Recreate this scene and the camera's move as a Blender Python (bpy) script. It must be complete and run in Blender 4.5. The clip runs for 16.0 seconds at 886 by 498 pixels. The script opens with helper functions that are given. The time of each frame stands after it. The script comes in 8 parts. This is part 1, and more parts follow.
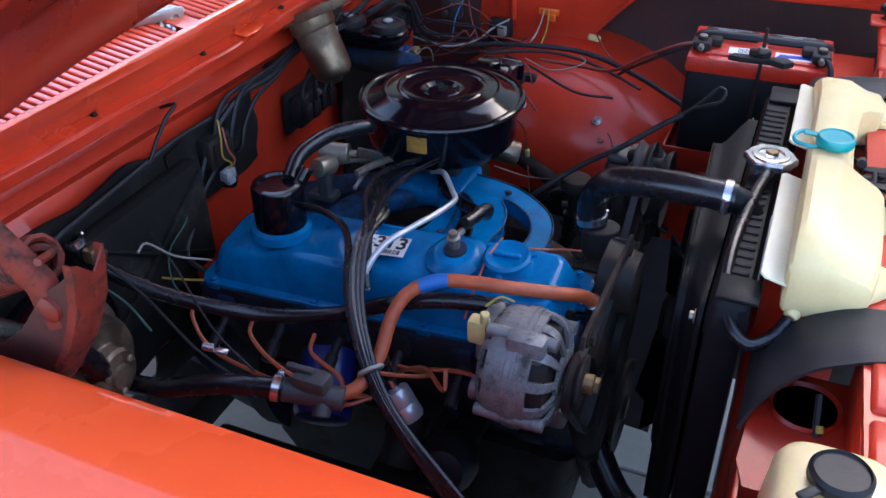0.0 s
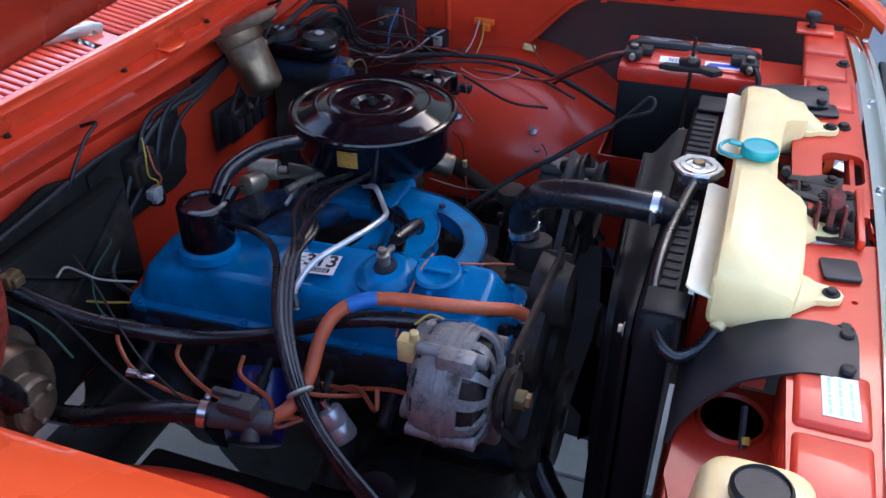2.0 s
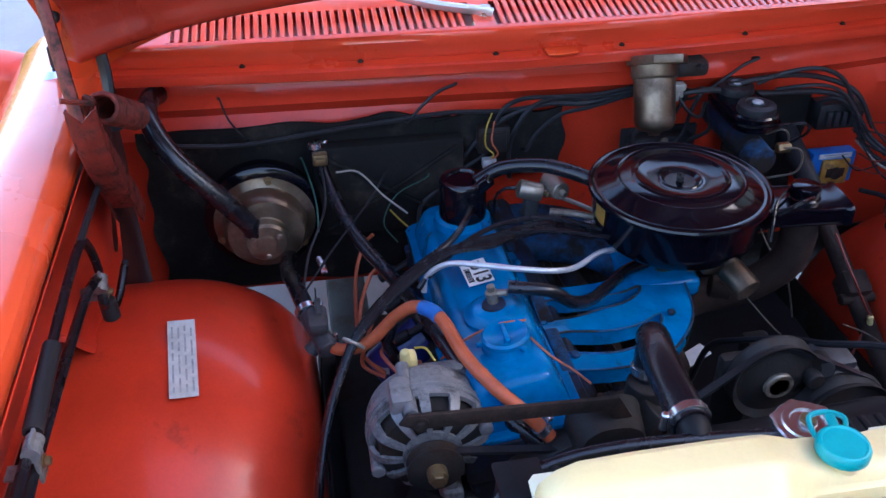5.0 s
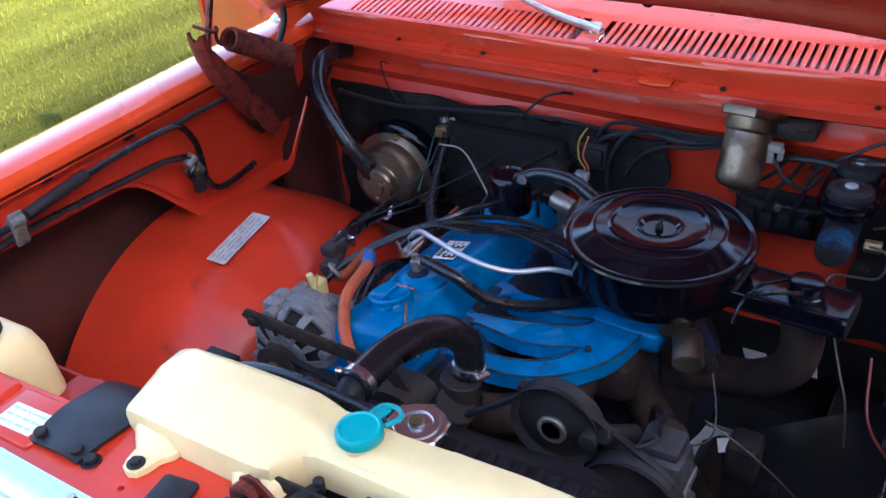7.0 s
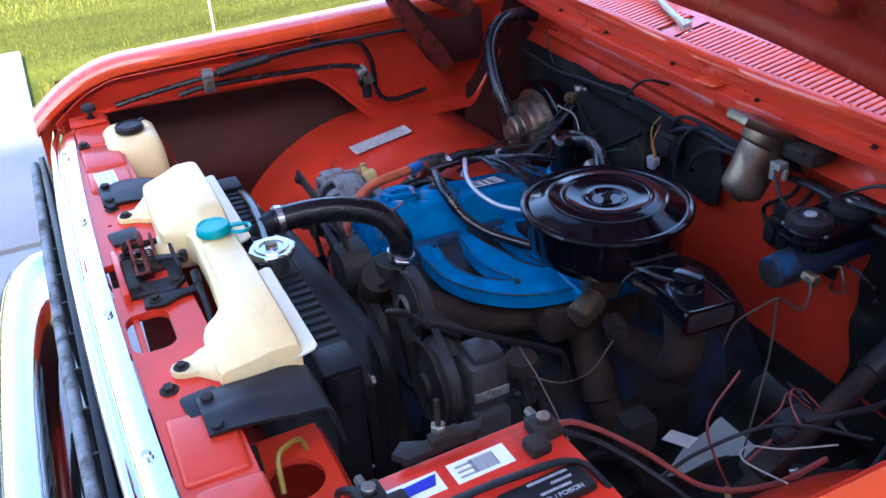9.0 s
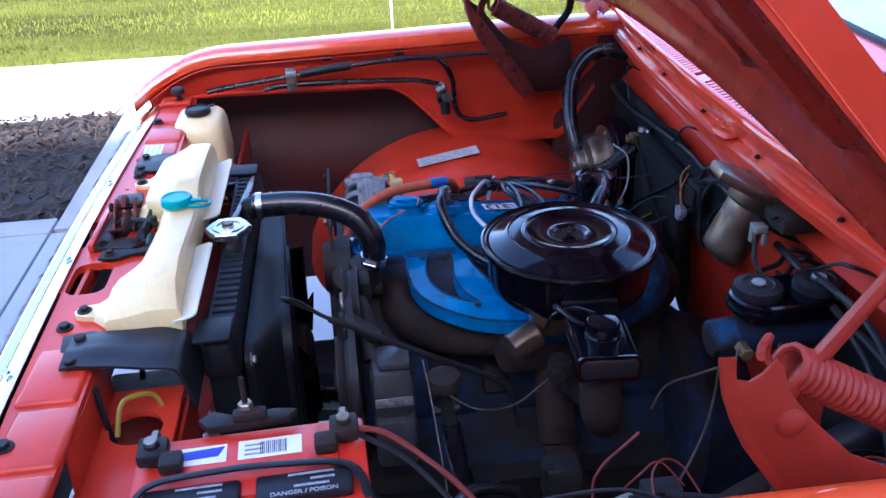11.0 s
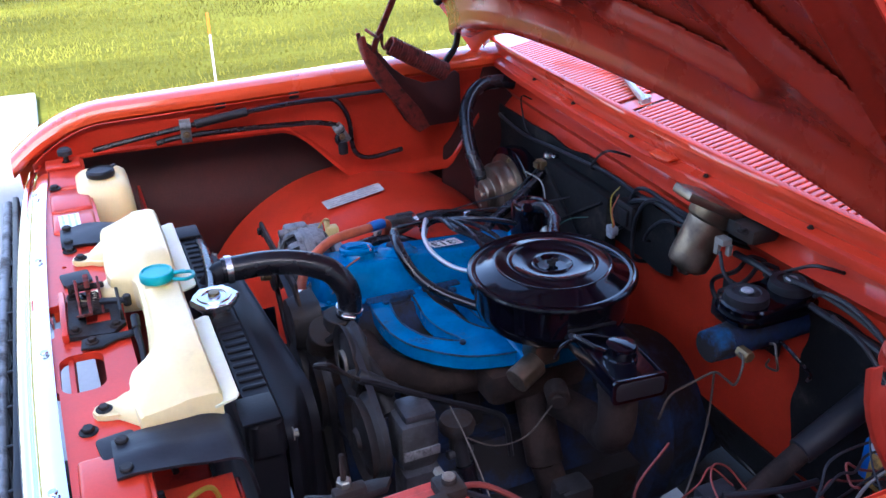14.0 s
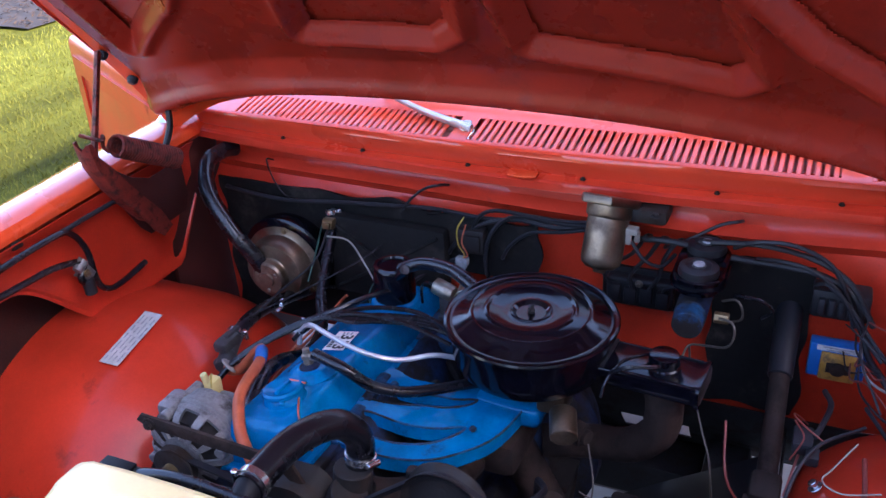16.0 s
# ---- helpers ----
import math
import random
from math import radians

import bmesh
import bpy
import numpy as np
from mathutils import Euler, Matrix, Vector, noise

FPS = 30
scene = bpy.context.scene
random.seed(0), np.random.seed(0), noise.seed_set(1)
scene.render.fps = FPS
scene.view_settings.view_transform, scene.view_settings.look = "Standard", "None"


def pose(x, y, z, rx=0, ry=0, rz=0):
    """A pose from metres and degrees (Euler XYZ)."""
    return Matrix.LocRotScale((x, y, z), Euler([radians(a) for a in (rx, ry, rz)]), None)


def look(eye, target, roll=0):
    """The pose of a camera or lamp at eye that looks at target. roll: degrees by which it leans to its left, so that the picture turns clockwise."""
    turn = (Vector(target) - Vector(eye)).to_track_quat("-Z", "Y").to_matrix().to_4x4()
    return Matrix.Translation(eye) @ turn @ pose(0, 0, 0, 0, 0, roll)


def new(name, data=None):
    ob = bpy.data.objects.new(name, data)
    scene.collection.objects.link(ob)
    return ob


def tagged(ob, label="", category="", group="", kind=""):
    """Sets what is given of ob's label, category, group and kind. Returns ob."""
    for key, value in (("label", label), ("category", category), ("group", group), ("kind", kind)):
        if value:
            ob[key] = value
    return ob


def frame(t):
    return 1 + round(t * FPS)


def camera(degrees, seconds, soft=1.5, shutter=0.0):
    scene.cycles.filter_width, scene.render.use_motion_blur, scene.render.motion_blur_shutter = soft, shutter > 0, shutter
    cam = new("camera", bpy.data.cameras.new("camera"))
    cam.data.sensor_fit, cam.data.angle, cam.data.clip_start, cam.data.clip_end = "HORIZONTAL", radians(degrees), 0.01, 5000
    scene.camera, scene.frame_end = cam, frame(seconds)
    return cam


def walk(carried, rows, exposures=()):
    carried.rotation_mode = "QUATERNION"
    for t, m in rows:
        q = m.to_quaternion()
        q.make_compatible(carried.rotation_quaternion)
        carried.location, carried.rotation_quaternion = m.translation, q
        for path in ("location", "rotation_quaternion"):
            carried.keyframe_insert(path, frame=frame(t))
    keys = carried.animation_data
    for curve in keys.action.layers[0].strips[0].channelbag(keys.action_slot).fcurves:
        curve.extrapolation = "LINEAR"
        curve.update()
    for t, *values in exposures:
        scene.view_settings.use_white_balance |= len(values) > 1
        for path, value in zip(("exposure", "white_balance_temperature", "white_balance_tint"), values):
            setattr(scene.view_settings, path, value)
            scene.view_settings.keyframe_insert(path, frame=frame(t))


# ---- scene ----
cam = camera(52.9, 16.0)
PATH = [
    (0, (0.064, -0.006, 1.675), (-0.586, 1.514, 0.549), -0.6),
    (0.5, (0.014, -0.039, 1.669), (-0.444, 1.573, 0.577), 0.1),
    (1, (-0.01, -0.043, 1.668), (-0.36, 1.586, 0.563), 0.7),
    (1.5, (0.008, -0.026, 1.673), (-0.387, 1.589, 0.561), 0.4),
    (2, (0.088, 0.025, 1.68), (-0.469, 1.588, 0.563), 0.1),
    (2.5, (0.234, 0.081, 1.678), (-0.605, 1.519, 0.569), 0.8),
    (3, (0.411, 0.1, 1.689), (-0.659, 1.401, 0.61), 1.4),
    (3.5, (0.545, 0.154, 1.739), (-0.733, 1.251, 0.661), 1.1),
    (4, (0.671, 0.34, 1.76), (-0.819, 1.166, 0.712), 0.7),
    (4.5, (0.678, 0.533, 1.764), (-0.909, 1.076, 0.674), -1.0),
    (5, (0.645, 0.72, 1.744), (-0.985, 0.991, 0.618), -0.5),
    (5.2, (0.647, 0.804, 1.763), (-0.977, 0.924, 0.602), -1.3),
    (7.3, (0.632, 1.774, 1.731), (-0.718, 0.708, 0.712), -4.4),
    (7.5, (0.627, 1.872, 1.728), (-0.66, 0.716, 0.725), -4.5),
    (8, (0.591, 2.076, 1.724), (-0.547, 0.763, 0.734), -2.6),
    (8.2, (0.545, 2.143, 1.731), (-0.511, 0.772, 0.727), -2.8),
    (10.3, (-0.089, 2.526, 1.7), (-0.326, 0.769, 0.774), -1.8),
    (10.5, (-0.118, 2.528, 1.693), (-0.324, 0.762, 0.778), -1.8),
    (11, (-0.153, 2.53, 1.689), (-0.338, 0.764, 0.768), -2.4),
    (11.5, (-0.162, 2.533, 1.684), (-0.399, 0.77, 0.77), -2.3),
    (12, (-0.142, 2.538, 1.687), (-0.397, 0.779, 0.77), -2.4),
    (12.5, (-0.084, 2.545, 1.694), (-0.41, 0.795, 0.781), -1.7),
    (13, (-0.046, 2.535, 1.696), (-0.428, 0.802, 0.774), -1.7),
    (13.5, (0.026, 2.515, 1.702), (-0.422, 0.802, 0.771), -1.2),
    (14, (0.198, 2.426, 1.738), (-0.504, 0.781, 0.843), -0.9),
    (14.5, (0.385, 2.265, 1.771), (-0.579, 0.736, 0.915), -2.0),
    (15, (0.594, 2.109, 1.793), (-0.666, 0.836, 0.902), -3.2),
    (15.5, (0.695, 1.934, 1.813), (-0.766, 0.929, 0.888), -2.4),
    (16, (0.672, 1.678, 1.821), (-0.925, 0.929, 0.878), -3.3),
]
walk(cam, [(t, look(eye, target, roll)) for t, eye, target, roll in PATH], exposures=[(0, 2.76, 6250, 16), (1.5, 2.72, 6250, 16), (3, 2.86, 5950, 18), (4.2, 2.90, 5800, 20), (5, 2.78, 5950, 18), (8, 2.74, 5800, 16), (10.3, 2.70, 5150, 21), (13.5, 2.78, 5450, 20), (15, 2.86, 5900, 21), (16, 2.84, 5850, 28)])

# ---- light ----
world = bpy.data.worlds.new("sky")
scene.world = world
world.use_nodes = True
wn = world.node_tree
sky = wn.nodes.new("ShaderNodeTexSky")
sky.sky_type, sky.sun_disc, sky.dust_density = "NISHITA", False, 2.0
SUN_EL, SUN_AZ = radians(31), radians(78)
sky.sun_elevation, sky.sun_rotation = SUN_EL, radians(90) - SUN_AZ
wn.links.new(sky.outputs[0], wn.nodes["Background"].inputs[0])
wn.nodes["Background"].inputs[1].default_value = 0.15
sun = new("sun", bpy.data.lights.new("sun", "SUN"))
sun.data.energy, sun.data.angle, sun.data.color = 3.0, radians(0.6), (1.0, 0.9, 0.74)
sun_dir = Vector((math.cos(SUN_AZ) * math.cos(SUN_EL), math.sin(SUN_AZ) * math.cos(SUN_EL), math.sin(SUN_EL)))
sun.matrix_world = look(sun_dir * 30, (0, 0, 0))

# ---- materials ----
def material(name, color, rough=0.5, metal=0.0, vary=0.25, scale=14.0, bump=0.15, fine=220.0, coat=0.0, dirt=None, dirt_amount=0.0, dirt_scale=9.0,
             sub=0.0, trans=0.0, each=0.0, spec=0.5, stretch=None):
    """A worn surface: coarse and fine variation of colour and gloss, fine relief, and patches of dirt or rust."""
    m = bpy.data.materials.new(name)
    m.use_nodes = True
    nt = m.node_tree
    b = nt.nodes["Principled BSDF"]
    co = nt.nodes.new("ShaderNodeTexCoord")
    place = co.outputs["Object"]
    if stretch:
        mp = nt.nodes.new("ShaderNodeMapping")
        mp.inputs["Scale"].default_value = stretch
        nt.links.new(place, mp.inputs["Vector"])
        place = mp.outputs[0]

    def noise_tex(s, detail=5.0, rough_=0.6):
        n = nt.nodes.new("ShaderNodeTexNoise")
        n.inputs["Scale"].default_value, n.inputs["Detail"].default_value, n.inputs["Roughness"].default_value = s, detail, rough_
        nt.links.new(place, n.inputs["Vector"])
        return n.outputs["Fac"]

    def ramp(fac, a, b_, ca, cb):
        r = nt.nodes.new("ShaderNodeValToRGB")
        r.color_ramp.elements[0].position, r.color_ramp.elements[1].position = a, b_
        r.color_ramp.elements[0].color, r.color_ramp.elements[1].color = (*ca, 1), (*cb, 1)
        nt.links.new(fac, r.inputs[0])
        return r.outputs[0]

    coarse, small = noise_tex(scale), noise_tex(fine, 3.0)
    lo = [max(0, c * (1 - vary)) for c in color]
    hi = [min(1, c * (1 + vary * 0.6)) for c in color]
    col = ramp(coarse, 0.3, 0.7, lo, hi)
    mixf = nt.nodes.new("ShaderNodeMixRGB")
    mixf.blend_type, mixf.inputs[0].default_value = "MULTIPLY", min(1.0, vary)
    nt.links.new(col, mixf.inputs[1])
    nt.links.new(ramp(small, 0.3, 0.75, (0.55, 0.55, 0.55), (1, 1, 1)), mixf.inputs[2])
    out = mixf.outputs[0]
    if each:
        info = nt.nodes.new("ShaderNodeObjectInfo")
        hsv = nt.nodes.new("ShaderNodeHueSaturation")
        mr = nt.nodes.new("ShaderNodeMapRange")
        mr.inputs["To Min"].default_value, mr.inputs["To Max"].default_value = 1 - each, 1 + each
        nt.links.new(info.outputs["Random"], mr.inputs["Value"])
        nt.links.new(mr.outputs[0], hsv.inputs["Value"])
        nt.links.new(out, hsv.inputs["Color"])
        out = hsv.outputs[0]
    rough_val = None
    mr = nt.nodes.new("ShaderNodeMapRange")
    mr.inputs["To Min"].default_value, mr.inputs["To Max"].default_value = max(0.02, rough * 0.8), min(1, rough * 1.25)
    nt.links.new(coarse, mr.inputs["Value"])
    rough_val = mr.outputs[0]
    if dirt:
        f = ramp(noise_tex(dirt_scale, 8.0, 0.7), 0.62 - 0.35 * dirt_amount, 0.74 - 0.25 * dirt_amount, (0, 0, 0), (1, 1, 1))
        mx = nt.nodes.new("ShaderNodeMixRGB")
        nt.links.new(f, mx.inputs[0])
        nt.links.new(out, mx.inputs[1])
        mx.inputs[2].default_value = (*dirt, 1)
        out = mx.outputs[0]
        mm = nt.nodes.new("ShaderNodeMath")
        mm.operation, mm.use_clamp = "MULTIPLY_ADD", True
        nt.links.new(f, mm.inputs[0])
        mm.inputs[1].default_value = 0.35
        nt.links.new(rough_val, mm.inputs[2])
        rough_val = mm.outputs[0]
        if metal:
            inv = nt.nodes.new("ShaderNodeMath")
            inv.operation, inv.use_clamp = "MULTIPLY_ADD", True
            nt.links.new(f, inv.inputs[0])
            inv.inputs[1].default_value, inv.inputs[2].default_value = -metal, metal
            nt.links.new(inv.outputs[0], b.inputs["Metallic"])
    nt.links.new(out, b.inputs["Base Color"])
    nt.links.new(rough_val, b.inputs["Roughness"])
    if not (dirt and metal):
        b.inputs["Metallic"].default_value = metal
    b.inputs["Coat Weight"].default_value, b.inputs["Coat Roughness"].default_value = coat, 0.06
    if sub:
        b.inputs["Subsurface Weight"].default_value = sub
        b.inputs["Subsurface Radius"].default_value = (0.02, 0.015, 0.008)
        b.inputs["Subsurface Scale"].default_value = 0.6
    b.inputs["Transmission Weight"].default_value = trans
    b.inputs["Specular IOR Level"].default_value = spec
    if bump:
        bp = nt.nodes.new("ShaderNodeBump")
        bp.inputs["Strength"].default_value, bp.inputs["Distance"].default_value = bump, 0.0015
        nt.links.new(small, bp.inputs["Height"])
        nt.links.new(bp.outputs[0], b.inputs["Normal"])
    return m


M = dict(
    paint=material("orange_red_paint", (0.81, 0.085, 0.020), 0.26, vary=0.08, scale=4, bump=0.015, coat=0.9, spec=0.3),
    cowl=material("cowl_orange_red_paint", (0.76, 0.064, 0.022), 0.28, vary=0.10, scale=5, bump=0.02, coat=0.95, spec=0.3),
    bay=material("bay_orange_red_paint", (0.60, 0.041, 0.015), 0.34, vary=0.2, scale=7, bump=0.05, spec=0.28, coat=0.22, dirt=(0.16, 0.02, 0.01), dirt_amount=0.03, dirt_scale=6),
    # Dull darker bay red; on the holed side shelf it stands for shadow.
    bay_dull_shaded=material("dull_and_shaded_orange_red_paint", (0.34, 0.018, 0.007), 0.36, spec=0.3, vary=0.3, scale=9, bump=0.06, coat=0.12, dirt=(0.10, 0.012, 0.008), dirt_amount=0.10, dirt_scale=8),
    # Same paint as bay, darkened for the shade under the open hood.
    bay_hood_shade=material("shade_darkened_hood_paint", (0.32, 0.024, 0.010), 0.27, vary=0.24, scale=8, bump=0.03, spec=0.4, coat=0.25, dirt=(0.20, 0.02, 0.01), dirt_amount=0.05, dirt_scale=7),
    bay_mid=material("dusty_orange_red_paint", (0.30, 0.024, 0.012), 0.5, vary=0.2, scale=9, bump=0.06, spec=0.3, coat=0.05, dirt=(0.22, 0.03, 0.02), dirt_amount=0.08, dirt_scale=10),
    blue=material("engine_blue_paint", (0.0, 0.150, 0.36), 0.24, vary=0.30, scale=18, bump=0.05, spec=0.08, coat=0.26, dirt=(0.004, 0.03, 0.09), dirt_amount=0.08, dirt_scale=22, fine=120),
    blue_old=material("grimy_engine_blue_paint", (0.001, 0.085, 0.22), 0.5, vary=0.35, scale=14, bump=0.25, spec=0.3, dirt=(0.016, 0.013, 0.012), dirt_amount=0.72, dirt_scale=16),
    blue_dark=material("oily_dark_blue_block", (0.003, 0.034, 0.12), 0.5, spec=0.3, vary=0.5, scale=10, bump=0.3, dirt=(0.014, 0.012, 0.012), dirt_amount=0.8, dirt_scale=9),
    black_gloss=material("black_enamel", (0.003, 0.003, 0.006), 0.12, vary=0.3, scale=20, bump=0.012, spec=0.38),
    black=material("black_rubber", (0.019, 0.019, 0.022), 0.48, spec=0.3, vary=0.35, scale=25, bump=0.12),
    hose=material("black_hose_rubber", (0.009, 0.009, 0.012), 0.26, vary=0.3, scale=30, bump=0.1),
    plastic=material("black_plastic", (0.016, 0.016, 0.018), 0.45, spec=0.28, vary=0.3, scale=22, bump=0.08, dirt=(0.045, 0.040, 0.036), dirt_amount=0.08, dirt_scale=12),
    grime=material("oily_dark_iron", (0.020, 0.018, 0.0175), 0.6, vary=0.5, scale=13, bump=0.35, spec=0.3, dirt=(0.028, 0.015, 0.009), dirt_amount=0.35, dirt_scale=14),
    rust=material("rusty_cast_iron", (0.036, 0.020, 0.014), 0.72, spec=0.3, vary=0.45, scale=16, bump=0.4, dirt=(0.015, 0.010, 0.008), dirt_amount=0.5, dirt_scale=12),
    # Rusty red of the latch, and a shaded copy of the hinge paint.
    rust_shade_red=material("rusty_and_shaded_red_steel", (0.19, 0.022, 0.013), 0.5, vary=0.4, scale=30, bump=0.25, spec=0.35, dirt=(0.03, 0.014, 0.010), dirt_amount=0.4, dirt_scale=40),
    pad=material("black_firewall_insulation", (0.010, 0.0095, 0.009), 0.8, vary=0.6, scale=7, bump=0.7, fine=70, spec=0.2, dirt=(0.038, 0.032, 0.027), dirt_amount=0.25, dirt_scale=11),
    alu=material("dull_cast_aluminium", (0.25, 0.25, 0.25), 0.5, 0.4, vary=0.35, scale=25, bump=0.3, fine=160, dirt=(0.05, 0.045, 0.04), dirt_amount=0.40, dirt_scale=26),
    alu_dark=material("oily_cast_aluminium", (0.070, 0.070, 0.075), 0.45, 0.4, vary=0.4, scale=20, bump=0.3, fine=160, dirt=(0.03, 0.027, 0.024), dirt_amount=0.5, dirt_scale=18),
    zinc=material("weathered_zinc_steel", (0.33, 0.29, 0.23), 0.38, 0.8, vary=0.3, scale=12, bump=0.1, dirt=(0.10, 0.055, 0.03), dirt_amount=0.3, dirt_scale=12),
    steel=material("bright_steel", (0.62, 0.62, 0.63), 0.22, 0.95, vary=0.15, scale=30, bump=0.05),
    chrome=material("chrome_trim", (0.80, 0.81, 0.83), 0.10, 1.0, vary=0.06, scale=8, bump=0.01),
    brass=material("aged_brass", (0.24, 0.165, 0.08), 0.42, 0.7, vary=0.3, scale=30, bump=0.1),
    tank=material("aged_translucent_plastic", (0.84, 0.66, 0.325), 0.34, vary=0.12, scale=7, bump=0.05, sub=0.35, dirt=(0.70, 0.55, 0.28), dirt_amount=0.05, dirt_scale=5),
    tank_edge=material("thin_translucent_plastic_edge", (0.78, 0.72, 0.52), 0.4, vary=0.1, scale=9, bump=0.04, sub=0.5),
    teal=material("teal_plastic", (0.0, 0.33, 0.34), 0.35, vary=0.15, scale=30, bump=0.05),
    orange_hose=material("orange_red_silicone_hose", (0.48, 0.10, 0.035), 0.48, vary=0.3, scale=30, bump=0.15),
    orange_wire=material("orange_wire_insulation", (0.45, 0.10, 0.04), 0.5, vary=0.3, scale=40, bump=0.05),
    red_plastic=material("red_battery_plastic", (0.62, 0.03, 0.012), 0.38, vary=0.15, scale=14, bump=0.05, dirt=(0.18, 0.03, 0.02), dirt_amount=0.15),
    white=material("white_paper", (0.78, 0.77, 0.74), 0.55, vary=0.08, scale=20, bump=0.03),
    paper=material("aged_paper_label", (0.52, 0.52, 0.50), 0.5, vary=0.25, scale=35, bump=0.05),
    ink=material("black_ink", (0.012, 0.012, 0.014), 0.5, vary=0.2, bump=0),
    ink_green=material("pale_green_ink", (0.42, 0.60, 0.50), 0.55, vary=0.2, scale=60, bump=0),
    ink_blue=material("blue_ink", (0.02, 0.03, 0.34), 0.45, vary=0.15, bump=0),
    ink_grey=material("grey_ink", (0.33, 0.34, 0.35), 0.6, vary=0.4, scale=90, bump=0),
    gold=material("gold_foil_sticker", (0.52, 0.27, 0.05), 0.42, 0.3, vary=0.4, scale=40, bump=0.1, dirt=(0.12, 0.07, 0.03), dirt_amount=0.3, dirt_scale=50),
    yellow=material("yellow_plastic", (0.62, 0.50, 0.20), 0.45, vary=0.2, scale=30, bump=0.05),
    yellow_wire=material("yellow_wire_insulation", (0.36, 0.25, 0.03), 0.5, vary=0.2, bump=0.05),
    green_wire=material("green_wire_insulation", (0.02, 0.08, 0.055), 0.5, vary=0.2, bump=0.05),
    red_wire=material("dull_red_wire_insulation", (0.20, 0.03, 0.02), 0.5, vary=0.3, bump=0.05),
    white_wire=material("white_wire_insulation", (0.30, 0.28, 0.24), 0.45, vary=0.2, bump=0.05),
    blue_wire=material("blue_wire_insulation", (0.03, 0.14, 0.32), 0.5, vary=0.2, bump=0.05),
    blue_tape=material("blue_tape", (0.01, 0.13, 0.42), 0.4, vary=0.2, scale=40, bump=0.1),
    orange_plastic=material("orange_plastic", (0.85, 0.14, 0.01), 0.4, vary=0.1, bump=0.03),
    silver_pipe=material("silver_painted_pipe", (0.60, 0.61, 0.62), 0.32, 0.55, vary=0.15, scale=40, bump=0.05),
    oil_filter=material("dark_blue_filter_enamel", (0.008, 0.02, 0.16), 0.3, vary=0.2, scale=20, bump=0.05, coat=0.4),
    # Milky white with little transmission: sky glare painted into the windshield.
    glass=material("glare_white_windshield_glass", (0.86, 0.93, 0.92), 0.03, vary=0.03, scale=3, bump=0, trans=0.3),
    # Liner undercoat; also painted shade on the cowl sides and hinge plate.
    undercoat_shade=material("dark_maroon_undercoat_and_shade", (0.060, 0.009, 0.006), 0.6, vary=0.5, scale=8, bump=0.4),
    zinc_dark=material("tarnished_zinc_can", (0.22, 0.165, 0.115), 0.30, 0.9, vary=0.35, scale=12, bump=0.1, dirt=(0.07, 0.04, 0.022), dirt_amount=0.35, dirt_scale=10),
    line=material("tarnished_steel_line", (0.11, 0.09, 0.07), 0.45, 0.4, vary=0.3, scale=30, bump=0.05),
    trim_vinyl=material("dark_dash_vinyl", (0.02, 0.02, 0.024), 0.6, vary=0.3, scale=10, bump=0.2),
    core=material("radiator_black_paint", (0.009, 0.009, 0.011), 0.5, vary=0.35, scale=20, bump=0.15, spec=0.18),
    concrete=material("driveway_concrete", (0.32, 0.31, 0.295), 0.85, vary=0.2, scale=1.4, bump=0.5, fine=60, dirt=(0.30, 0.29, 0.28), dirt_amount=0.2, dirt_scale=1.1),
    walk_concrete=material("sidewalk_concrete", (0.56, 0.55, 0.52), 0.85, vary=0.12, scale=1.7, bump=0.5, fine=60, each=0.05),
    mulch_soil=material("dark_mulch_bed", (0.028, 0.020, 0.015), 0.95, vary=0.6, scale=12, bump=0.9, fine=40),
    mulch=material("brown_mulch_chips", (0.055, 0.034, 0.022), 0.9, vary=0.6, scale=30, bump=0.4),
    # Stretched noise paints long tree-shadow bands into the lawn and grass greens.
    lawn=material("shadow_banded_turf", (0.13, 0.140, 0.019), 0.95, spec=0.05, vary=0.75, scale=0.9, stretch=(0.22, 1.0, 1.0), bump=0.9, fine=45),
    grass=material("shadow_banded_blades", (0.165, 0.172, 0.028), 0.8, spec=0.08, vary=0.78, scale=0.9, stretch=(0.22, 1.0, 1.0), bump=0),
    shrub_red=material("russet_shrub_leaves", (0.12, 0.028, 0.018), 0.6, vary=0.5, scale=20, bump=0),
    shrub_yellow=material("golden_shrub_needles", (0.42, 0.30, 0.03), 0.6, vary=0.4, scale=20, bump=0),
    wood=material("shrub_bark", (0.07, 0.045, 0.03), 0.9, vary=0.4, bump=0.3),
    siding=material("beige_house_siding", (0.50, 0.46, 0.38), 0.7, vary=0.1, scale=2, bump=0.1),
    roof=material("grey_roof_shingles", (0.09, 0.085, 0.08), 0.9, vary=0.4, scale=12, bump=0.5),
)


# ---- mesh kit ----
def bm_from(verts, faces):
    bm = bmesh.new()
    vs = [bm.verts.new(v) for v in verts]
    for f in faces:
        try:
            bm.faces.new([vs[i] for i in f])
        except ValueError:
            pass
    return bm


def merge(*bms):
    """All meshes joined into the first."""
    out = bms[0]
    for b in bms[1:]:
        me = bpy.data.meshes.new("tmp")
        b.to_mesh(me)
        out.from_mesh(me)
        bpy.data.meshes.remove(me)
        b.free()
    return out


def moved(bm, m):
    bm.transform(m)
    return bm


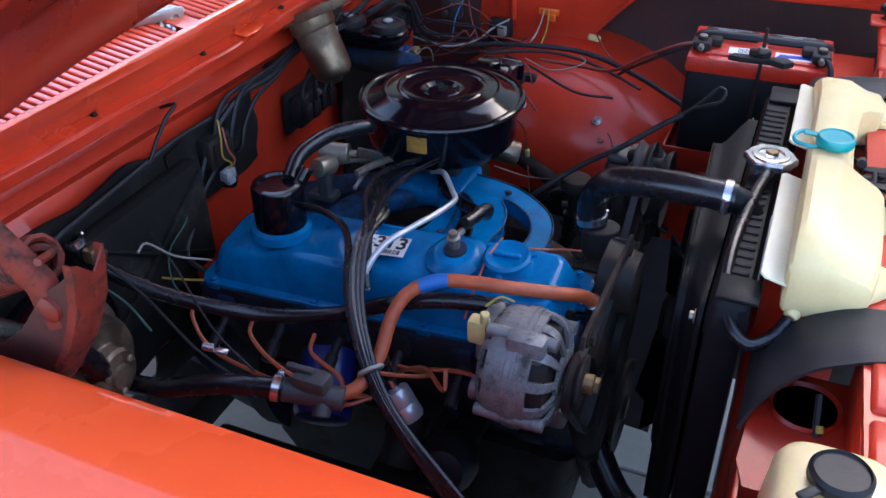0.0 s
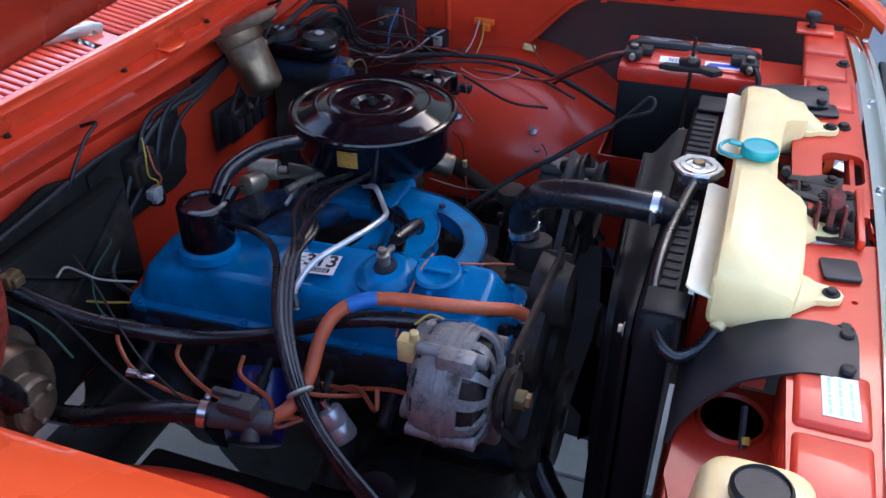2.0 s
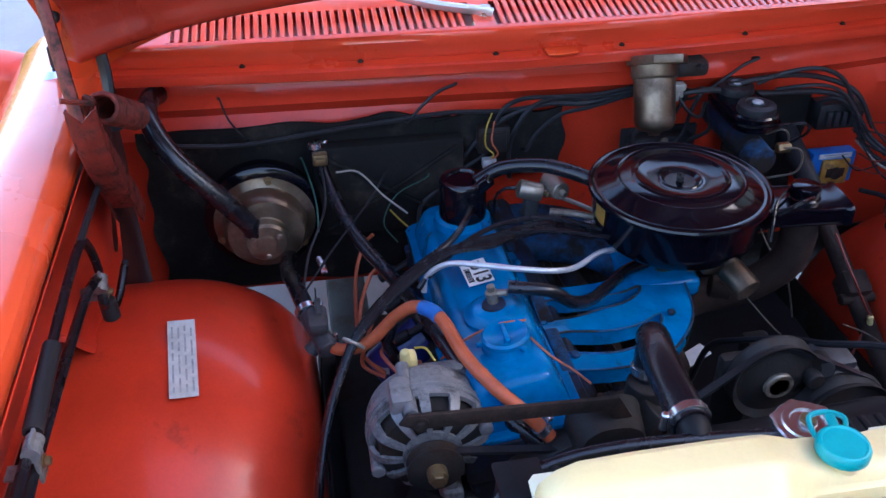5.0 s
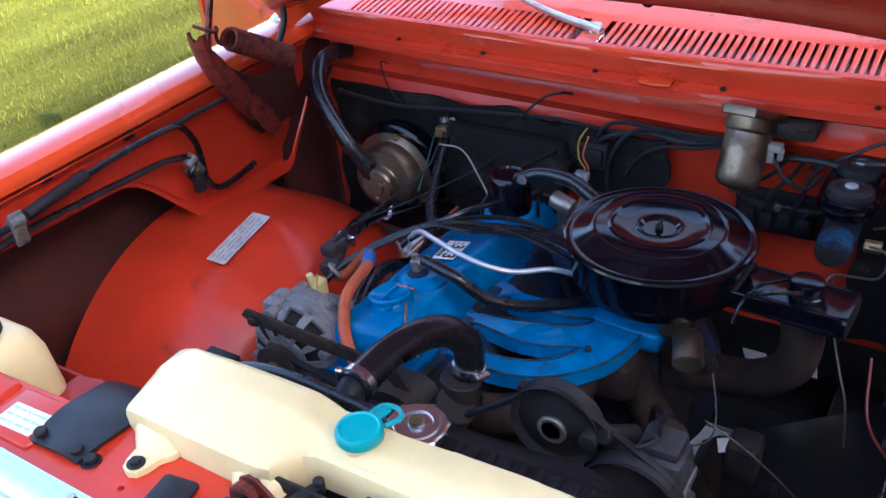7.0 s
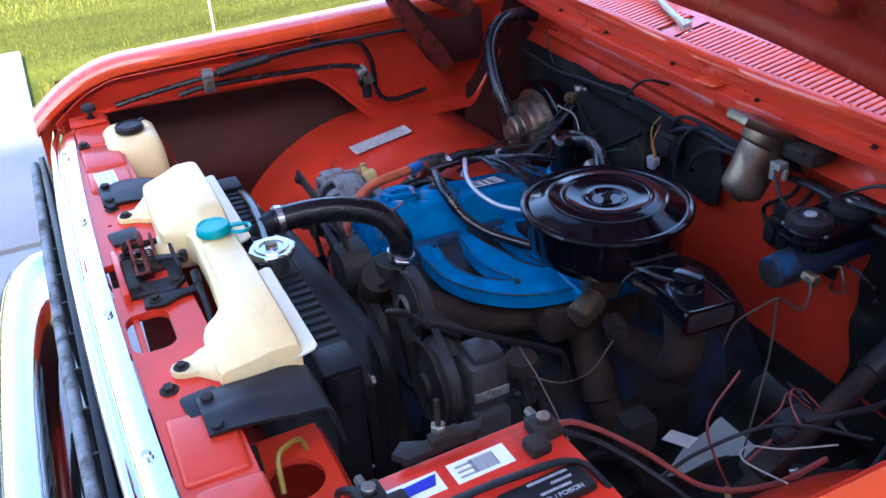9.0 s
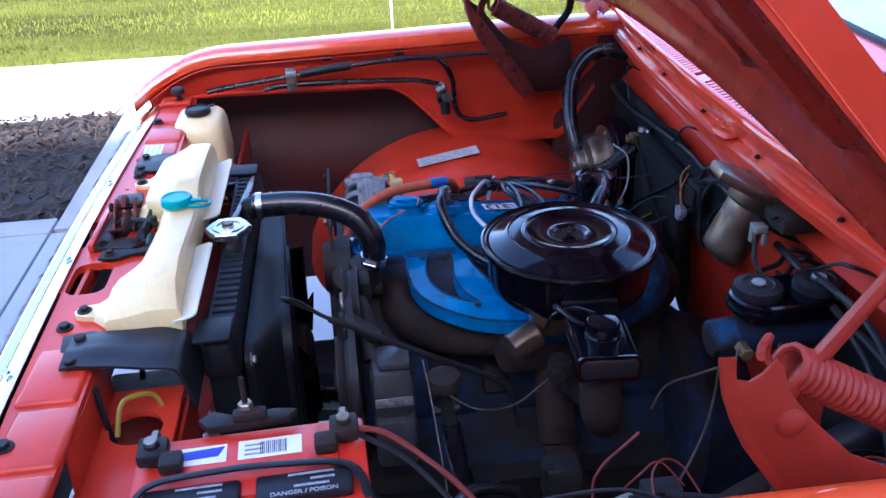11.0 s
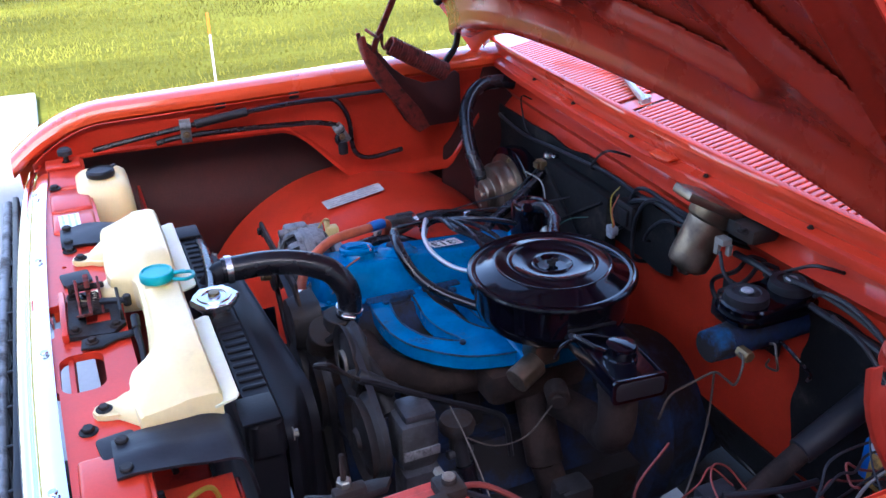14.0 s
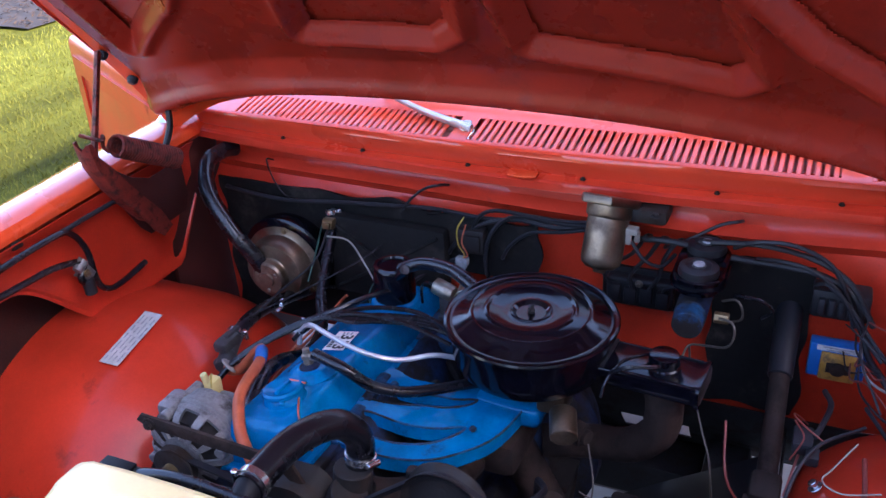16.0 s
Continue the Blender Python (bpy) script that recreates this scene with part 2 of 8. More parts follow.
def box(c, s, bev=0.003, m=None, seg=2):
    bm = bmesh.new()
    bmesh.ops.create_cube(bm, size=1.0)
    bm.transform(Matrix.Diagonal((*s, 1)))
    if bev:
        bmesh.ops.bevel(bm, geom=bm.edges[:], offset=min(bev, min(s) * 0.45), segments=seg, affect="EDGES", profile=0.5)
    bm.transform((m or Matrix()) if c is None else Matrix.Translation(c) @ (m or Matrix()))
    return bm


def axis_matrix(p0, p1):
    p0, p1 = Vector(p0), Vector(p1)
    return Matrix.Translation(p0) @ (p1 - p0).to_track_quat("Z", "Y").to_matrix().to_4x4()


def lathe(profile, m=None, seg=28):
    """A turned body: (radius, height) pairs round the z axis."""
    verts, faces = [], []
    for r, z in profile:
        for k in range(seg):
            a = 2 * math.pi * k / seg
            verts.append((r * math.cos(a), r * math.sin(a), z))
    n = len(profile)
    for i in range(n - 1):
        for k in range(seg):
            k2 = (k + 1) % seg
            faces.append((i * seg + k, i * seg + k2, (i + 1) * seg + k2, (i + 1) * seg + k))
    faces.append(tuple(range(seg))[::-1])
    faces.append(tuple((n - 1) * seg + k for k in range(seg)))
    bm = bm_from(verts, faces)
    bmesh.ops.remove_doubles(bm, verts=bm.verts[:], dist=1e-5)
    if m:
        bm.transform(m)
    return bm


def rod(p0, p1, r, r1=None, seg=16, bev=0.0015):
    """A turned bar from p0 to p1 with eased ends."""
    r1 = r if r1 is None else r1
    h = (Vector(p1) - Vector(p0)).length
    b = min(bev, h * 0.3, r * 0.4, r1 * 0.4)
    return lathe([(max(r - b, 1e-4), 0), (r, b), (r1, h - b), (max(r1 - b, 1e-4), h)], axis_matrix(p0, p1), seg)


def smooth_path(pts, step=6):
    P = [Vector(p) for p in pts]
    if len(P) < 3:
        return P
    Q = [P[0] * 2 - P[1]] + P + [P[-1] * 2 - P[-2]]
    out = []
    for i in range(1, len(Q) - 2):
        a, b, c, d = Q[i - 1:i + 3]
        for k in range(step):
            t = k / step
            out.append(0.5 * ((2 * b) + (c - a) * t + (2 * a - 5 * b + 4 * c - d) * t * t + (3 * b - a - 3 * c + d) * t ** 3))
    out.append(P[-1])
    return out


def tube(pts, r, seg=8, step=5, soft=True, flat=1.0, ridge=0.0):
    """A round bar swept along a smooth line; r may be a number or a function of the way along it (0 to 1)."""
    P = smooth_path(pts, step) if soft else [Vector(p) for p in pts]
    n = len(P)
    verts, faces, up = [], [], None
    for i, p in enumerate(P):
        t = (P[min(i + 1, n - 1)] - P[max(i - 1, 0)]).normalized()
        if up is None:
            up = t.orthogonal().normalized()
        up = (up - t * up.dot(t))
        up = up.normalized() if up.length > 1e-6 else t.orthogonal().normalized()
        side = t.cross(up)
        rr = r(i / (n - 1)) if callable(r) else r
        if ridge:
            rr *= 1 + ridge * (i % 2)
        for k in range(seg):
            a = 2 * math.pi * k / seg
            verts.append(p + up * (rr * math.cos(a)) + side * (rr * flat * math.sin(a)))
    for i in range(n - 1):
        for k in range(seg):
            k2 = (k + 1) % seg
            faces.append((i * seg + k, i * seg + k2, (i + 1) * seg + k2, (i + 1) * seg + k))
    faces.append(tuple(range(seg))[::-1])
    faces.append(tuple((n - 1) * seg + k for k in range(seg)))
    return bm_from(verts, faces)


def prism(poly, z0, z1, m=None, bev=0.0, seg=2):
    """A flat plate of that outline between two heights."""
    n = len(poly)
    verts = [(x, y, z0) for x, y in poly] + [(x, y, z1) for x, y in poly]
    faces = [tuple(range(n))[::-1], tuple(range(n, 2 * n))] + [(i, (i + 1) % n, n + (i + 1) % n, n + i) for i in range(n)]
    bm = bm_from(verts, faces)
    bmesh.ops.recalc_face_normals(bm, faces=bm.faces[:])
    if bev:
        es = [e for e in bm.edges if abs(e.verts[0].co.z - e.verts[1].co.z) < 1e-6]
        bmesh.ops.bevel(bm, geom=es, offset=bev, segments=seg, affect="EDGES", profile=0.5)
    if m:
        bm.transform(m)
    return bm


def loft(rings, caps=True):
    n = len(rings[0])
    verts = [v for r in rings for v in r]
    faces = []
    for i in range(len(rings) - 1):
        for k in range(n):
            k2 = (k + 1) % n
            faces.append((i * n + k, i * n + k2, (i + 1) * n + k2, (i + 1) * n + k))
    if caps:
        faces.append(tuple(range(n))[::-1])
        faces.append(tuple((len(rings) - 1) * n + k for k in range(n)))
    bm = bm_from(verts, faces)
    bmesh.ops.recalc_face_normals(bm, faces=bm.faces[:])
    return bm


def rrect(w, h, r, n=5):
    """A rounded rectangle's outline, w by h, about the origin."""
    out = []
    for cx, cy, a0 in ((w / 2 - r, h / 2 - r, 0), (-w / 2 + r, h / 2 - r, 90), (-w / 2 + r, -h / 2 + r, 180), (w / 2 - r, -h / 2 + r, 270)):
        for k in range(n + 1):
            a = radians(a0 + 90 * k / n)
            out.append((cx + r * math.cos(a), cy + r * math.sin(a)))
    return out


def circle(r, n=24, cx=0, cy=0):
    return [(cx + r * math.cos(2 * math.pi * k / n), cy + r * math.sin(2 * math.pi * k / n)) for k in range(n)]


def sheet(f, nu, nv, thick=0.0015, keep=None):
    """A bent sheet of metal: f(u, v) gives the place for u, v from 0 to 1; keep(u, v) cuts openings."""
    verts = [f(i / nu, j / nv) for i in range(nu + 1) for j in range(nv + 1)]
    faces = []
    for i in range(nu):
        for j in range(nv):
            if keep is None or keep((i + 0.5) / nu, (j + 0.5) / nv):
                a = i * (nv + 1) + j
                faces.append((a, a + 1, a + nv + 2, a + nv + 1))
    bm = bm_from(verts, faces)
    bmesh.ops.delete(bm, geom=[v for v in bm.verts if not v.link_faces], context="VERTS")
    bmesh.ops.recalc_face_normals(bm, faces=bm.faces[:])
    if thick:
        bmesh.ops.solidify(bm, geom=bm.faces[:], thickness=thick)
    return bm


def plate_with_holes(outer, holes, z0, z1, m=None):
    """A plate with openings through it."""
    bm = bmesh.new()
    loops = []
    for poly in [outer] + holes:
        vs = [bm.verts.new((x, y, z0)) for x, y in poly]
        loops += [bm.edges.new((vs[i], vs[(i + 1) % len(vs)])) for i in range(len(vs))]
    bmesh.ops.triangle_fill(bm, use_beauty=True, use_dissolve=False, edges=loops)
    r = bmesh.ops.extrude_face_region(bm, geom=bm.faces[:])
    bmesh.ops.translate(bm, vec=(0, 0, z1 - z0), verts=[g for g in r["geom"] if isinstance(g, bmesh.types.BMVert)])
    bmesh.ops.recalc_face_normals(bm, faces=bm.faces[:])
    if m:
        bm.transform(m)
    return bm


def link(name, bm, mat, at=(0, 0, 0), smooth=38):
    me = bpy.data.meshes.new(name)
    if at != (0, 0, 0):
        bm.transform(Matrix.Translation([-a for a in at]))
    bm.to_mesh(me)
    bm.free()
    me.materials.append(M[mat])
    me.polygons.foreach_set("use_smooth", [True] * len(me.polygons))
    me.set_sharp_from_angle(angle=radians(smooth))
    return new(name, me)


def root_place(ob):
    while ob.parent:
        ob = ob.parent
    return tuple(ob.location)


def part(name, bm, mat, parent, label="", smooth=38):
    """One mesh, built in world places, as a part of a thing or of a part."""
    ob = link(name, bm, mat, root_place(parent), smooth)
    ob.parent = parent
    if label:
        ob["label"] = label
    return ob


def thing(name, at, label, category, group="", kind=""):
    """The base of a thing that has parts."""
    ob = new(name)
    ob.empty_display_size = 0.02
    ob.location = at
    return tagged(ob, label, category, group, kind)


def single(name, bm, mat, label, category, group="", kind="", at=None, smooth=38):
    """A thing of one mesh, its origin at its middle."""
    if at is None:
        c = sum((v.co for v in bm.verts), Vector()) / max(1, len(bm.verts))
        at = tuple(c)
    ob = link(name, bm, mat, at, smooth)
    ob.location = at
    return tagged(ob, label, category, group, kind)


def shared(name, me, m, parent):
    """A repeat that shares its mesh, at the pose m within the parent's thing."""
    ob = new(name, me)
    ob.parent = parent
    ob.matrix_basis = Matrix.Translation([-a for a in root_place(parent)]) @ m
    return ob


def words(text, size, m, depth=0.0004):
    """Lettering as a mesh, its middle at the pose m."""
    cu = bpy.data.curves.new("lettering", "FONT")
    cu.body, cu.size, cu.extrude, cu.align_x, cu.align_y, cu.offset = text, size, depth, "CENTER", "CENTER", size * 0.022
    ob = bpy.data.objects.new("lettering", cu)
    scene.collection.objects.link(ob)
    dg = bpy.context.evaluated_depsgraph_get()
    me = bpy.data.meshes.new_from_object(ob.evaluated_get(dg))
    bpy.data.objects.remove(ob)
    bm = bmesh.new()
    bm.from_mesh(me)
    bpy.data.meshes.remove(me)
    bm.transform(m)
    return bm


def hexbolt(p, d, r=0.007, h=0.006, washer=1.6):
    """A hexagon bolt head with its washer at p, pointing along d."""
    p, d = Vector(p), Vector(d).normalized()
    w = rod(p, p + d * 0.002, r * washer, seg=14)
    return merge(w, rod(p + d * 0.002, p + d * (0.002 + h), r, seg=6, bev=0.001))


def clamp(p, d, r, w=0.011):
    """A worm-drive hose clamp round a hose at p, along d."""
    p, d = Vector(p), Vector(d).normalized()
    m = axis_matrix(p - d * w / 2, p + d * w / 2)
    b = lathe([(r, 0), (r + 0.0018, 0.0005), (r + 0.0018, w - 0.0005), (r, w)], m, 24)
    s = moved(rod((0, -0.012, 0), (0, 0.012, 0), 0.0048, seg=10), m @ Matrix.Translation((r + 0.005, 0, w / 2)))
    return merge(b, s)

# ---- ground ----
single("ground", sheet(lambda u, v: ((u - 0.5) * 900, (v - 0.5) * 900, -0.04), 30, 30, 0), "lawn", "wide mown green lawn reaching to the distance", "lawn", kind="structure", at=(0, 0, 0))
drive = thing("driveway", (0, 0, -0.04), "pale grey concrete driveway slabs under the truck", "driveway", kind="structure")
for ix in range(-3, 2):
    for iy in range(0, 2):
        x0, y0 = ix * 2.45 - 1.24, iy * 2.75 - 1.24 + 0.04
        part("slab", box((x0 + 1.22, y0 + 1.37, -0.03), (2.44, 2.74, 0.06), 0.008), "concrete", drive)
part("slab", box((0.80, -2.10, -0.03), (0.80, 1.72, 0.06), 0.008), "concrete", drive)
part("slab", box((3.6, -1.285, -0.03), (4.78, 0.16, 0.06), 0.008), "concrete", drive)
for k in range(2):
    part("slab", box((-0.10, 5.15 + k * 1.75, -0.03), (2.0, 1.74, 0.06), 0.008), "concrete", drive)
part("joint_bed", box((-3.5, 1.6, -0.052), (10.0, 5.5, 0.03), 0), "mulch_soil", drive)
edging = thing("garden_edging", (0.94, 5.6, -0.04), "weathered pale concrete edging strip beside the mulch bed", "edging", kind="structure")
for k in range(3):
    part("edge_stone", box((0.94, 4.40 + k * 1.2, -0.020), (0.05, 1.19, 0.05), 0.006), "concrete", edging)
path = thing("pavement", (0, -3.7, -0.04), "bright sunlit concrete sidewalk slabs beside the lawn", "sidewalk", kind="structure")
for k in range(0, 6):
    part("slab", box((k * 1.5 + 1.16, -3.49, -0.015), (1.49, 1.20, 0.07), 0.008), "walk_concrete", path)


def mulch_bed(name, x0, x1, y0, y1, seed):
    rng = random.Random(seed)
    bed = thing(name, ((x0 + x1) / 2, (y0 + y1) / 2, -0.03), "bed of dark brown shredded bark mulch", "mulch bed", kind="structure")
    part("soil", sheet(lambda u, v: (x0 + u * (x1 - x0), y0 + v * (y1 - y0), -0.015 + 0.03 * noise.noise((u * 9, v * 9, seed))), 24, 24, 0), "mulch_soil", bed)
    verts, faces = [], []
    for _ in range(5200):
        c = Vector((rng.uniform(x0, x1), rng.uniform(y0, y1), rng.uniform(-0.01, 0.03)))
        e = Euler((rng.uniform(-0.6, 0.6), rng.uniform(-0.6, 0.6), rng.uniform(0, 6.3))).to_matrix()
        l, w = rng.uniform(0.015, 0.05), rng.uniform(0.004, 0.012)
        n = len(verts)
        verts += [c + e @ Vector(p) for p in ((-l, -w, 0), (l, -w * 0.6, 0), (l, w * 0.7, 0), (-l, w, 0), (0, 0, 0.008))]
        faces += [(n, n + 1, n + 4), (n + 1, n + 2, n + 4), (n + 2, n + 3, n + 4), (n + 3, n, n + 4)]
    chips = part("bark_chips", bm_from(verts, faces), "mulch", bed)
    chips["kind"] = "stuff"


mulch_bed("mulch_bed_1", 1.21, 6.5, -2.88, -1.37, 3)
mulch_bed("mulch_bed_3", -11.0, -5.1, -10.5, -5.0, 9)
mulch_bed("mulch_bed_2", 0.97, 5.0, 4.28, 7.3, 5)


def grass_field():
    rng = random.Random(11)
    verts, faces = [], []
    count = 0
    while count < 190000:
        d = rng.random() ** 1.7
        y = -1.25 - d * 17
        x = rng.uniform(-7 - d * 9, 5 + d * 3)
        if count > 180000:
            x, y, d = rng.uniform(-5, -1.1), rng.uniform(4.4, 7.3), 0.2
        if (x > 0.36 and y > -4.12) or (x < -5.0 and -10.5 < y < -4.9):
            continue
        count += 1
        h, a = rng.uniform(0.015, 0.036) * (1 + d), rng.uniform(0, 6.3)
        w = rng.uniform(0.0022, 0.0042) * (1 + 1.8 * d)
        b = Vector((x, y, -0.04))
        s = Vector((math.cos(a), math.sin(a), 0)) * w
        lean = Vector((rng.uniform(-0.022, 0.022), rng.uniform(-0.022, 0.022), h))
        n = len(verts)
        verts += [b - s, b + s, b + lean]
        faces.append((n, n + 1, n + 2))
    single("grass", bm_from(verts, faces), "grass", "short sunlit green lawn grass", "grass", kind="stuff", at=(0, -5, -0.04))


grass_field()

# Unseen house added on the driver's side to shade the drive: plain closing walls and roof.
house = thing("shade_house_shell", (0, 8.5, 0), "unseen plain beige house with grey gable roofs, added for shade", "house", kind="structure")
part("wall", box((-4, 7.6, 2.75), (20, 0.2, 5.6), 0.01), "siding", house)
part("wall", box((-4, 15.5, 2.75), (20, 0.2, 5.6), 0.01), "siding", house)
# Front wing, also unseen, added to cut the low sky ahead.
part("wall", box((3.7, 8.4, 1.45), (0.2, 12.4, 3.0), 0.01), "siding", house)
part("wall", box((7.0, 2.2, 1.45), (6.4, 0.2, 3.0), 0.01), "siding", house)
part("roof", prism([(3.2, 2.95), (7.0, 4.2), (10.8, 2.95), (10.8, 3.1), (7.0, 4.35), (3.2, 3.1)], -15.0, -1.8, Matrix(((1, 0, 0, 0), (0, 0, -1, 0), (0, 1, 0, 0), (0, 0, 0, 1)))), "roof", house)
part("roof", prism([(6.9, 5.45), (11.5, 8.4), (16.2, 5.45), (16.2, 5.6), (11.5, 8.55), (6.9, 5.6)], -14.5, 6.5, Matrix(((0, 0, 1, 0), (1, 0, 0, 0), (0, 1, 0, 0), (0, 0, 0, 1)))), "roof", house)

# ---- truck body ----
C = 1.178
truck = thing("pickup_truck", (-0.3, C, 0), "orange-red pickup truck with its hood open", "truck")


def side(y, driver):
    return 2 * C - y if driver else y


FENDER = [(0.388, 1.128), (0.400, 1.138), (0.402, 1.152), (0.396, 1.163), (0.378, 1.169), (0.351, 1.170), (0.321, 1.166), (0.286, 1.152), (0.254, 1.128),
          (0.228, 1.095), (0.211, 1.05), (0.202, 0.98), (0.198, 0.88), (0.202, 0.74), (0.216, 0.62)]


def fender_skin(driver):
    def f(u, v):
        x = -1.02 + u * 1.36
        k = v * (len(FENDER) - 1)
        i = min(int(k), len(FENDER) - 2)
        y = FENDER[i][0] + (FENDER[i + 1][0] - FENDER[i][0]) * (k - i)
        z = FENDER[i][1] + (FENDER[i + 1][1] - FENDER[i][1]) * (k - i)
        z -= 0.014 * max(0, (x + 0.55)) / 0.7
        front = max(0.0, (x - 0.12) / 0.22)
        z -= 0.075 * front ** 2.2 * (1 if z > 0.9 else 0.3)
        y += 0.05 * front ** 2
        y -= 0.03 * (1 - u) ** 2 * min(1, v * 3)
        return (x, side(y, driver) + (0.037 if driver else 0), z)
    return sheet(f, 56, (len(FENDER) - 1) * 2, 0.0015)


def apron(driver):
    def low(x):
        t = min(1, max(0, (x + 0.47) / 0.22))
        t = t * t * (3 - 2 * t)
        return 0.865 + t * 0.165 + 0.012 * min(1, max(0, (x + 0.25) / 0.5))
    def f(u, v):
        x = -0.785 + u * 1.085
        z0, z1 = low(x), 1.132 - 0.014 * max(0, (x + 0.55)) / 0.7 - 0.05 * max(0, (x - 0.14) / 0.16) ** 2
        if x < -0.70:
            z0 += (-0.70 - x) * 1.5
        y = 0.383 + (0.016 * max(0, v - 0.8) / 0.2) - 0.012 * (1 - v)
        y += 0.010 * math.exp(-((x + 0.62) / 0.07) ** 2 - ((v - 0.45) / 0.25) ** 2)
        y += 0.06 * max(0, (x - 0.14) / 0.16) ** 2
        if v < 0.06:
            y += 0.008
        return (x, side(y, driver) + (0.020 if driver else 0), z0 + (z1 - z0) * v)
    return sheet(f, 70, 18, 0.0018)


def wheelhouse(driver):
    y0, y1, xc, zc, R = 0.300, 0.688, -0.44, 0.462, 0.43
    def f(u, v):
        a0 = 0.065 if driver else 0.11
        a = math.pi * (a0 + (1 - a0) * u)
        k = v * 1.35
        if k <= 1:
            y = y0 + k * (y1 - y0)
            e = max(0, (y - 0.45) / (y1 - 0.45))
            r = R - 0.17 * (1 - math.sqrt(max(0, 1 - e * e * 0.97)))
        else:
            y, r = y1 + 0.004, (R - 0.145) * (1 - (k - 1) / 0.35 * 0.75)
        x, z = xc + r * 1.02 * math.cos(a), zc + r * math.sin(a)
        return (x, side(y, driver) + (0.040 if driver else 0), z)
    return sheet(f, 48, 34, 0.0018)


def bare_fender_liner(driver):
    """Inner side of the fender seen through the wheel arch."""
    def f(u, v):
        x = -1.06 + u * 1.34
        z = 0.45 + v * 0.64
        return (x, side(0.250 + 0.02 * math.sin(v * 3.1) + 0.03 * math.exp(-((v - 0.55) / 0.12) ** 2), driver), z)
    return sheet(f, 24, 16, 0.0015)


for drv in (False, True):
    nm = "glossy orange-red front fender"
    fd = part("fender", fender_skin(drv), "paint", truck, nm)
    part("inner_fender", apron(drv), "bay", truck, "orange-red inner fender with an arched cut-out")
    part("wheelhouse", wheelhouse(drv), "bay", truck, "domed orange-red wheelhouse")
    part("fender_liner", bare_fender_liner(drv), "undercoat_shade", truck)
    part("headlight_bucket", lathe([(0.03, 0), (0.10, 0.02), (0.115, 0.09), (0.10, 0.13)], axis_matrix((0.14, side(0.43, drv), 0.86), (0.3, side(0.43, drv), 0.86)), 24), "grime", truck, "black back of the headlight")
    part("frame_rail", merge(box((-0.5, side(0.77, drv), 0.43), (1.9, 0.09, 0.14), 0.01), box((-0.1, side(0.66, drv), 0.40), (0.5, 0.16, 0.1), 0.02), *([] if drv else [box((-0.47, 0.78, 0.53), (0.46, 0.11, 0.15), 0.012)])), "grime", truck, "greasy dark steel frame rail")
for xm in (-0.36, -1.0):
    part("crossmember", box((xm, C, 0.34), (0.15, 0.9, 0.10), 0.02), "grime", truck, "greasy dark steel crossmember")
for drv in (False, True):
    # Cowl side painted dark so the gap beside the firewall reads as shaded.
    part("cowl_side", box((-0.90, side(0.372, drv), 0.80), (0.44, 0.012, 0.70), 0.003), "undercoat_shade", truck, "side of the cowl painted dark as a shaded gap")
    part("lower_apron", sheet(lambda u, v: (-0.86 + 0.72 * u, side(0.692 + 0.01 * v, drv) + (0.04 if drv else 0), 0.42 + 0.22 * v), 8, 4, 0.003), "grime", truck, "dark lower side panel")
for drv in (False, True):
    # road wheels: tyre, rim
    w0, w1 = side(0.24, drv), side(0.46, drv)
    ax = axis_matrix((-0.44, w0, 0.36), (-0.44, w1, 0.36))
    wh = part("wheel", lathe([(0.20, 0.02), (0.31, 0.0), (0.35, 0.03), (0.36, 0.08), (0.36, 0.14), (0.35, 0.19), (0.31, 0.22), (0.20, 0.20)], ax, 40), "black", truck, "black tyre inside the wheelhouse")
    part("rim", lathe([(0.03, 0.06), (0.12, 0.05), (0.19, 0.09), (0.195, 0.02), (0.2, 0.02), (0.2, 0.2), (0.19, 0.2)], ax, 32), "grime", wh)


# Cowl and firewall: one bent panel, bowed forward in the middle.
def bow(y):
    return -0.05 * ((y - 1.17) / 0.78) ** 2


COWL = [(-1.14, 1.247), (-1.07, 1.242), (-0.90, 1.222), (-0.866, 1.216), (-0.786, 1.203), (-0.780, 1.202), (-0.774, 1.197), (-0.773, 1.188), (-0.788, 1.158), (-0.795, 1.151), (-0.778, 1.147),
        (-0.772, 1.143), (-0.772, 1.128), (-0.780, 1.124), (-0.814, 1.117), (-0.838, 1.102), (-0.834, 1.082), (-0.814, 1.064), (-0.836, 1.04), (-0.842, 0.98), (-0.848, 0.8),
        (-0.852, 0.66)]


def cowl_at(k, y):
    i = min(int(k), len(COWL) - 2)
    a, b = COWL[i], COWL[i + 1]
    t = k - i
    x, z = a[0] + (b[0] - a[0]) * t, a[1] + (b[1] - a[1]) * t
    w = 0.25 if k > 18 else (0.6 if k < 6 else 1.0)
    x += bow(y) * w
    x += 0.003 * noise.noise((y * 5, k, 2.0)) if 6 < k < 16 else 0
    if k < 10:
        z += 0.006 * (1 - ((y - 1.17) / 0.78) ** 2) * (1 - k / 10)
    if 13.5 < k < 18.5:
        g = math.sin((y - 0.5) * 4.2)
        x += -0.012 * g
    return Vector((x, y, z))


NY = 128
YA, YB = 0.385, 1.972
SLOT0, SLOT1 = 0.51, 1.83
KF = 10
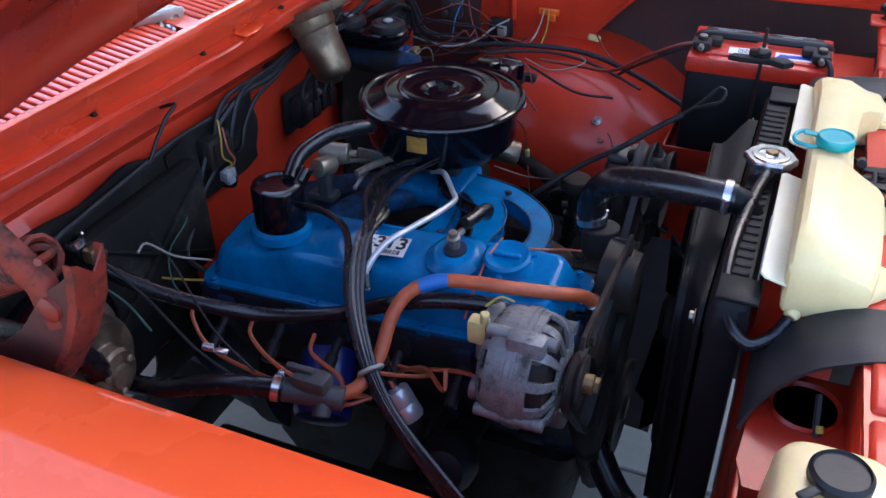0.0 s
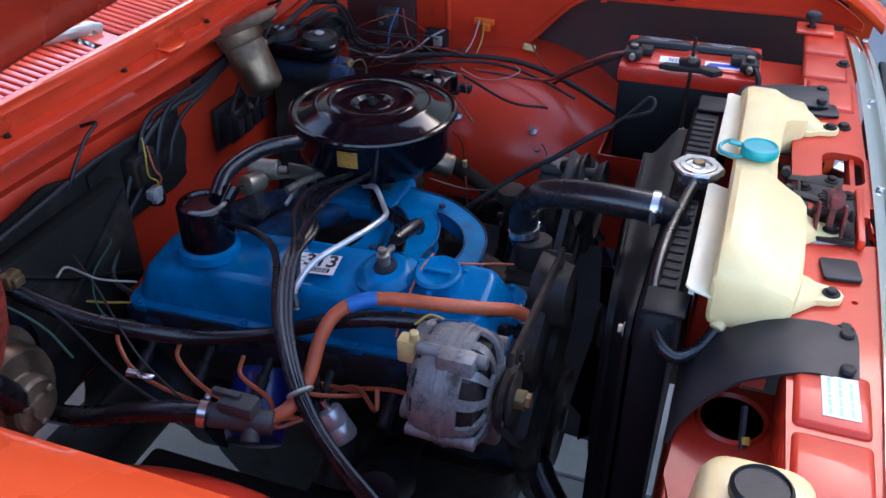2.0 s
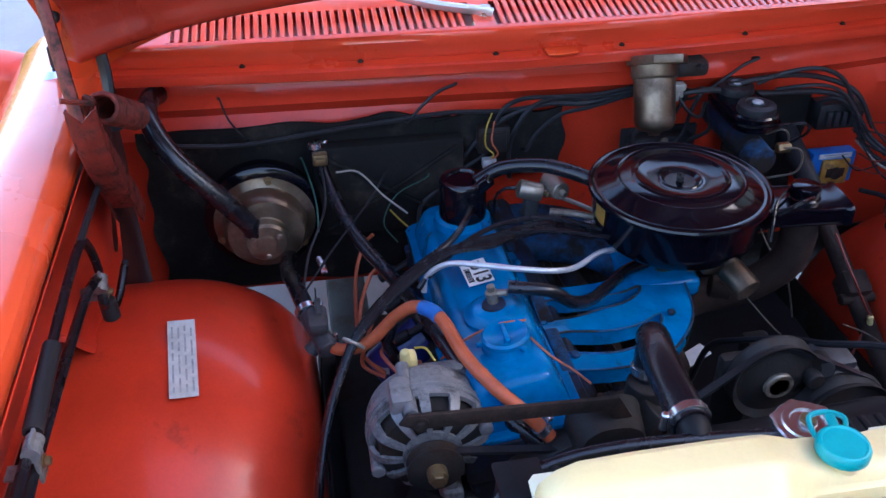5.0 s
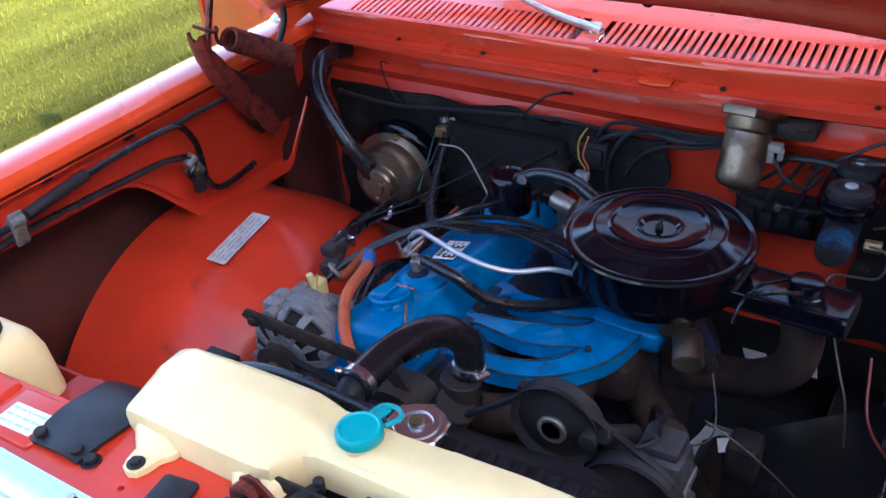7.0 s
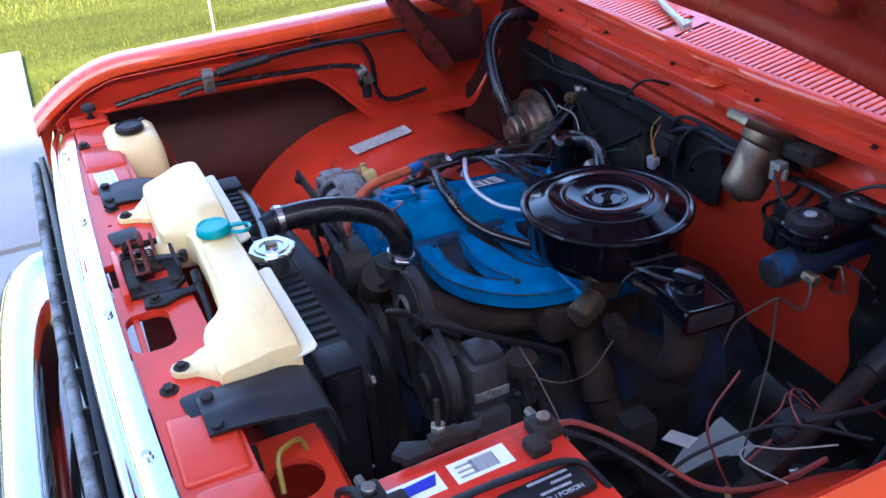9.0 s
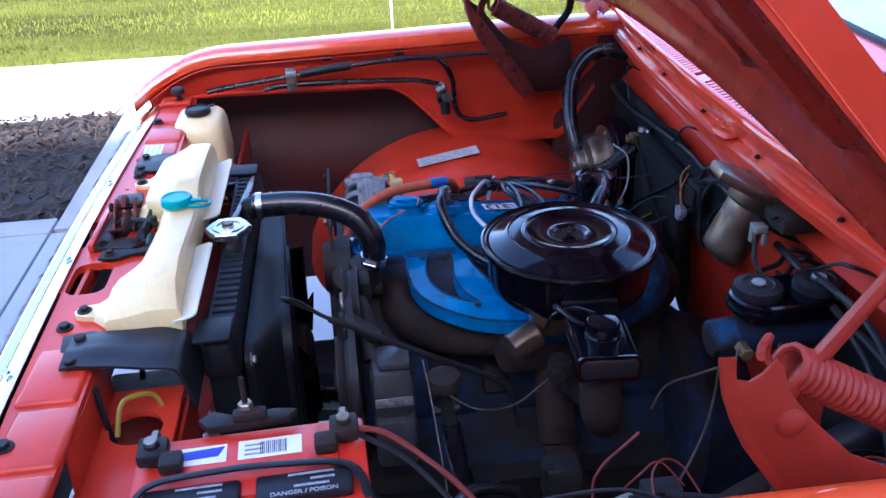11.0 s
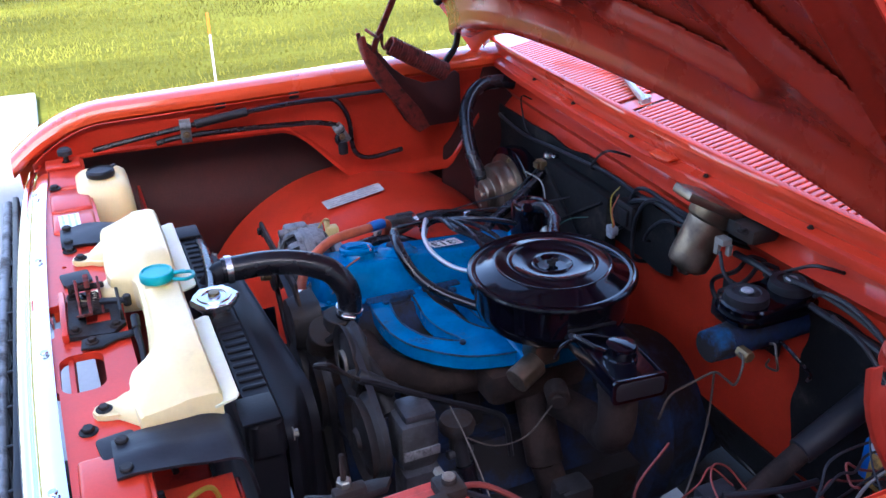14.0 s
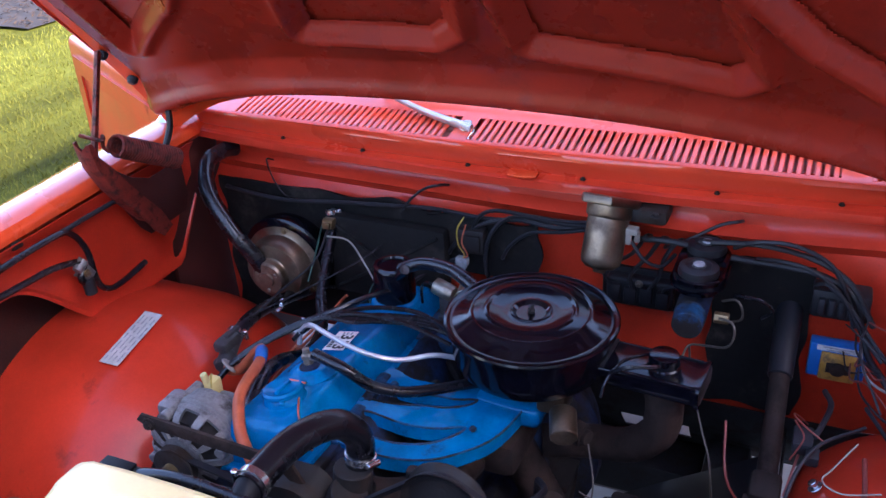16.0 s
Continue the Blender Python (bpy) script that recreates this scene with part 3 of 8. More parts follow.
cowl = part("cowl", sheet(lambda u, v: cowl_at(u * KF, YA + (YB - YA) * v), KF * 2, NY, 0.0016,
            keep=lambda u, v: not (3.0 < u * KF < 4.0 and SLOT0 < YA + (YB - YA) * v < SLOT1 and abs(YA + (YB - YA) * v - 1.035) > 0.022 and abs(YA + (YB - YA) * v - 1.735) > 0.022)),
            "cowl", truck, "orange-red cowl panel with rows of air slots")
part("firewall", sheet(lambda u, v: cowl_at(KF + u * (len(COWL) - 1 - KF), YA + (YB - YA) * v), (len(COWL) - 1 - KF) * 2, NY, 0.0016), "bay", truck, "orange-red firewall with pressed ribs")
# Dark filler panels added to hide bright ground below the firewall.
part("toe_board", sheet(lambda u, v: (-0.850 - 0.25 * u ** 1.6, 1.28 + 0.69 * v, 0.668 - 0.32 * u), 12, 28, 0.003, keep=lambda u, v: not (0.30 < u < 0.62 and 0.10 < v < 0.32 and abs(v - 0.21) > 0.02)), "grime", truck, "dark filler panel closing the space below the firewall")
part("toe_board", sheet(lambda u, v: (-0.850 - 0.06 * u ** 1.6, 0.87 + 0.412 * v, 0.668 - 0.14 * u), 6, 16, 0.003), "grime", truck, "dark filler panel closing the space below the firewall")
part("plenum", sheet(lambda u, v: (-1.02 + u * 0.20 + bow(0.4 + v * 1.52), 0.4 + v * 1.52, 1.172), 6, 40, 0.002), "bay", cowl, "dull red plenum floor below the slots")
for q in (-0.99, -0.822):
    part("plenum_wall", sheet(lambda u, v: (q + bow(0.4 + v * 1.52), 0.4 + v * 1.52, 1.165 + u * 0.025), 2, 40, 0.002), "bay", cowl)

# Firewall pad: black insulation in two pieces, and the heater box plate.
def pad_sheet(y0, y1, z0, z1, off, ragged=0.02):
    def f(u, v):
        y, z = y0 + (y1 - y0) * u, z0 + (z1 - z0) * v
        y, z = y + ragged * noise.noise((3.0, z * 14, 4.0)) * (2 * u - 1) ** 6, z + ragged * noise.noise((y * 11, 5.0, 9.0)) * (2 * v - 1) ** 6
        return (-0.846 + bow(y) * 0.25 + off + 0.006 * noise.noise((y * 6, z * 6, 1.0)) + (0.83 - z) * -0.02, y, z)
    return sheet(f, 40, 24, 0.006)


part("firewall_pad", pad_sheet(0.42, 0.98, 0.69, 1.035, 0.022), "pad", truck, "black firewall insulation pad")
part("firewall_pad", pad_sheet(1.53, 1.70, 0.69, 1.018, 0.02), "pad", truck, "black firewall insulation pad")
part("firewall_pad", pad_sheet(0.95, 1.19, 0.90, 1.030, 0.026), "pad", truck, "black firewall insulation pad")


# Hood: outer skin, pressed inner panel and edge flanges, opened at an angle.
HA = radians(47)
HO, HU, HN = Vector((-0.714, 1.126, 1.305)), Vector((math.cos(HA), 0, math.sin(HA))), Vector((math.sin(HA), 0, -math.cos(HA)))
HW, HL = 0.764, 0.98


def hood_place(u, q, n):
    """u: metres from the rear edge, q: -1 to 1 across, n: metres below the inner face."""
    return HO + HU * (u - (0.03 * q * q + 0.12 * q ** 4) * max(0, 1 - u / 0.5) ** 1.5) + HN * (n + 0.036 * q * q) + Vector((0, q * HW, 0))


def in_poly(x, y, poly):
    """Signed distance to a polygon: negative inside."""
    d, inside = 9.0, False
    n = len(poly)
    for i in range(n):
        (ax, ay), (bx, by) = poly[i], poly[(i + 1) % n]
        t = max(0, min(1, ((x - ax) * (bx - ax) + (y - ay) * (by - ay)) / ((bx - ax) ** 2 + (by - ay) ** 2)))
        d = min(d, math.hypot(x - ax - t * (bx - ax), y - ay - t * (by - ay)))
        if (ay > y) != (by > y) and x < (bx - ax) * (y - ay) / (by - ay) + ax:
            inside = not inside
    return -d if inside else d


RECESS = [[(0.205, 0.86), (0.20, 1.09), (0.23, 1.128), (0.40, 1.16), (0.62, 1.10), (0.62, 0.95)], [(0.20, 1.255), (0.165, 1.545), (0.19, 1.572), (0.33, 1.54), (0.60, 1.33), (0.40, 1.24)],
          [(0.20, 0.47), (0.30, 0.62), (0.55, 0.82), (0.85, 0.86), (0.85, 0.47)], [(0.20, 1.78), (0.28, 1.66), (0.55, 1.45), (0.85, 1.40), (0.85, 1.79)], [(0.72, 0.98), (0.66, 1.13), (0.72, 1.28), (0.88, 1.3), (0.88, 0.95)]]


def smoothstep(a, b, x):
    t = max(0.0, min(1.0, (x - a) / (b - a)))
    return t * t * (3 - 2 * t)


def hood_inner(u, v):
    uu, q = u * HL, v * 2 - 1
    y = HO.y + q * HW
    n = 0.030 * math.exp(-((uu - 0.058) / 0.022) ** 2) - 0.012 * smoothstep(0.085, 0.12, uu)
    d = min(in_poly(uu, y, r) for r in RECESS)
    n += 0.015 * math.exp(-((d - 0.026) / 0.013) ** 2) - 0.012 * (1 - smoothstep(-0.010, 0.010, d))
    edge = min(uu, HL - uu, (1 - abs(q)) * HW)
    n -= 0.016 * (1 - smoothstep(0.0, 0.030, edge))
    return hood_place(uu, q, n)


hood = part("hood", sheet(lambda u, v: hood_place(u * (HL + 0.012) - 0.006, (v * 2 - 1) * 1.008, -0.052 + 0.034 * (abs(v * 2 - 1) ** 6 + (1 - u) ** 8)), 20, 40, 0.0018), "paint", truck, "open orange-red hood seen from below")
part("skin_underside", sheet(lambda u, v: hood_place(0.03 + u * (HL - 0.06), (v * 2 - 1) * 0.95, -0.031), 20, 30, 0.0015), "bay_hood_shade", hood, "underside of the hood skin in shade-darkened red")
part("inner_panel", sheet(hood_inner, 230, 330, 0.0015, keep=lambda u, v: min(in_poly(u * HL, HO.y + (v * 2 - 1) * HW, r) for r in RECESS) > -0.010), "bay_hood_shade", hood, "pressed orange-red hood inner panel with recesses")
for q in (-1, 1):
    part("edge_flange", sheet(lambda u, v: hood_place(u * HL, q * 1.006, -0.050 + 0.040 * v), 30, 2, 0.003), "bay", hood)
part("edge_flange", sheet(lambda u, v: hood_place(-0.005, v * 2 - 1, -0.050 + 0.040 * u), 2, 40, 0.003), "bay", hood)
for uu, q in ((0.004, 0.06), (0.03, -0.76), (0.05, -0.97), (0.12, -0.985), (0.19, -0.985), (0.03, 0.75), (0.05, 0.97), (0.12, 0.985)):
    part("rubber_stop", moved(lathe([(0.006, 0), (0.011, 0.002), (0.011, 0.010), (0.007, 0.016)], None, 14), Matrix.Translation(hood_place(uu, q, -0.012)) @ HN.to_track_quat("Z", "Y").to_matrix().to_4x4()), "black", hood, "black rubber stop")

# Radiator support: top bar with openings, side shelves and walls.
def tie_bar():
    top = [(0.205, 0.42), (0.290, 0.42), (0.287, 0.75), (0.292, 1.02), (0.315, 1.06), (0.315, 1.09), (0.286, 1.13), (0.286, 1.19), (0.305, 1.20), (0.300, 1.33), (0.286, 1.34), (0.280, 1.60), (0.262, 1.90),
           (0.19, 1.90), (0.195, 1.56), (0.19, 1.50), (0.18, 1.44), (0.185, 1.22), (0.185, 0.95), (0.19, 0.86), (0.195, 0.68)]
    slot = [(x + 0.254, y + 1.300) for x, y in rrect(0.058, 0.098, 0.020, 6)]
    latch_hole = [(0.215, 1.075), (0.295, 1.095), (0.285, 1.165), (0.225, 1.165)]
    holes = [slot, latch_hole, circle(0.004, 8, 0.262, 0.71), circle(0.004, 8, 0.240, 1.55), circle(0.004, 8, 0.262, 0.96)]
    return plate_with_holes(top, holes, 1.040, 1.052)


sup = part("radiator_support", tie_bar(), "bay", truck, "orange-red radiator support bar with slots and bolt holes")
# Shelf and ring take the darker red for the shadow they sit in.
part("side_shelf", plate_with_holes([(0.10, 0.86), (0.09, 0.70), (0.10, 0.665), (0.20, 0.665), (0.205, 0.86)], [circle(0.034, 24, 0.150, 0.805)], 0.965, 0.973), "bay_dull_shaded", sup, "orange-red shelf with a round hole")
part("shelf_ring", lathe([(0.034, 0), (0.038, 0.004), (0.041, 0.0)], Matrix.Translation((0.150, 0.805, 0.974)), 28), "bay_dull_shaded", sup)
part("side_shelf", plate_with_holes([(0.10, 1.50), (0.20, 1.50), (0.20, 1.88), (0.10, 1.88)], [circle(0.034, 24, 0.150, 1.585)], 0.972, 0.980), "bay", sup)
for yb in (0.76, 1.60):
    part("baffle", box((0.196, yb, 1.006), (0.006, 0.20, 0.070), 0.002), "bay", sup)
part("front_lip", box((0.268, 1.16, 1.030), (0.008, 1.46, 0.03), 0.002), "bay", sup)
for y0, y1 in ((0.43, 0.60), (0.61, 0.72), (0.73, 0.82), (1.50, 1.62), (1.63, 1.74), (1.75, 1.86)):
    part("raised_pad", box((0.236 - 0.008 * (y0 > 1.6), (y0 + y1) / 2, 1.050), (0.075, y1 - y0, 0.016), 0.0075, seg=3), "bay", sup)
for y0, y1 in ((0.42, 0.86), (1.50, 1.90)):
    part("side_wall", box((0.095, (y0 + y1) / 2, 0.70), (0.006, y1 - y0, 0.54), 0.002), "bay_dull_shaded", sup)
    part("side_wall", box((0.17, (0.86 if y0 < 1 else 1.50), 0.70), (0.16, 0.006, 0.52), 0.002), "bay_dull_shaded", sup)
part("lower_bar", box((0.14, C, 0.50), (0.12, 1.5, 0.06), 0.01), "bay_dull_shaded", sup)

# Chrome strip and grille at the front.
strip = part("hood_trim", sheet(lambda u, v: (0.262 + 0.028 * math.sin(v * math.pi) ** 0.6 + u * 0.040, 0.43 + v * 1.46, 1.058 - 0.004 * u - 0.022 * u ** 3), 8, 40, 0.002), "chrome", truck, "bright metal grille header strip")
part("header_bead", tube([(0.304 + 0.028 * math.sin(max(1e-6, min(1, k / 12)) * 3.14159) ** 0.6, 0.43 + k * 1.46 / 12, 1.034) for k in range(13)], 0.009, 10), "chrome", strip)
grille = part("grille", box((0.345, C, 0.86), (0.012, 1.40, 0.30), 0.003), "plastic", truck, "black grille with bright bars")
for k in range(7):
    part("grille_bar", tube([(0.362 + 0.004 * k, 0.47, 0.99 - k * 0.042), (0.370 + 0.004 * k, C, 0.99 - k * 0.042), (0.362 + 0.004 * k, 1.85, 0.99 - k * 0.042)], 0.009 if k % 2 == 0 else 0.007, 10), "chrome" if k % 3 else "alu", grille)
for k in range(15):
    part("grille_divider", box((0.352, 0.50 + k * 0.094, 0.86), (0.020, 0.006, 0.27), 0.002), "plastic", grille)
part("bumper", tube([(0.36, 0.16, 0.58), (0.47, 0.3, 0.58), (0.50, C, 0.58), (0.47, 2.02, 0.58), (0.36, 2.16, 0.58)], 0.07, 12, flat=1.0), "chrome", truck, "chrome front bumper")

# Windshield, dash, cab and the open passenger door.
part("windshield", sheet(lambda u, v: (-1.12 - 0.32 * u + bow(0.40 + 1.52 * v) * 1.5, 0.40 + 1.52 * v + (0.5 - v) * 0.14 * u, 1.243 + 0.46 * u), 12, 24, 0.006), "glass", truck, "windshield whitened with painted sky glare, in a black gasket").visible_shadow = False
part("windshield_gasket", tube([(-1.115 + bow(0.38 + 0.13 * k) * 1.5, 0.38 + 0.13 * k, 1.250) for k in range(13)], 0.010, 8), "black", truck, "black windshield gasket")
cab = part("cab", merge(box((-1.95, C, 1.72), (1.0, 1.5, 0.05), 0.02), box((-2.40, C, 0.95), (0.05, 1.6, 0.7), 0.02), box((-1.9, 2.04, 0.85), (1.2, 0.05, 0.70), 0.02), box((-2.0, C, 0.45), (0.8, 1.7, 0.05), 0.01)), "paint", truck, "orange-red cab")
# Unseen lining added to keep the orange roof out of the lid's reflections.
part("headliner", box((-1.95, C, 1.685), (0.98, 1.46, 0.012), 0.004), "trim_vinyl", cab, "unseen dark headliner added to darken reflections")
part("bench_seat", merge(box((-1.98, C, 0.72), (0.5, 1.36, 0.22), 0.06, seg=3), box((-2.24, C, 1.0), (0.16, 1.36, 0.55), 0.06, seg=3)), "trim_vinyl", cab, "dark vinyl bench seat")
part("dashboard", box((-1.34, C, 1.12), (0.34, 1.46, 0.16), 0.05, seg=3), "trim_vinyl", cab, "dark padded dashboard")
door_hinge = Matrix.Translation((-1.10, 0.20, 0)) @ Matrix.Rotation(radians(60), 4, "Z")
# Outer door takes the darker bay paint to tone down its sunlit brightness.
dr = part("door", moved(box((-0.575, 0.0, 0.70), (1.15, 0.10, 0.76), 0.03, seg=3), door_hinge), "bay", truck, "open orange-red passenger door")
part("door_trim", moved(plate_with_holes([(-1.08, 0.40), (-0.06, 0.40), (-0.06, 1.02), (-1.08, 1.02)], [[(-1.02, 0.46), (-0.12, 0.46), (-0.12, 0.96), (-1.02, 0.96)]], 0.051, 0.058, Matrix(((1, 0, 0, 0), (0, 0, -1, 0), (0, 1, 0, 0), (0, 0, 0, 1)))), door_hinge), "bay", dr)
for yp, d in ((1.04, -1), (1.735, -1)):
    x = -0.825 + bow(yp) * 0.6
    w = part("wiper", tube([(x + 0.004, yp + 0.012, 1.212), (x, yp - 0.010, 1.218), (x - 0.022, yp - 0.085, 1.226), (x - 0.044, yp - 0.165, 1.242), (x - 0.075, yp - 0.270, 1.270)], lambda t: 0.0155 - 0.009 * t, 10, flat=0.6), "silver_pipe", truck, "bright metal wiper arm")
    part("wiper_pivot", merge(rod((x, yp, 1.19), (x, yp, 1.226), 0.014, 0.012), rod((x, yp, 1.19), (x, yp, 1.208), 0.021, 0.018)), "steel", w)
    part("wiper_blade", box(None, (0.008, 0.42, 0.012), 0.002, m=Matrix.Translation((x - 0.11, yp - 0.30, 1.290)) @ Matrix.Rotation(radians(10), 4, "Z")), "black", w)
ant = part("antenna", rod((-0.80, 0.325, 1.165), (-0.80, 0.325, 1.178), 0.026, 0.016, seg=20), "chrome", truck, "chrome antenna base with a thin mast")
part("mast", merge(rod((-0.80, 0.325, 1.178), (-0.80, 0.325, 1.215), 0.005), rod((-0.80, 0.325, 1.21), (-0.90, 0.30, 2.0), 0.0016)), "black", ant)

# ---- engine ----
TILT = Matrix.Translation((-0.435, 0.967, 0.885)) @ Matrix.Rotation(radians(9), 4, "X") @ Matrix.Rotation(radians(-3.4), 4, "Y")


def long_rect(w, h, r, n=6, along=24):
    """A rounded rectangle with many points along its long sides."""
    out = []
    pts = rrect(w, h, r, n)
    for i, a in enumerate(pts):
        b = pts[(i + 1) % len(pts)]
        out.append(a)
        if abs(a[0] - b[0]) > w * 0.5:
            out += [(a[0] + (b[0] - a[0]) * k / along, a[1] + (b[1] - a[1]) * k / along) for k in range(1, along)]
    return out


def rounded_block(x0, x1, y0, y1, z0, z1, r, inset, top_r=0.02, rear_drop=0.0):
    """A pressed cover: rounded in plan, its sides leaning in, its top edge rolled."""
    L, W = x1 - x0, y1 - y0
    rings = []
    for t, s in ((0, 0), (0.12, 0.05), (0.55, 0.45), (0.80, 0.75), (0.92, 0.95), (0.985, 1.25), (1.0, 1.6)):
        ins = inset * s
        ring = []
        for x, y in long_rect(L - 2 * ins, W - 2 * ins, max(0.004, r - ins * 0.5)):
            X = (x0 + x1) / 2 + x
            k = max(0.0, min(1.0, (x0 + L * 0.27 - X) / 0.05))
            ring.append((X, (y0 + y1) / 2 + y * (1 - 0.10 * t * k), z0 + (z1 - z0) * t * (1 - rear_drop * k * k * (3 - 2 * k))))
        rings.append(ring)
    return loft(rings)


engine = thing("engine", (-0.435, 1.0, 0.45), "inline six-cylinder engine with a bright blue valve cover", "engine")
vc = part("valve_cover", moved(merge(rounded_block(-0.288, 0.283, -0.080, 0.064, 0.0, 0.065, 0.030, 0.019, rear_drop=0.30), prism([(x, y - 0.008) for x, y in rrect(0.592, 0.168, 0.02)], -0.006, 0.002, None, 0.001)), TILT), "blue", engine, "glossy bright blue valve cover", 50)
for x in (-0.27, -0.09, 0.09, 0.27):
    for y in (-0.087, 0.071):
        part("cover_bolt", moved(hexbolt((x, y, 0.002), (0, 0, 1), 0.005, 0.005), TILT), "blue", vc)
    part("cover_clip", moved(box((x, -0.091, -0.004), (0.022, 0.006, 0.014), 0.002), TILT), "blue", vc)
T2 = TILT
part("cap_collar", moved(lathe([(0.046, 0.056), (0.045, 0.066), (0.036, 0.071), (0.033, 0.075), (0.026, 0.077)], Matrix.Translation((0.112, 0.0, 0)), 32), T2), "blue", vc)
part("pcv_grommet", moved(lathe([(0.018, 0.072), (0.017, 0.080), (0.010, 0.083)], Matrix.Translation((0.112, 0.0, 0)), 20), T2), "blue_dark", vc)
pcv = part("pcv_valve", moved(merge(lathe([(0.008, 0.078), (0.008, 0.092), (0.0095, 0.093), (0.0095, 0.100), (0.006, 0.102), (0.006, 0.110), (0.0045, 0.111)], Matrix.Translation((0.112, 0.0, 0)), 14),
     rod((0.112, 0.0, 0.097), (0.118, 0.022, 0.097), 0.005)), T2), "zinc", vc, "tan metal breather valve")
cap = part("oil_cap", moved(lathe([(0.037, 0.055), (0.034, 0.069), (0.031, 0.075), (0.0335, 0.077), (0.0335, 0.083), (0.030, 0.086), (0.022, 0.084), (0.018, 0.082), (0.0, 0.082)], Matrix.Translation((0.190, 0.0, 0)), 32), T2), "blue", vc, "round blue twist oil cap")
part("grip", moved(box((0.190, 0.0, 0.085), (0.040, 0.007, 0.006), 0.002), T2), "blue", cap)
for a in (30, 150, 270):
    part("lug", moved(box(None, (0.012, 0.009, 0.006), 0.002, m=T2 @ Matrix.Translation((0.190, 0, 0.076)) @ Matrix.Rotation(radians(a), 4, "Z") @ Matrix.Translation((0.035, 0, 0))), Matrix()), "blue", cap)
part("breather", merge(lathe([(0.040, 0), (0.040, 0.070), (0.037, 0.075), (0.030, 0.076), (0.028, 0.072), (0.0, 0.072)], Matrix.Translation((-0.622, 0.965, 0.932)), 32), rod((-0.60, 0.985, 0.995), (-0.592, 1.005, 1.018), 0.011)), "black_gloss", vc, "glossy black breather cap")
part("breather_collar", lathe([(0.050, 0), (0.047, 0.012), (0.040, 0.016)], Matrix.Translation((-0.622, 0.965, 0.922)), 32), "blue", vc)
# number label
LB = TILT @ Matrix.Translation((0.004, -0.006, 0.0658)) @ Matrix.Rotation(radians(4), 4, "Z") @ Matrix.Rotation(radians(180), 4, "Z")
lb = part("number_label", moved(box((0, 0, 0.0002), (0.066, 0.040, 0.0008), 0), LB @ Matrix.Rotation(radians(180), 4, "Z")), "white", vc, "white label with a printed number and barcode")
LT = TILT @ Matrix.Translation((0.004, -0.006, 0.0670)) @ Matrix.Rotation(radians(4), 4, "Z")
part("number", words("313", 0.033, LT @ Matrix.Translation((0.006, 0.005, 0)) @ Matrix.Diagonal((1.05, 1, 1, 1)), 0.0002), "ink", lb)
rng = random.Random(2)
x = -0.012
while x < 0.026:
    w = rng.choice((0.0008, 0.0014, 0.002))
    part("barcode_bar", moved(box((x, -0.013, 0), (w, 0.009, 0.0003), 0), LT), "ink", lb)
    x += w + rng.choice((0.0008, 0.0014))
for k in range(3):
    part("print_bar", moved(box((-0.024, 0.010 - k * 0.008, 0), (0.009, 0.003, 0.0003), 0), LT), "ink_grey", lb)

head = part("cylinder_head", moved(merge(box((0, -0.002, -0.036), (0.60, 0.184, 0.062), 0.006), *[box((-0.25 + 0.1 * k, -0.094, -0.038), (0.03, 0.02, 0.04), 0.006) for k in range(6)]), TILT), "blue_dark", engine, "dark blue cylinder head")
for k in range(6):
    sp = part("spark_plug", moved(merge(rod((-0.25 + 0.1 * k, -0.092, -0.045), (-0.25 + 0.1 * k, -0.135, -0.062), 0.008, 0.006), rod((-0.25 + 0.1 * k, -0.128, -0.058), (-0.25 + 0.1 * k, -0.160, -0.070), 0.0095)), TILT), "black", engine, "black spark plug boot")
SLANT = Matrix.Translation((-0.435, 0.972, 0.855)) @ Matrix.Rotation(radians(28), 4, "X")
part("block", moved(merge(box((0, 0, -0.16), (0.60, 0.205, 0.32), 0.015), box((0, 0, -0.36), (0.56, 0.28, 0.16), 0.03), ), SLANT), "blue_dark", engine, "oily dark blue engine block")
for k in range(6):
    part("block_rib", moved(box((-0.25 + 0.1 * k, 0.104, -0.16), (0.05, 0.022, 0.2), 0.008), SLANT), "grime", engine)
for k in range(4):
    part("core_plug", moved(rod((-0.22 + 0.15 * k, -0.10, -0.2), (-0.22 + 0.15 * k, -0.112, -0.2), 0.024), SLANT), "blue_dark", engine)
part("oil_pan", moved(loft([[(x, y, 0.58) for x, y in rrect(0.60, 0.34, 0.03)], [(x, y, 0.42) for x, y in rrect(0.58, 0.31, 0.04)], [(x - 0.02, y, 0.30) for x, y in rrect(0.50, 0.24, 0.05)]]), Matrix.Translation((-0.435, 1.15, 0))), "grime", engine)
part("timing_cover", moved(merge(box((0.315, 0.0, -0.25), (0.04, 0.22, 0.36), 0.02), box((0.31, 0.03, -0.02), (0.045, 0.15, 0.10), 0.02)), SLANT), "grime", engine)
part("bellhousing", lathe([(0.0, -0.05), (0.19, -0.05), (0.205, -0.04), (0.205, 0.0), (0.195, 0.01), (0.18, 0.08), (0.13, 0.18), (0.10, 0.36)], axis_matrix((-0.735, 1.15, 0.57), (-0.95, 1.15, 0.55)), 40), "blue_dark", engine)
filt = part("oil_filter", lathe([(0.038, 0), (0.044, 0.004), (0.044, 0.095), (0.040, 0.105), (0.018, 0.108)], axis_matrix((-0.505, 0.885, 0.775), (-0.475, 0.785, 0.715)), 28), "oil_filter", engine, "dark blue oil filter canister")
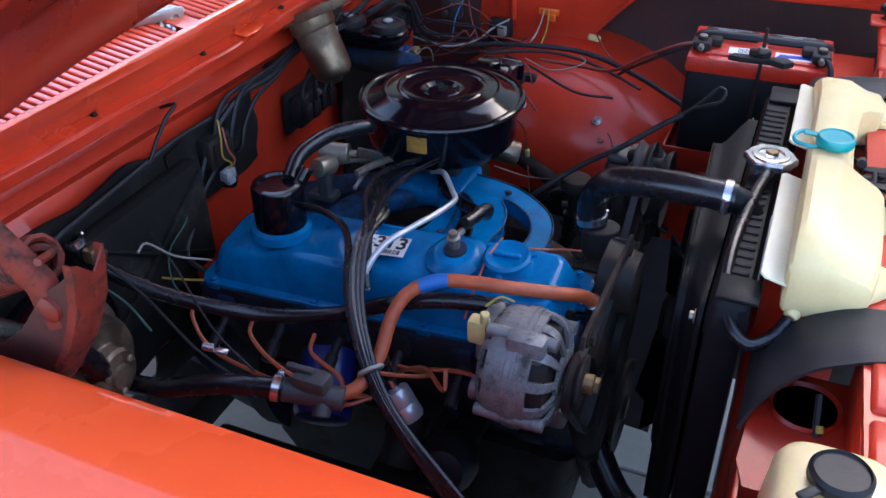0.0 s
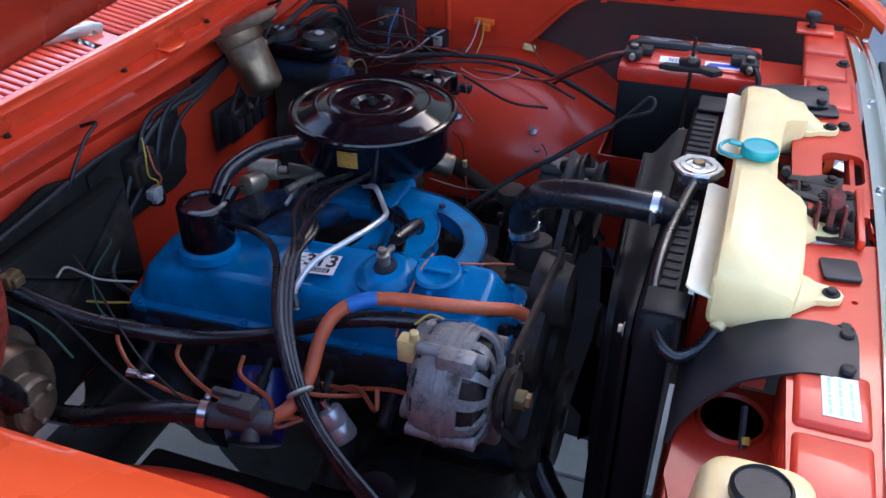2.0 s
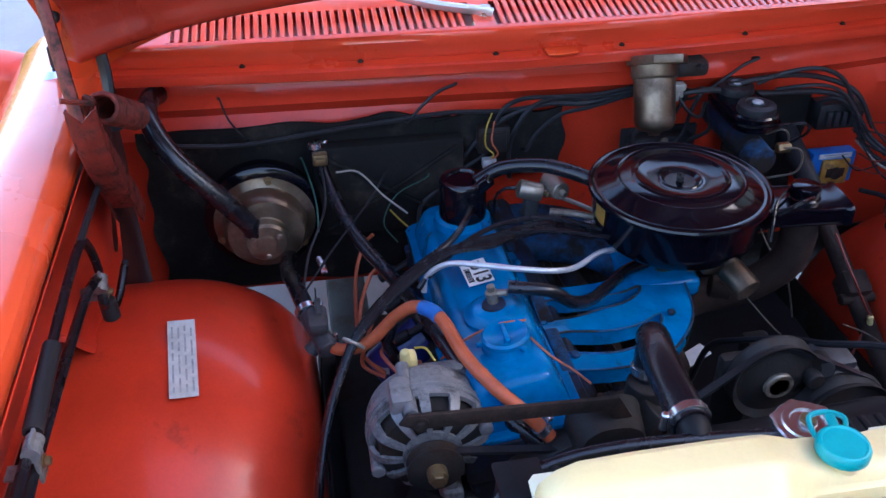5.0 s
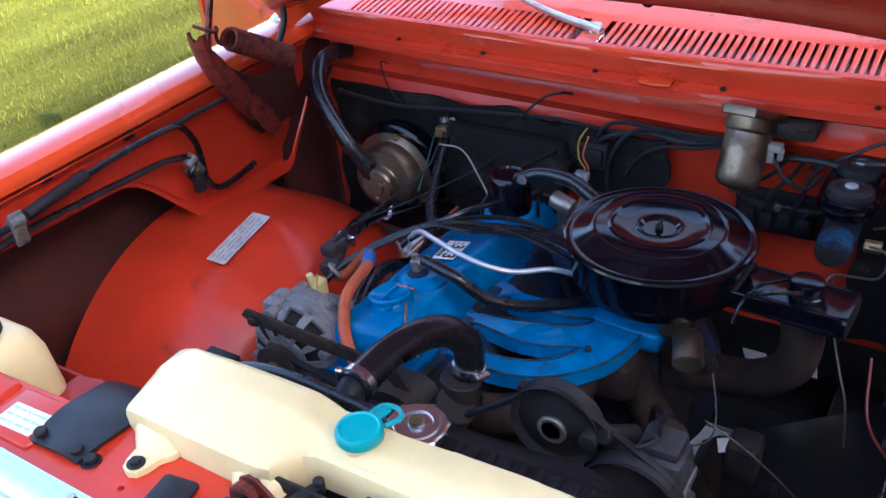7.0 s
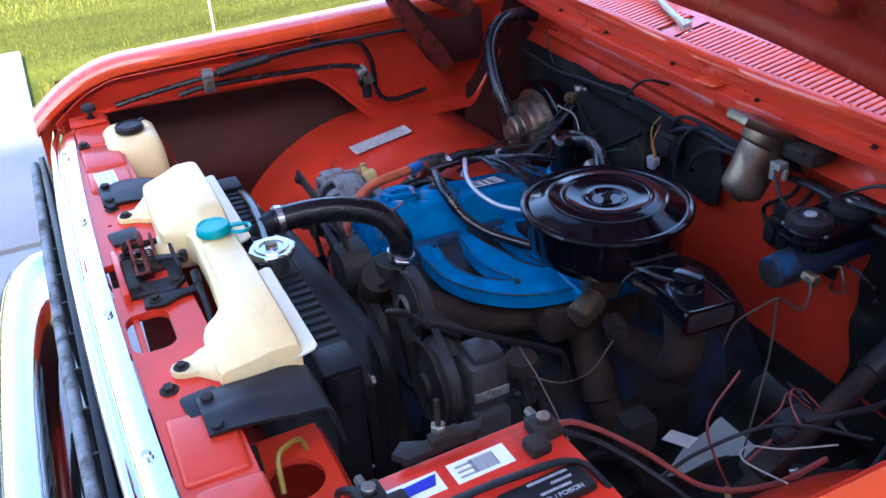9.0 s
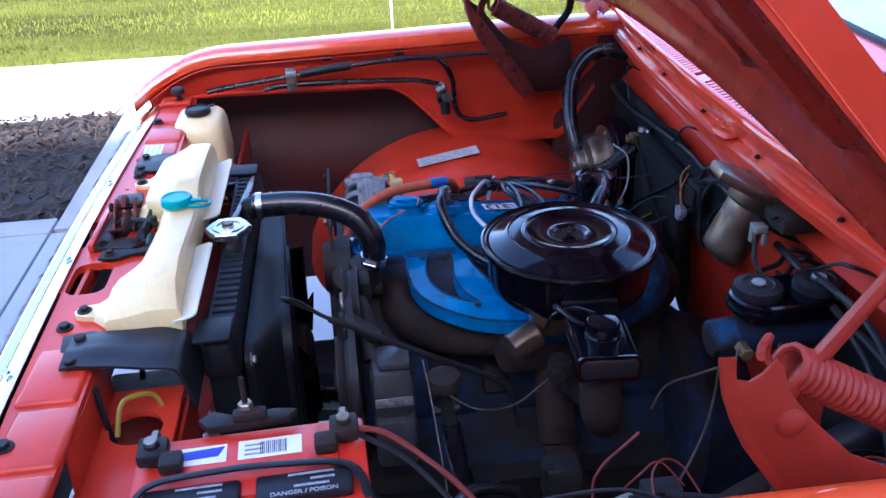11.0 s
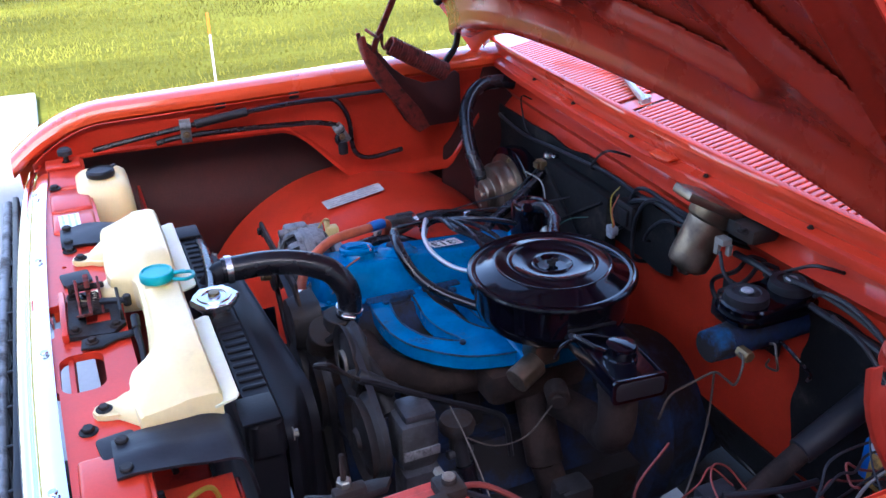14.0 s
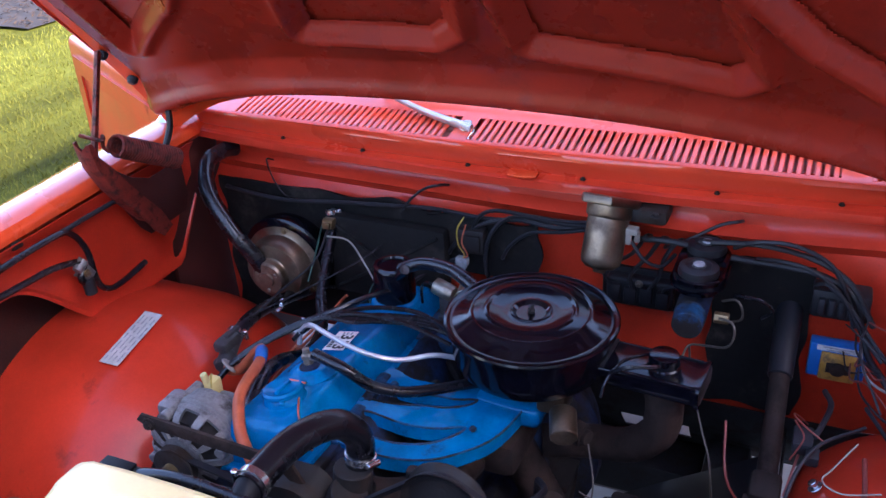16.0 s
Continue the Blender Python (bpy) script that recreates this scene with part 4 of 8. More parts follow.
part("filter_mount", merge(rod((-0.512, 0.96, 0.80), (-0.503, 0.878, 0.771), 0.030), box((-0.50, 0.95, 0.76), (0.10, 0.06, 0.09), 0.015)), "grime", engine)
part("print_bar", box((-0.448, 0.805, 0.760), (0.02, 0.012, 0.004), 0.001), "ink_grey", filt)
part("distributor", merge(rod((-0.30, 1.0, 0.62), (-0.30, 0.895, 0.635), 0.022), lathe([(0.03, 0), (0.036, 0.02), (0.045, 0.05), (0.045, 0.075), (0.032, 0.10), (0.02, 0.105)], axis_matrix((-0.30, 0.90, 0.635), (-0.29, 0.80, 0.68)), 22)), "plastic", engine, "dark distributor cap")

# intake and exhaust manifolds
def ribbon(pts, w, h, step=6, r=0.35):
    """A flat-topped casting swept along a line, its top level; w may change along it."""
    P = smooth_path(pts, step)
    rings = []
    for i, p in enumerate(P):
        t = P[min(i + 1, len(P) - 1)] - P[max(i - 1, 0)]
        sd = Vector((t.y, -t.x, 0)).normalized()
        u = i / (len(P) - 1)
        ww = w[0] + (w[1] - w[0]) * u if isinstance(w, tuple) else w
        rings.append([p + sd * a + Vector((0, 0, b)) for a, b in rrect(ww, h, min(ww, h) * r, 3)])
    return loft(rings)


RUN3 = [(-0.690, 1.035, 0.870), (-0.694, 1.09, 0.868), (-0.684, 1.150, 0.862), (-0.652, 1.200, 0.858), (-0.60, 1.230, 0.858), (-0.53, 1.245, 0.860)]
RUN4 = [(-0.595, 1.035, 0.875), (-0.596, 1.09, 0.873), (-0.58, 1.150, 0.870), (-0.545, 1.20, 0.868), (-0.50, 1.235, 0.868)]
OUTER = [(-0.240, 1.035), (-0.236, 1.10), (-0.242, 1.155), (-0.262, 1.202), (-0.298, 1.240), (-0.342, 1.270), (-0.40, 1.286), (-0.47, 1.292), (-0.545, 1.288), (-0.545, 1.232), (-0.487, 1.220), (-0.452, 1.190), (-0.437, 1.145), (-0.430, 1.09), (-0.430, 1.035)]
WINDOW = [(-0.277, 1.050), (-0.270, 1.095), (-0.274, 1.142), (-0.294, 1.184), (-0.324, 1.210), (-0.348, 1.221), (-0.347, 1.210), (-0.333, 1.188), (-0.323, 1.158), (-0.318, 1.120), (-0.320, 1.050)]
WINDOW_B = [(-0.352, 1.050), (-0.357, 1.091), (-0.371, 1.134), (-0.382, 1.172), (-0.402, 1.202), (-0.420, 1.213), (-0.419, 1.203), (-0.409, 1.180), (-0.403, 1.141), (-0.398, 1.09), (-0.396, 1.050)]


def soft_loop(pts, n=4):
    """A closed outline with its corners rounded by a smooth line."""
    P = smooth_path([(*p, 0) for p in pts + [pts[0]]], n)
    return [(p.x, p.y) for p in P[:-1]]


LEAN = Matrix(((1, 0, 0, 0), (0, 1, 0, 0), (0, -0.06, 1, 0.066), (0, 0, 0, 1)))
intake = part("intake_manifold", merge(plate_with_holes(soft_loop(OUTER), [soft_loop(WINDOW), soft_loop(WINDOW_B)], 0.878, 0.904, LEAN), box((-0.485, 1.26, 0.880), (0.13, 0.12, 0.040), 0.012)), "blue", engine, "bright blue flat-topped intake runners with two curved gaps", 50)
# Rear runners below the air cleaner get a darker blue for shade.
for run, w, h in ((RUN3, (0.060, 0.062), 0.044), (RUN4, (0.050, 0.055), 0.042)):
    part("rear_runner", ribbon(run, w, h), "blue_old", intake, "grimy blue rear runner darkened for shade")
for loop in (OUTER[:9], WINDOW + WINDOW[:1], WINDOW_B + WINDOW_B[:1]):
    part("casting_ridge", moved(tube([(x, y, 0.9045) for x, y in loop], 0.0020, 6), LEAN), "blue_old", intake, "grimy blue casting edge")
for a, b, r in (((-0.268, 1.06, 0.904), (-0.262, 1.06, 0.911), 0.007), ((-0.40, 1.07, 0.904), (-0.40, 1.07, 0.911), 0.007), ((-0.345, 1.235, 0.897), (-0.345, 1.235, 0.902), 0.006)):
    part("manifold_nut", moved(rod(a, (a[0], a[1], a[2] + 0.007), r, seg=6), Matrix.Translation((0, 0, 0.002))), "blue_old", intake)
for c, w in (((-0.283, 1.042, 0.886), 0.10), ((-0.386, 1.042, 0.886), 0.08), ((-0.645, 1.042, 0.87), 0.17)):
    part("runner_flange", box(c, (w, 0.022, 0.05), 0.006), "blue_old", intake)
exh = part("exhaust_manifold", merge(
    tube([(-0.21, 1.05, 0.845), (-0.22, 1.14, 0.835), (-0.30, 1.20, 0.82), (-0.45, 1.215, 0.81), (-0.62, 1.20, 0.82), (-0.71, 1.13, 0.84), (-0.72, 1.05, 0.85)], 0.032, 12, 5),
    box((-0.47, 1.24, 0.82), (0.20, 0.11, 0.07), 0.02), rod((-0.47, 1.25, 0.80), (-0.47, 1.32, 0.66), 0.034)), "rust", engine, "rusty cast-iron exhaust manifold")
part("exhaust_pipe", tube([(-0.47, 1.32, 0.66), (-0.50, 1.36, 0.55), (-0.58, 1.38, 0.42), (-0.8, 1.36, 0.36)], 0.028, 12), "rust", engine)
carb = part("carburettor", merge(box((-0.485, 1.285, 0.925), (0.085, 0.075, 0.05), 0.01), rod((-0.485, 1.285, 0.94), (-0.485, 1.285, 0.985), 0.042, seg=24), box((-0.44, 1.34, 0.925), (0.05, 0.05, 0.04), 0.008), rod((-0.42, 1.36, 0.915), (-0.375, 1.375, 0.90), 0.022), box((-0.55, 1.29, 0.92), (0.04, 0.05, 0.03), 0.006)), "zinc_dark", engine, "weathered metal carburettor")
part("choke_pot", merge(rod((-0.461, 1.355, 0.852), (-0.450, 1.388, 0.849), 0.020), rod((-0.450, 1.388, 0.849), (-0.446, 1.396, 0.849), 0.013)), "rust", carb, "tarnished brown choke housing")
part("throttle_linkage", merge(tube([(-0.56, 1.22, 0.93), (-0.60, 1.16, 0.95), (-0.64, 1.10, 0.96)], 0.004, 6), box((-0.58, 1.19, 0.945), (0.05, 0.006, 0.03), 0.002), tube([(-0.52, 1.22, 0.95), (-0.54, 1.15, 0.965), (-0.56, 1.10, 0.965)], 0.006, 8)), "zinc", carb)
sol = part("idle_solenoid", merge(rod((-0.632, 1.115, 0.985), (-0.585, 1.125, 0.985), 0.016), rod((-0.585, 1.125, 0.985), (-0.572, 1.128, 0.985), 0.006)), "zinc", carb, "small tan solenoid")

# ---- air cleaner ----
AC = (-0.487, 1.285, 0.962)
air = thing("air_cleaner", AC, "round glossy black air cleaner with a ribbed lid and snorkel", "air cleaner")
part("pan", lathe([(0.045, -0.012), (0.118, -0.006), (0.127, 0.004), (0.130, 0.020), (0.130, 0.066), (0.134, 0.070), (0.134, 0.073), (0.05, 0.073)], Matrix.Translation(AC), 64), "black_gloss", air)
lid = part("lid", lathe([(0.139, 0.068), (0.1425, 0.071), (0.1430, 0.0745), (0.1415, 0.0780), (0.138, 0.0795), (0.1345, 0.0785), (0.132, 0.0765), (0.128, 0.0762), (0.118, 0.0808), (0.1035, 0.0890), (0.1005, 0.0915), (0.098, 0.0925), (0.0955, 0.0918), (0.0935, 0.0905), (0.084, 0.0922), (0.0765, 0.0928), (0.0745, 0.0942), (0.072, 0.0948), (0.0695, 0.0938), (0.067, 0.0915), (0.055, 0.0880), (0.040, 0.0862), (0.0345, 0.0868), (0.0325, 0.0885), (0.0305, 0.0888), (0.0285, 0.0872), (0.024, 0.0835), (0.012, 0.0832), (0.0, 0.0835)], Matrix.Translation(AC), 72), "black_gloss", air, "ribbed glossy black lid", 25)
part("wing_nut", merge(moved(box((0.006, 0, 0.091), (0.010, 0.0035, 0.006), 0.0015), Matrix.Translation(AC)), moved(box((-0.006, 0, 0.091), (0.010, 0.0035, 0.006), 0.0015), Matrix.Translation(AC)), rod((AC[0], AC[1], AC[2] + 0.083), (AC[0], AC[1], AC[2] + 0.091), 0.006), rod((AC[0], AC[1], AC[2] + 0.088), (AC[0], AC[1], AC[2] + 0.097), 0.0025)), "grime", lid, "tarnished wing nut")
SN = Matrix.Translation((-0.487, 1.41, 0.980)) @ Matrix.Rotation(radians(-4.6), 4, "Z")
sn = part("snorkel", moved(merge(loft([[(x, -0.04, z) for x, z in rrect(0.088, 0.034, 0.007)], [(x, 0.07, z) for x, z in rrect(0.078, 0.032, 0.006)], [(x, 0.143, z) for x, z in rrect(0.076, 0.031, 0.006)], [(x, 0.152, z) for x, z in rrect(0.090, 0.040, 0.010)], [(x, 0.157, z) for x, z in rrect(0.090, 0.040, 0.010)]])), SN), "black_gloss", air, "glossy black snorkel", 30)
# Solid black inset paints the dark inside of the mouth.
part("snorkel_mouth", moved(loft([[(x, 0.1572, z) for x, z in rrect(0.078, 0.030, 0.008)], [(x, 0.1585, z) for x, z in rrect(0.074, 0.026, 0.008)]]), SN), "ink", sn)
part("vacuum_motor", moved(lathe([(0.026, 0.014), (0.026, 0.018), (0.0235, 0.020), (0.0240, 0.034), (0.0225, 0.038), (0.020, 0.039), (0.0, 0.039)], Matrix.Translation((-0.002, 0.092, 0)), 28), SN), "black_gloss", sn, "round vacuum diaphragm")
part("joint_strap", moved(box((0, 0.006, 0.0175), (0.084, 0.006, 0.003), 0.001), SN), "plastic", sn)
vm = SN @ Vector((-0.018, 0.076, 0.026))
part("vacuum_tube", tube([tuple(vm), (-0.478, 1.463, 1.008), (-0.456, 1.440, 1.004), (-0.430, 1.425, 0.985), (-0.418, 1.420, 0.960)], 0.0028, 8), "hose", sn, "thin rubber vacuum tube")
part("bracing_rib", moved(merge(box((0.038, 0.05, 0.0145), (0.004, 0.19, 0.004), 0.001), box((-0.038, 0.05, 0.0145), (0.004, 0.19, 0.004), 0.001), box((0.0385, 0.05, -0.0125), (0.004, 0.19, 0.003), 0.001)), SN), "black_gloss", sn)
part("heat_duct", merge(tube([(-0.478, 1.500, 0.962), (-0.480, 1.508, 0.925), (-0.486, 1.500, 0.862), (-0.508, 1.45, 0.803), (-0.525, 1.375, 0.776), (-0.50, 1.30, 0.775)], 0.030, 14, 6, ridge=0.02)), "rust", sn, "rusty flexible heat duct")
st = part("foil_sticker", sheet(lambda u, v: (AC[0] + 0.1308 * math.cos(radians(-93 + u * 15)), AC[1] + 0.1308 * math.sin(radians(-93 + u * 15)), AC[2] + 0.030 + v * 0.028), 6, 2, 0.0004), "gold", air, "worn orange-gold foil sticker")

# ---- alternator, pulleys, belts, fan ----
AA, AB = Vector((-0.234, 0.834, 0.897)), Vector((-0.101, 0.834, 0.897))
alt = thing("alternator", tuple(AA), "dull cast-aluminium alternator with slotted end frames", "alternator")
AM = axis_matrix(AA, AB) @ Matrix.Diagonal((1, 1, 0.80, 1))


def slotted_shell(z0, z1, r, n, flip):
    """A bell-shaped end frame with open slots round its shoulder."""
    nr, ns = 10, n * 6
    prof = [(r, 0.0), (r, 0.30), (r * 0.99, 0.45), (r * 0.95, 0.62), (r * 0.88, 0.76), (r * 0.76, 0.88), (r * 0.62, 0.95), (r * 0.5, 0.985), (r * 0.36, 1.0), (r * 0.26, 1.0), (r * 0.2, 1.0)]
    def f(u, v):
        k = u * nr
        i = min(int(k), nr - 1)
        rr, t = prof[i][0] + (prof[i + 1][0] - prof[i][0]) * (k - i), prof[i][1] + (prof[i + 1][1] - prof[i][1]) * (k - i)
        a = 2 * math.pi * v
        z = z0 + (z1 - z0) * (1 - t if flip else t)
        return (rr * math.cos(a), rr * math.sin(a), z)
    bm = sheet(f, nr, ns, 0, keep=lambda u, v: not ((0.32 if flip else 0.12) < u < (0.55 if flip else 0.70) and (v * n) % 1 > 0.38))
    bmesh.ops.remove_doubles(bm, verts=bm.verts[:], dist=1e-5)
    bmesh.ops.recalc_face_normals(bm, faces=bm.faces[:])
    bmesh.ops.solidify(bm, geom=bm.faces[:], thickness=0.006)
    return bm


part("front_frame", moved(slotted_shell(0.078, 0.133, 0.078, 12, False), AM), "alu", alt)
part("rear_frame", moved(slotted_shell(0.0, 0.060, 0.078, 12, True), AM), "alu", alt)
part("stator_ring", moved(lathe([(0.074, 0.052), (0.080, 0.056), (0.080, 0.066), (0.0815, 0.067), (0.0815, 0.071), (0.080, 0.072), (0.080, 0.080), (0.074, 0.084)], None, 40), AM), "alu", alt)
part("winding", moved(lathe([(0.03, 0.012), (0.066, 0.016), (0.070, 0.06), (0.066, 0.118), (0.03, 0.122)], None, 28), AM), "grime", alt, "dark copper windings")
for a in (20, 110, 200, 290):
    part("through_bolt_boss", moved(rod((0.074 * math.cos(radians(a)), 0.074 * math.sin(radians(a)), 0.012), (0.074 * math.cos(radians(a)), 0.074 * math.sin(radians(a)), 0.126), 0.009), AM), "alu", alt)
part("rear_cover", moved(merge(box((0.03, 0.02, -0.006), (0.07, 0.06, 0.03), 0.008), rod((-0.03, -0.03, -0.012), (-0.03, -0.03, 0.01), 0.016)), AM), "alu", alt)
for c in ((-0.17, 0.800, 0.962), (-0.15, 0.86, 0.805)):
    part("mount_ear", box(c, (0.05, 0.03, 0.035), 0.008), "alu", alt)
pul = part("pulley", moved(lathe([(0.012, 0.140), (0.034, 0.141), (0.036, 0.144), (0.029, 0.152), (0.036, 0.160), (0.036, 0.163), (0.012, 0.165)], None, 36), AM), "grime", alt, "dark grooved belt pulley")
part("hub_nut", moved(merge(rod((0, 0, 0.163), (0, 0, 0.182), 0.013), rod((0, 0, 0.178), (0, 0, 0.190), 0.011, seg=6)), AM), "brass", pul, "brassy hub nut")
part("plug", merge(box((-0.241, 0.820, 0.952), (0.026, 0.022, 0.036), 0.005), rod((-0.233, 0.817, 0.964), (-0.231, 0.814, 0.985), 0.006)), "yellow", alt, "pale yellow wiring plug")

fan = thing("cooling_fan", (-0.075, 1.12, 0.80), "black multi-blade radiator fan", "fan")
FM = axis_matrix((-0.054, 1.150, 0.785), (0.03, 1.150, 0.785))
part("hub", moved(lathe([(0.03, 0), (0.055, 0.01), (0.06, 0.03), (0.05, 0.045), (0.02, 0.05)], None, 28), FM), "grime", fan)
for k in range(5):
    a = Matrix.Rotation(2 * math.pi * k / 5 + 0.85, 4, "Z")
    part("blade", moved(sheet(lambda u, v: (0.05 + 0.138 * u, (v - 0.5) * (0.05 + 0.06 * u), 0.025 + (v - 0.5) * 0.045 + 0.012 * math.sin(v * 3.14)), 8, 6, 0.002), FM @ a), "black_gloss", fan)


def pulley(p, r, w, mat="grime"):
    m = axis_matrix(p, (p[0] + 1, p[1], p[2]))
    return lathe([(r * 0.25, 0), (r * 0.55, 0.002), (r * 0.72, 0.010), (r * 0.86, 0.010), (r, 0.0), (r, 0.003), (r - 0.008, w / 2), (r, w - 0.003), (r, w), (r * 0.86, w - 0.008), (r * 0.72, w - 0.008), (r * 0.55, w - 0.004), (r * 0.28, w), (r * 0.22, w + 0.006), (0.0, w + 0.006)], m, 40)


def belt(centres, w=0.010, x=-0.10):
    """A belt round pulleys, given as (y, z, r) in the order of its way."""
    pts = []
    n = len(centres)
    for i in range(n):
        (y0, z0, r0), (y1, z1, r1), (ya, za, ra) = centres[i], centres[(i + 1) % n], centres[i - 1]
        def tang(p, q):
            dy, dz = q[0] - p[0], q[1] - p[1]
            d = math.hypot(dy, dz)
            b = math.atan2(dz, dy)
            return b - math.acos(max(-1, min(1, (p[2] - q[2]) / d)))
        a0, a1 = tang((ya, za, ra), (y0, z0, r0)), tang((y0, z0, r0), (y1, z1, r1))
        while a1 < a0:
            a1 += 2 * math.pi
        for k in range(9):
            a = a0 + (a1 - a0) * k / 8
            pts.append((x, y0 + r0 * math.cos(a), z0 + r0 * math.sin(a)))
    bm, vs, fs = None, [], []
    N = len(pts)
    for i, p in enumerate(pts):
        q = Vector(pts[(i + 1) % N]) - Vector(pts[i - 1])
        nrm = Vector((0, q.z, -q.y)).normalized()
        for dx, h in ((-w / 2, 0.0), (w / 2, 0.0), (w / 2 * 0.6, -0.007), (-w / 2 * 0.6, -0.007)):
            vs.append(Vector(p) + Vector((dx, 0, 0)) + nrm * h)
    for i in range(N):
        j = (i + 1) % N
        for k in range(4):
            fs.append((i * 4 + k, i * 4 + (k + 1) % 4, j * 4 + (k + 1) % 4, j * 4 + k))
    bm = bm_from(vs, fs)
    bmesh.ops.recalc_face_normals(bm, faces=bm.faces[:])
    return bm


single("water_pump", merge(loft([[(-0.135 + 0.0, 1.055 + x, 0.905 + z) for x, z in rrect(0.10, 0.10, 0.03)], [(-0.085, 1.055 + x, 0.905 + z) for x, z in rrect(0.085, 0.085, 0.035)]]), rod((-0.13, 1.105, 0.88), (-0.13, 1.135, 0.925), 0.030), rod((-0.17, 1.06, 0.80), (-0.09, 1.06, 0.80), 0.06)), "grime", "dirty cast-iron water pump housing on the engine front", "water pump")
pp = thing("pump_pulley", (-0.095, 1.12, 0.80), "dark grooved water pump pulley", "pulley", "belt pulleys")
part("rim", pulley((-0.125, 1.12, 0.80), 0.075, 0.028), "grime", pp)
cp = thing("crank_pulley", (-0.12, 1.13, 0.60), "dark grooved crankshaft pulley", "pulley", "belt pulleys")
part("rim", pulley((-0.125, 1.13, 0.59), 0.085, 0.036), "grime", cp)
ip = thing("idler_pulley", (-0.115, 1.281, 0.953), "dark worn idler pulley", "pulley", "belt pulleys")
part("rim", pulley((-0.145, 1.281, 0.953), 0.060, 0.026), "grime", ip)
part("bearing_cap", rod((-0.120, 1.281, 0.953), (-0.113, 1.281, 0.953), 0.020), "zinc", ip)
part("arm", merge(tube([(-0.14, 1.281, 0.953), (-0.15, 1.32, 0.94), (-0.16, 1.37, 0.90)], 0.018, 10), box((-0.155, 1.24, 0.92), (0.02, 0.05, 0.12), 0.008), rod((-0.14, 1.33, 0.955), (-0.11, 1.33, 0.955), 0.012)), "grime", ip)

comp = thing("compressor_pump", (-0.17, 1.395, 0.86), "grey cast pump with a dark pulley beside the engine", "pump")
part("body", merge(box((-0.184, 1.405, 0.875), (0.068, 0.068, 0.09), 0.018), box((-0.184, 1.42, 0.79), (0.065, 0.055, 0.09), 0.012)), "alu_dark", comp)
part("head_cover", box((-0.188, 1.402, 0.922), (0.052, 0.055, 0.018), 0.008), "alu_dark", comp)
part("machined_edge", box((-0.184, 1.4400, 0.868), (0.058, 0.004, 0.016), 0.001), "alu", comp, "bright machined edge")
part("top_fitting", merge(rod((-0.17, 1.37, 0.94), (-0.12, 1.345, 0.968), 0.012)), "grime", comp)
part("pulley_rim", pulley((-0.130, 1.385, 0.880), 0.068, 0.028), "grime", comp)
single("drive_belt", belt([(1.12, 0.80, 0.073), (1.13, 0.59, 0.083), (0.832, 0.885, 0.034)][::-1], 0.011, -0.116), "black", "black rubber V-belt on the alternator pulley", "belt", "drive belts")
single("drive_belt", belt([(1.281, 0.953, 0.054), (1.12, 0.80, 0.073), (1.385, 0.880, 0.066)], 0.011, -0.128), "black", "black rubber V-belt on the idler pulley", "belt", "drive belts")
single("alternator_brace", merge(prism([(0.79, 0.985), (0.80, 0.998), (1.06, 0.985), (1.08, 0.95), (1.06, 0.945), (1.04, 0.965), (0.81, 0.975)], 0, 0.006, Matrix(((0, 0, 1, -0.105), (1, 0, 0, 0), (0, 1, 0, 0), (0, 0, 0, 1))), 0.0015), hexbolt((-0.099, 0.815, 0.984), (1, 0, 0), 0.007)), "rust", "dark rusty slotted alternator brace", "bracket")

# ---- radiator ----
rad = thing("radiator", (0.05, 1.185, 0.55), "black-painted radiator with a chrome filler cap", "radiator")
part("core", box((0.048, 1.185, 0.76), (0.045, 0.60, 0.46), 0.004), "core", rad)
part("top_tank", merge(loft([[(0.048 + x, 1.185 + y, 0.985) for x, y in rrect(0.050, 0.625, 0.012)], [(0.048 + x, 1.185 + y, 1.030) for x, y in rrect(0.048, 0.62, 0.014)], [(0.048 + x, 1.185 + y, 1.042) for x, y in rrect(0.036, 0.60, 0.014)]])), "core", rad)
for k in range(26):
    y = 0.935 + k * 0.0193
    if abs(y - 1.19) > 0.035 and y < 1.43:
        part("pressed_rib", box((0.046, y, 1.040), (0.034, 0.009, 0.010), 0.003), "core", rad)
part("mount_plate", box((0.055, 0.895, 1.046), (0.05, 0.05, 0.006), 0.003), "core", rad)
part("mount_plate", box((0.055, 1.475, 1.046), (0.05, 0.06, 0.006), 0.003), "core", rad)
part("outlet_neck", tube([(0.050, 1.090, 1.028), (0.036, 1.090, 1.046), (0.024, 1.090, 1.054), (0.0, 1.091, 1.055)], 0.0185, 16), "core", rad)
part("filler_neck", lathe([(0.022, 0), (0.022, 0.014), (0.030, 0.016), (0.030, 0.020)], Matrix.Translation((0.055, 1.200, 1.042)), 28), "steel", rad)


def scalloped_cap(p, r):
    rings = []
    for z, k in ((0.0, 0.97), (0.002, 1.0), (0.009, 1.0), (0.011, 0.94)):
        rings.append([(p[0] + r * k * (1 + 0.10 * max(0, math.cos(6 * a)) ** 3) * math.cos(a), p[1] + r * k * (1 + 0.10 * max(0, math.cos(6 * a)) ** 3) * math.sin(a), p[2] + z) for a in [2 * math.pi * i / 72 for i in range(72)]])
    b = loft(rings)
    return merge(b, lathe([(r * 0.80, 0.010), (r * 0.74, 0.013), (r * 0.55, 0.0135), (r * 0.50, 0.010), (r * 0.30, 0.010), (r * 0.26, 0.015), (0, 0.016)], Matrix.Translation(p), 36))


part("radiator_cap", scalloped_cap((0.055, 1.200, 1.061), 0.034), "steel", rad, "bright scalloped radiator cap")
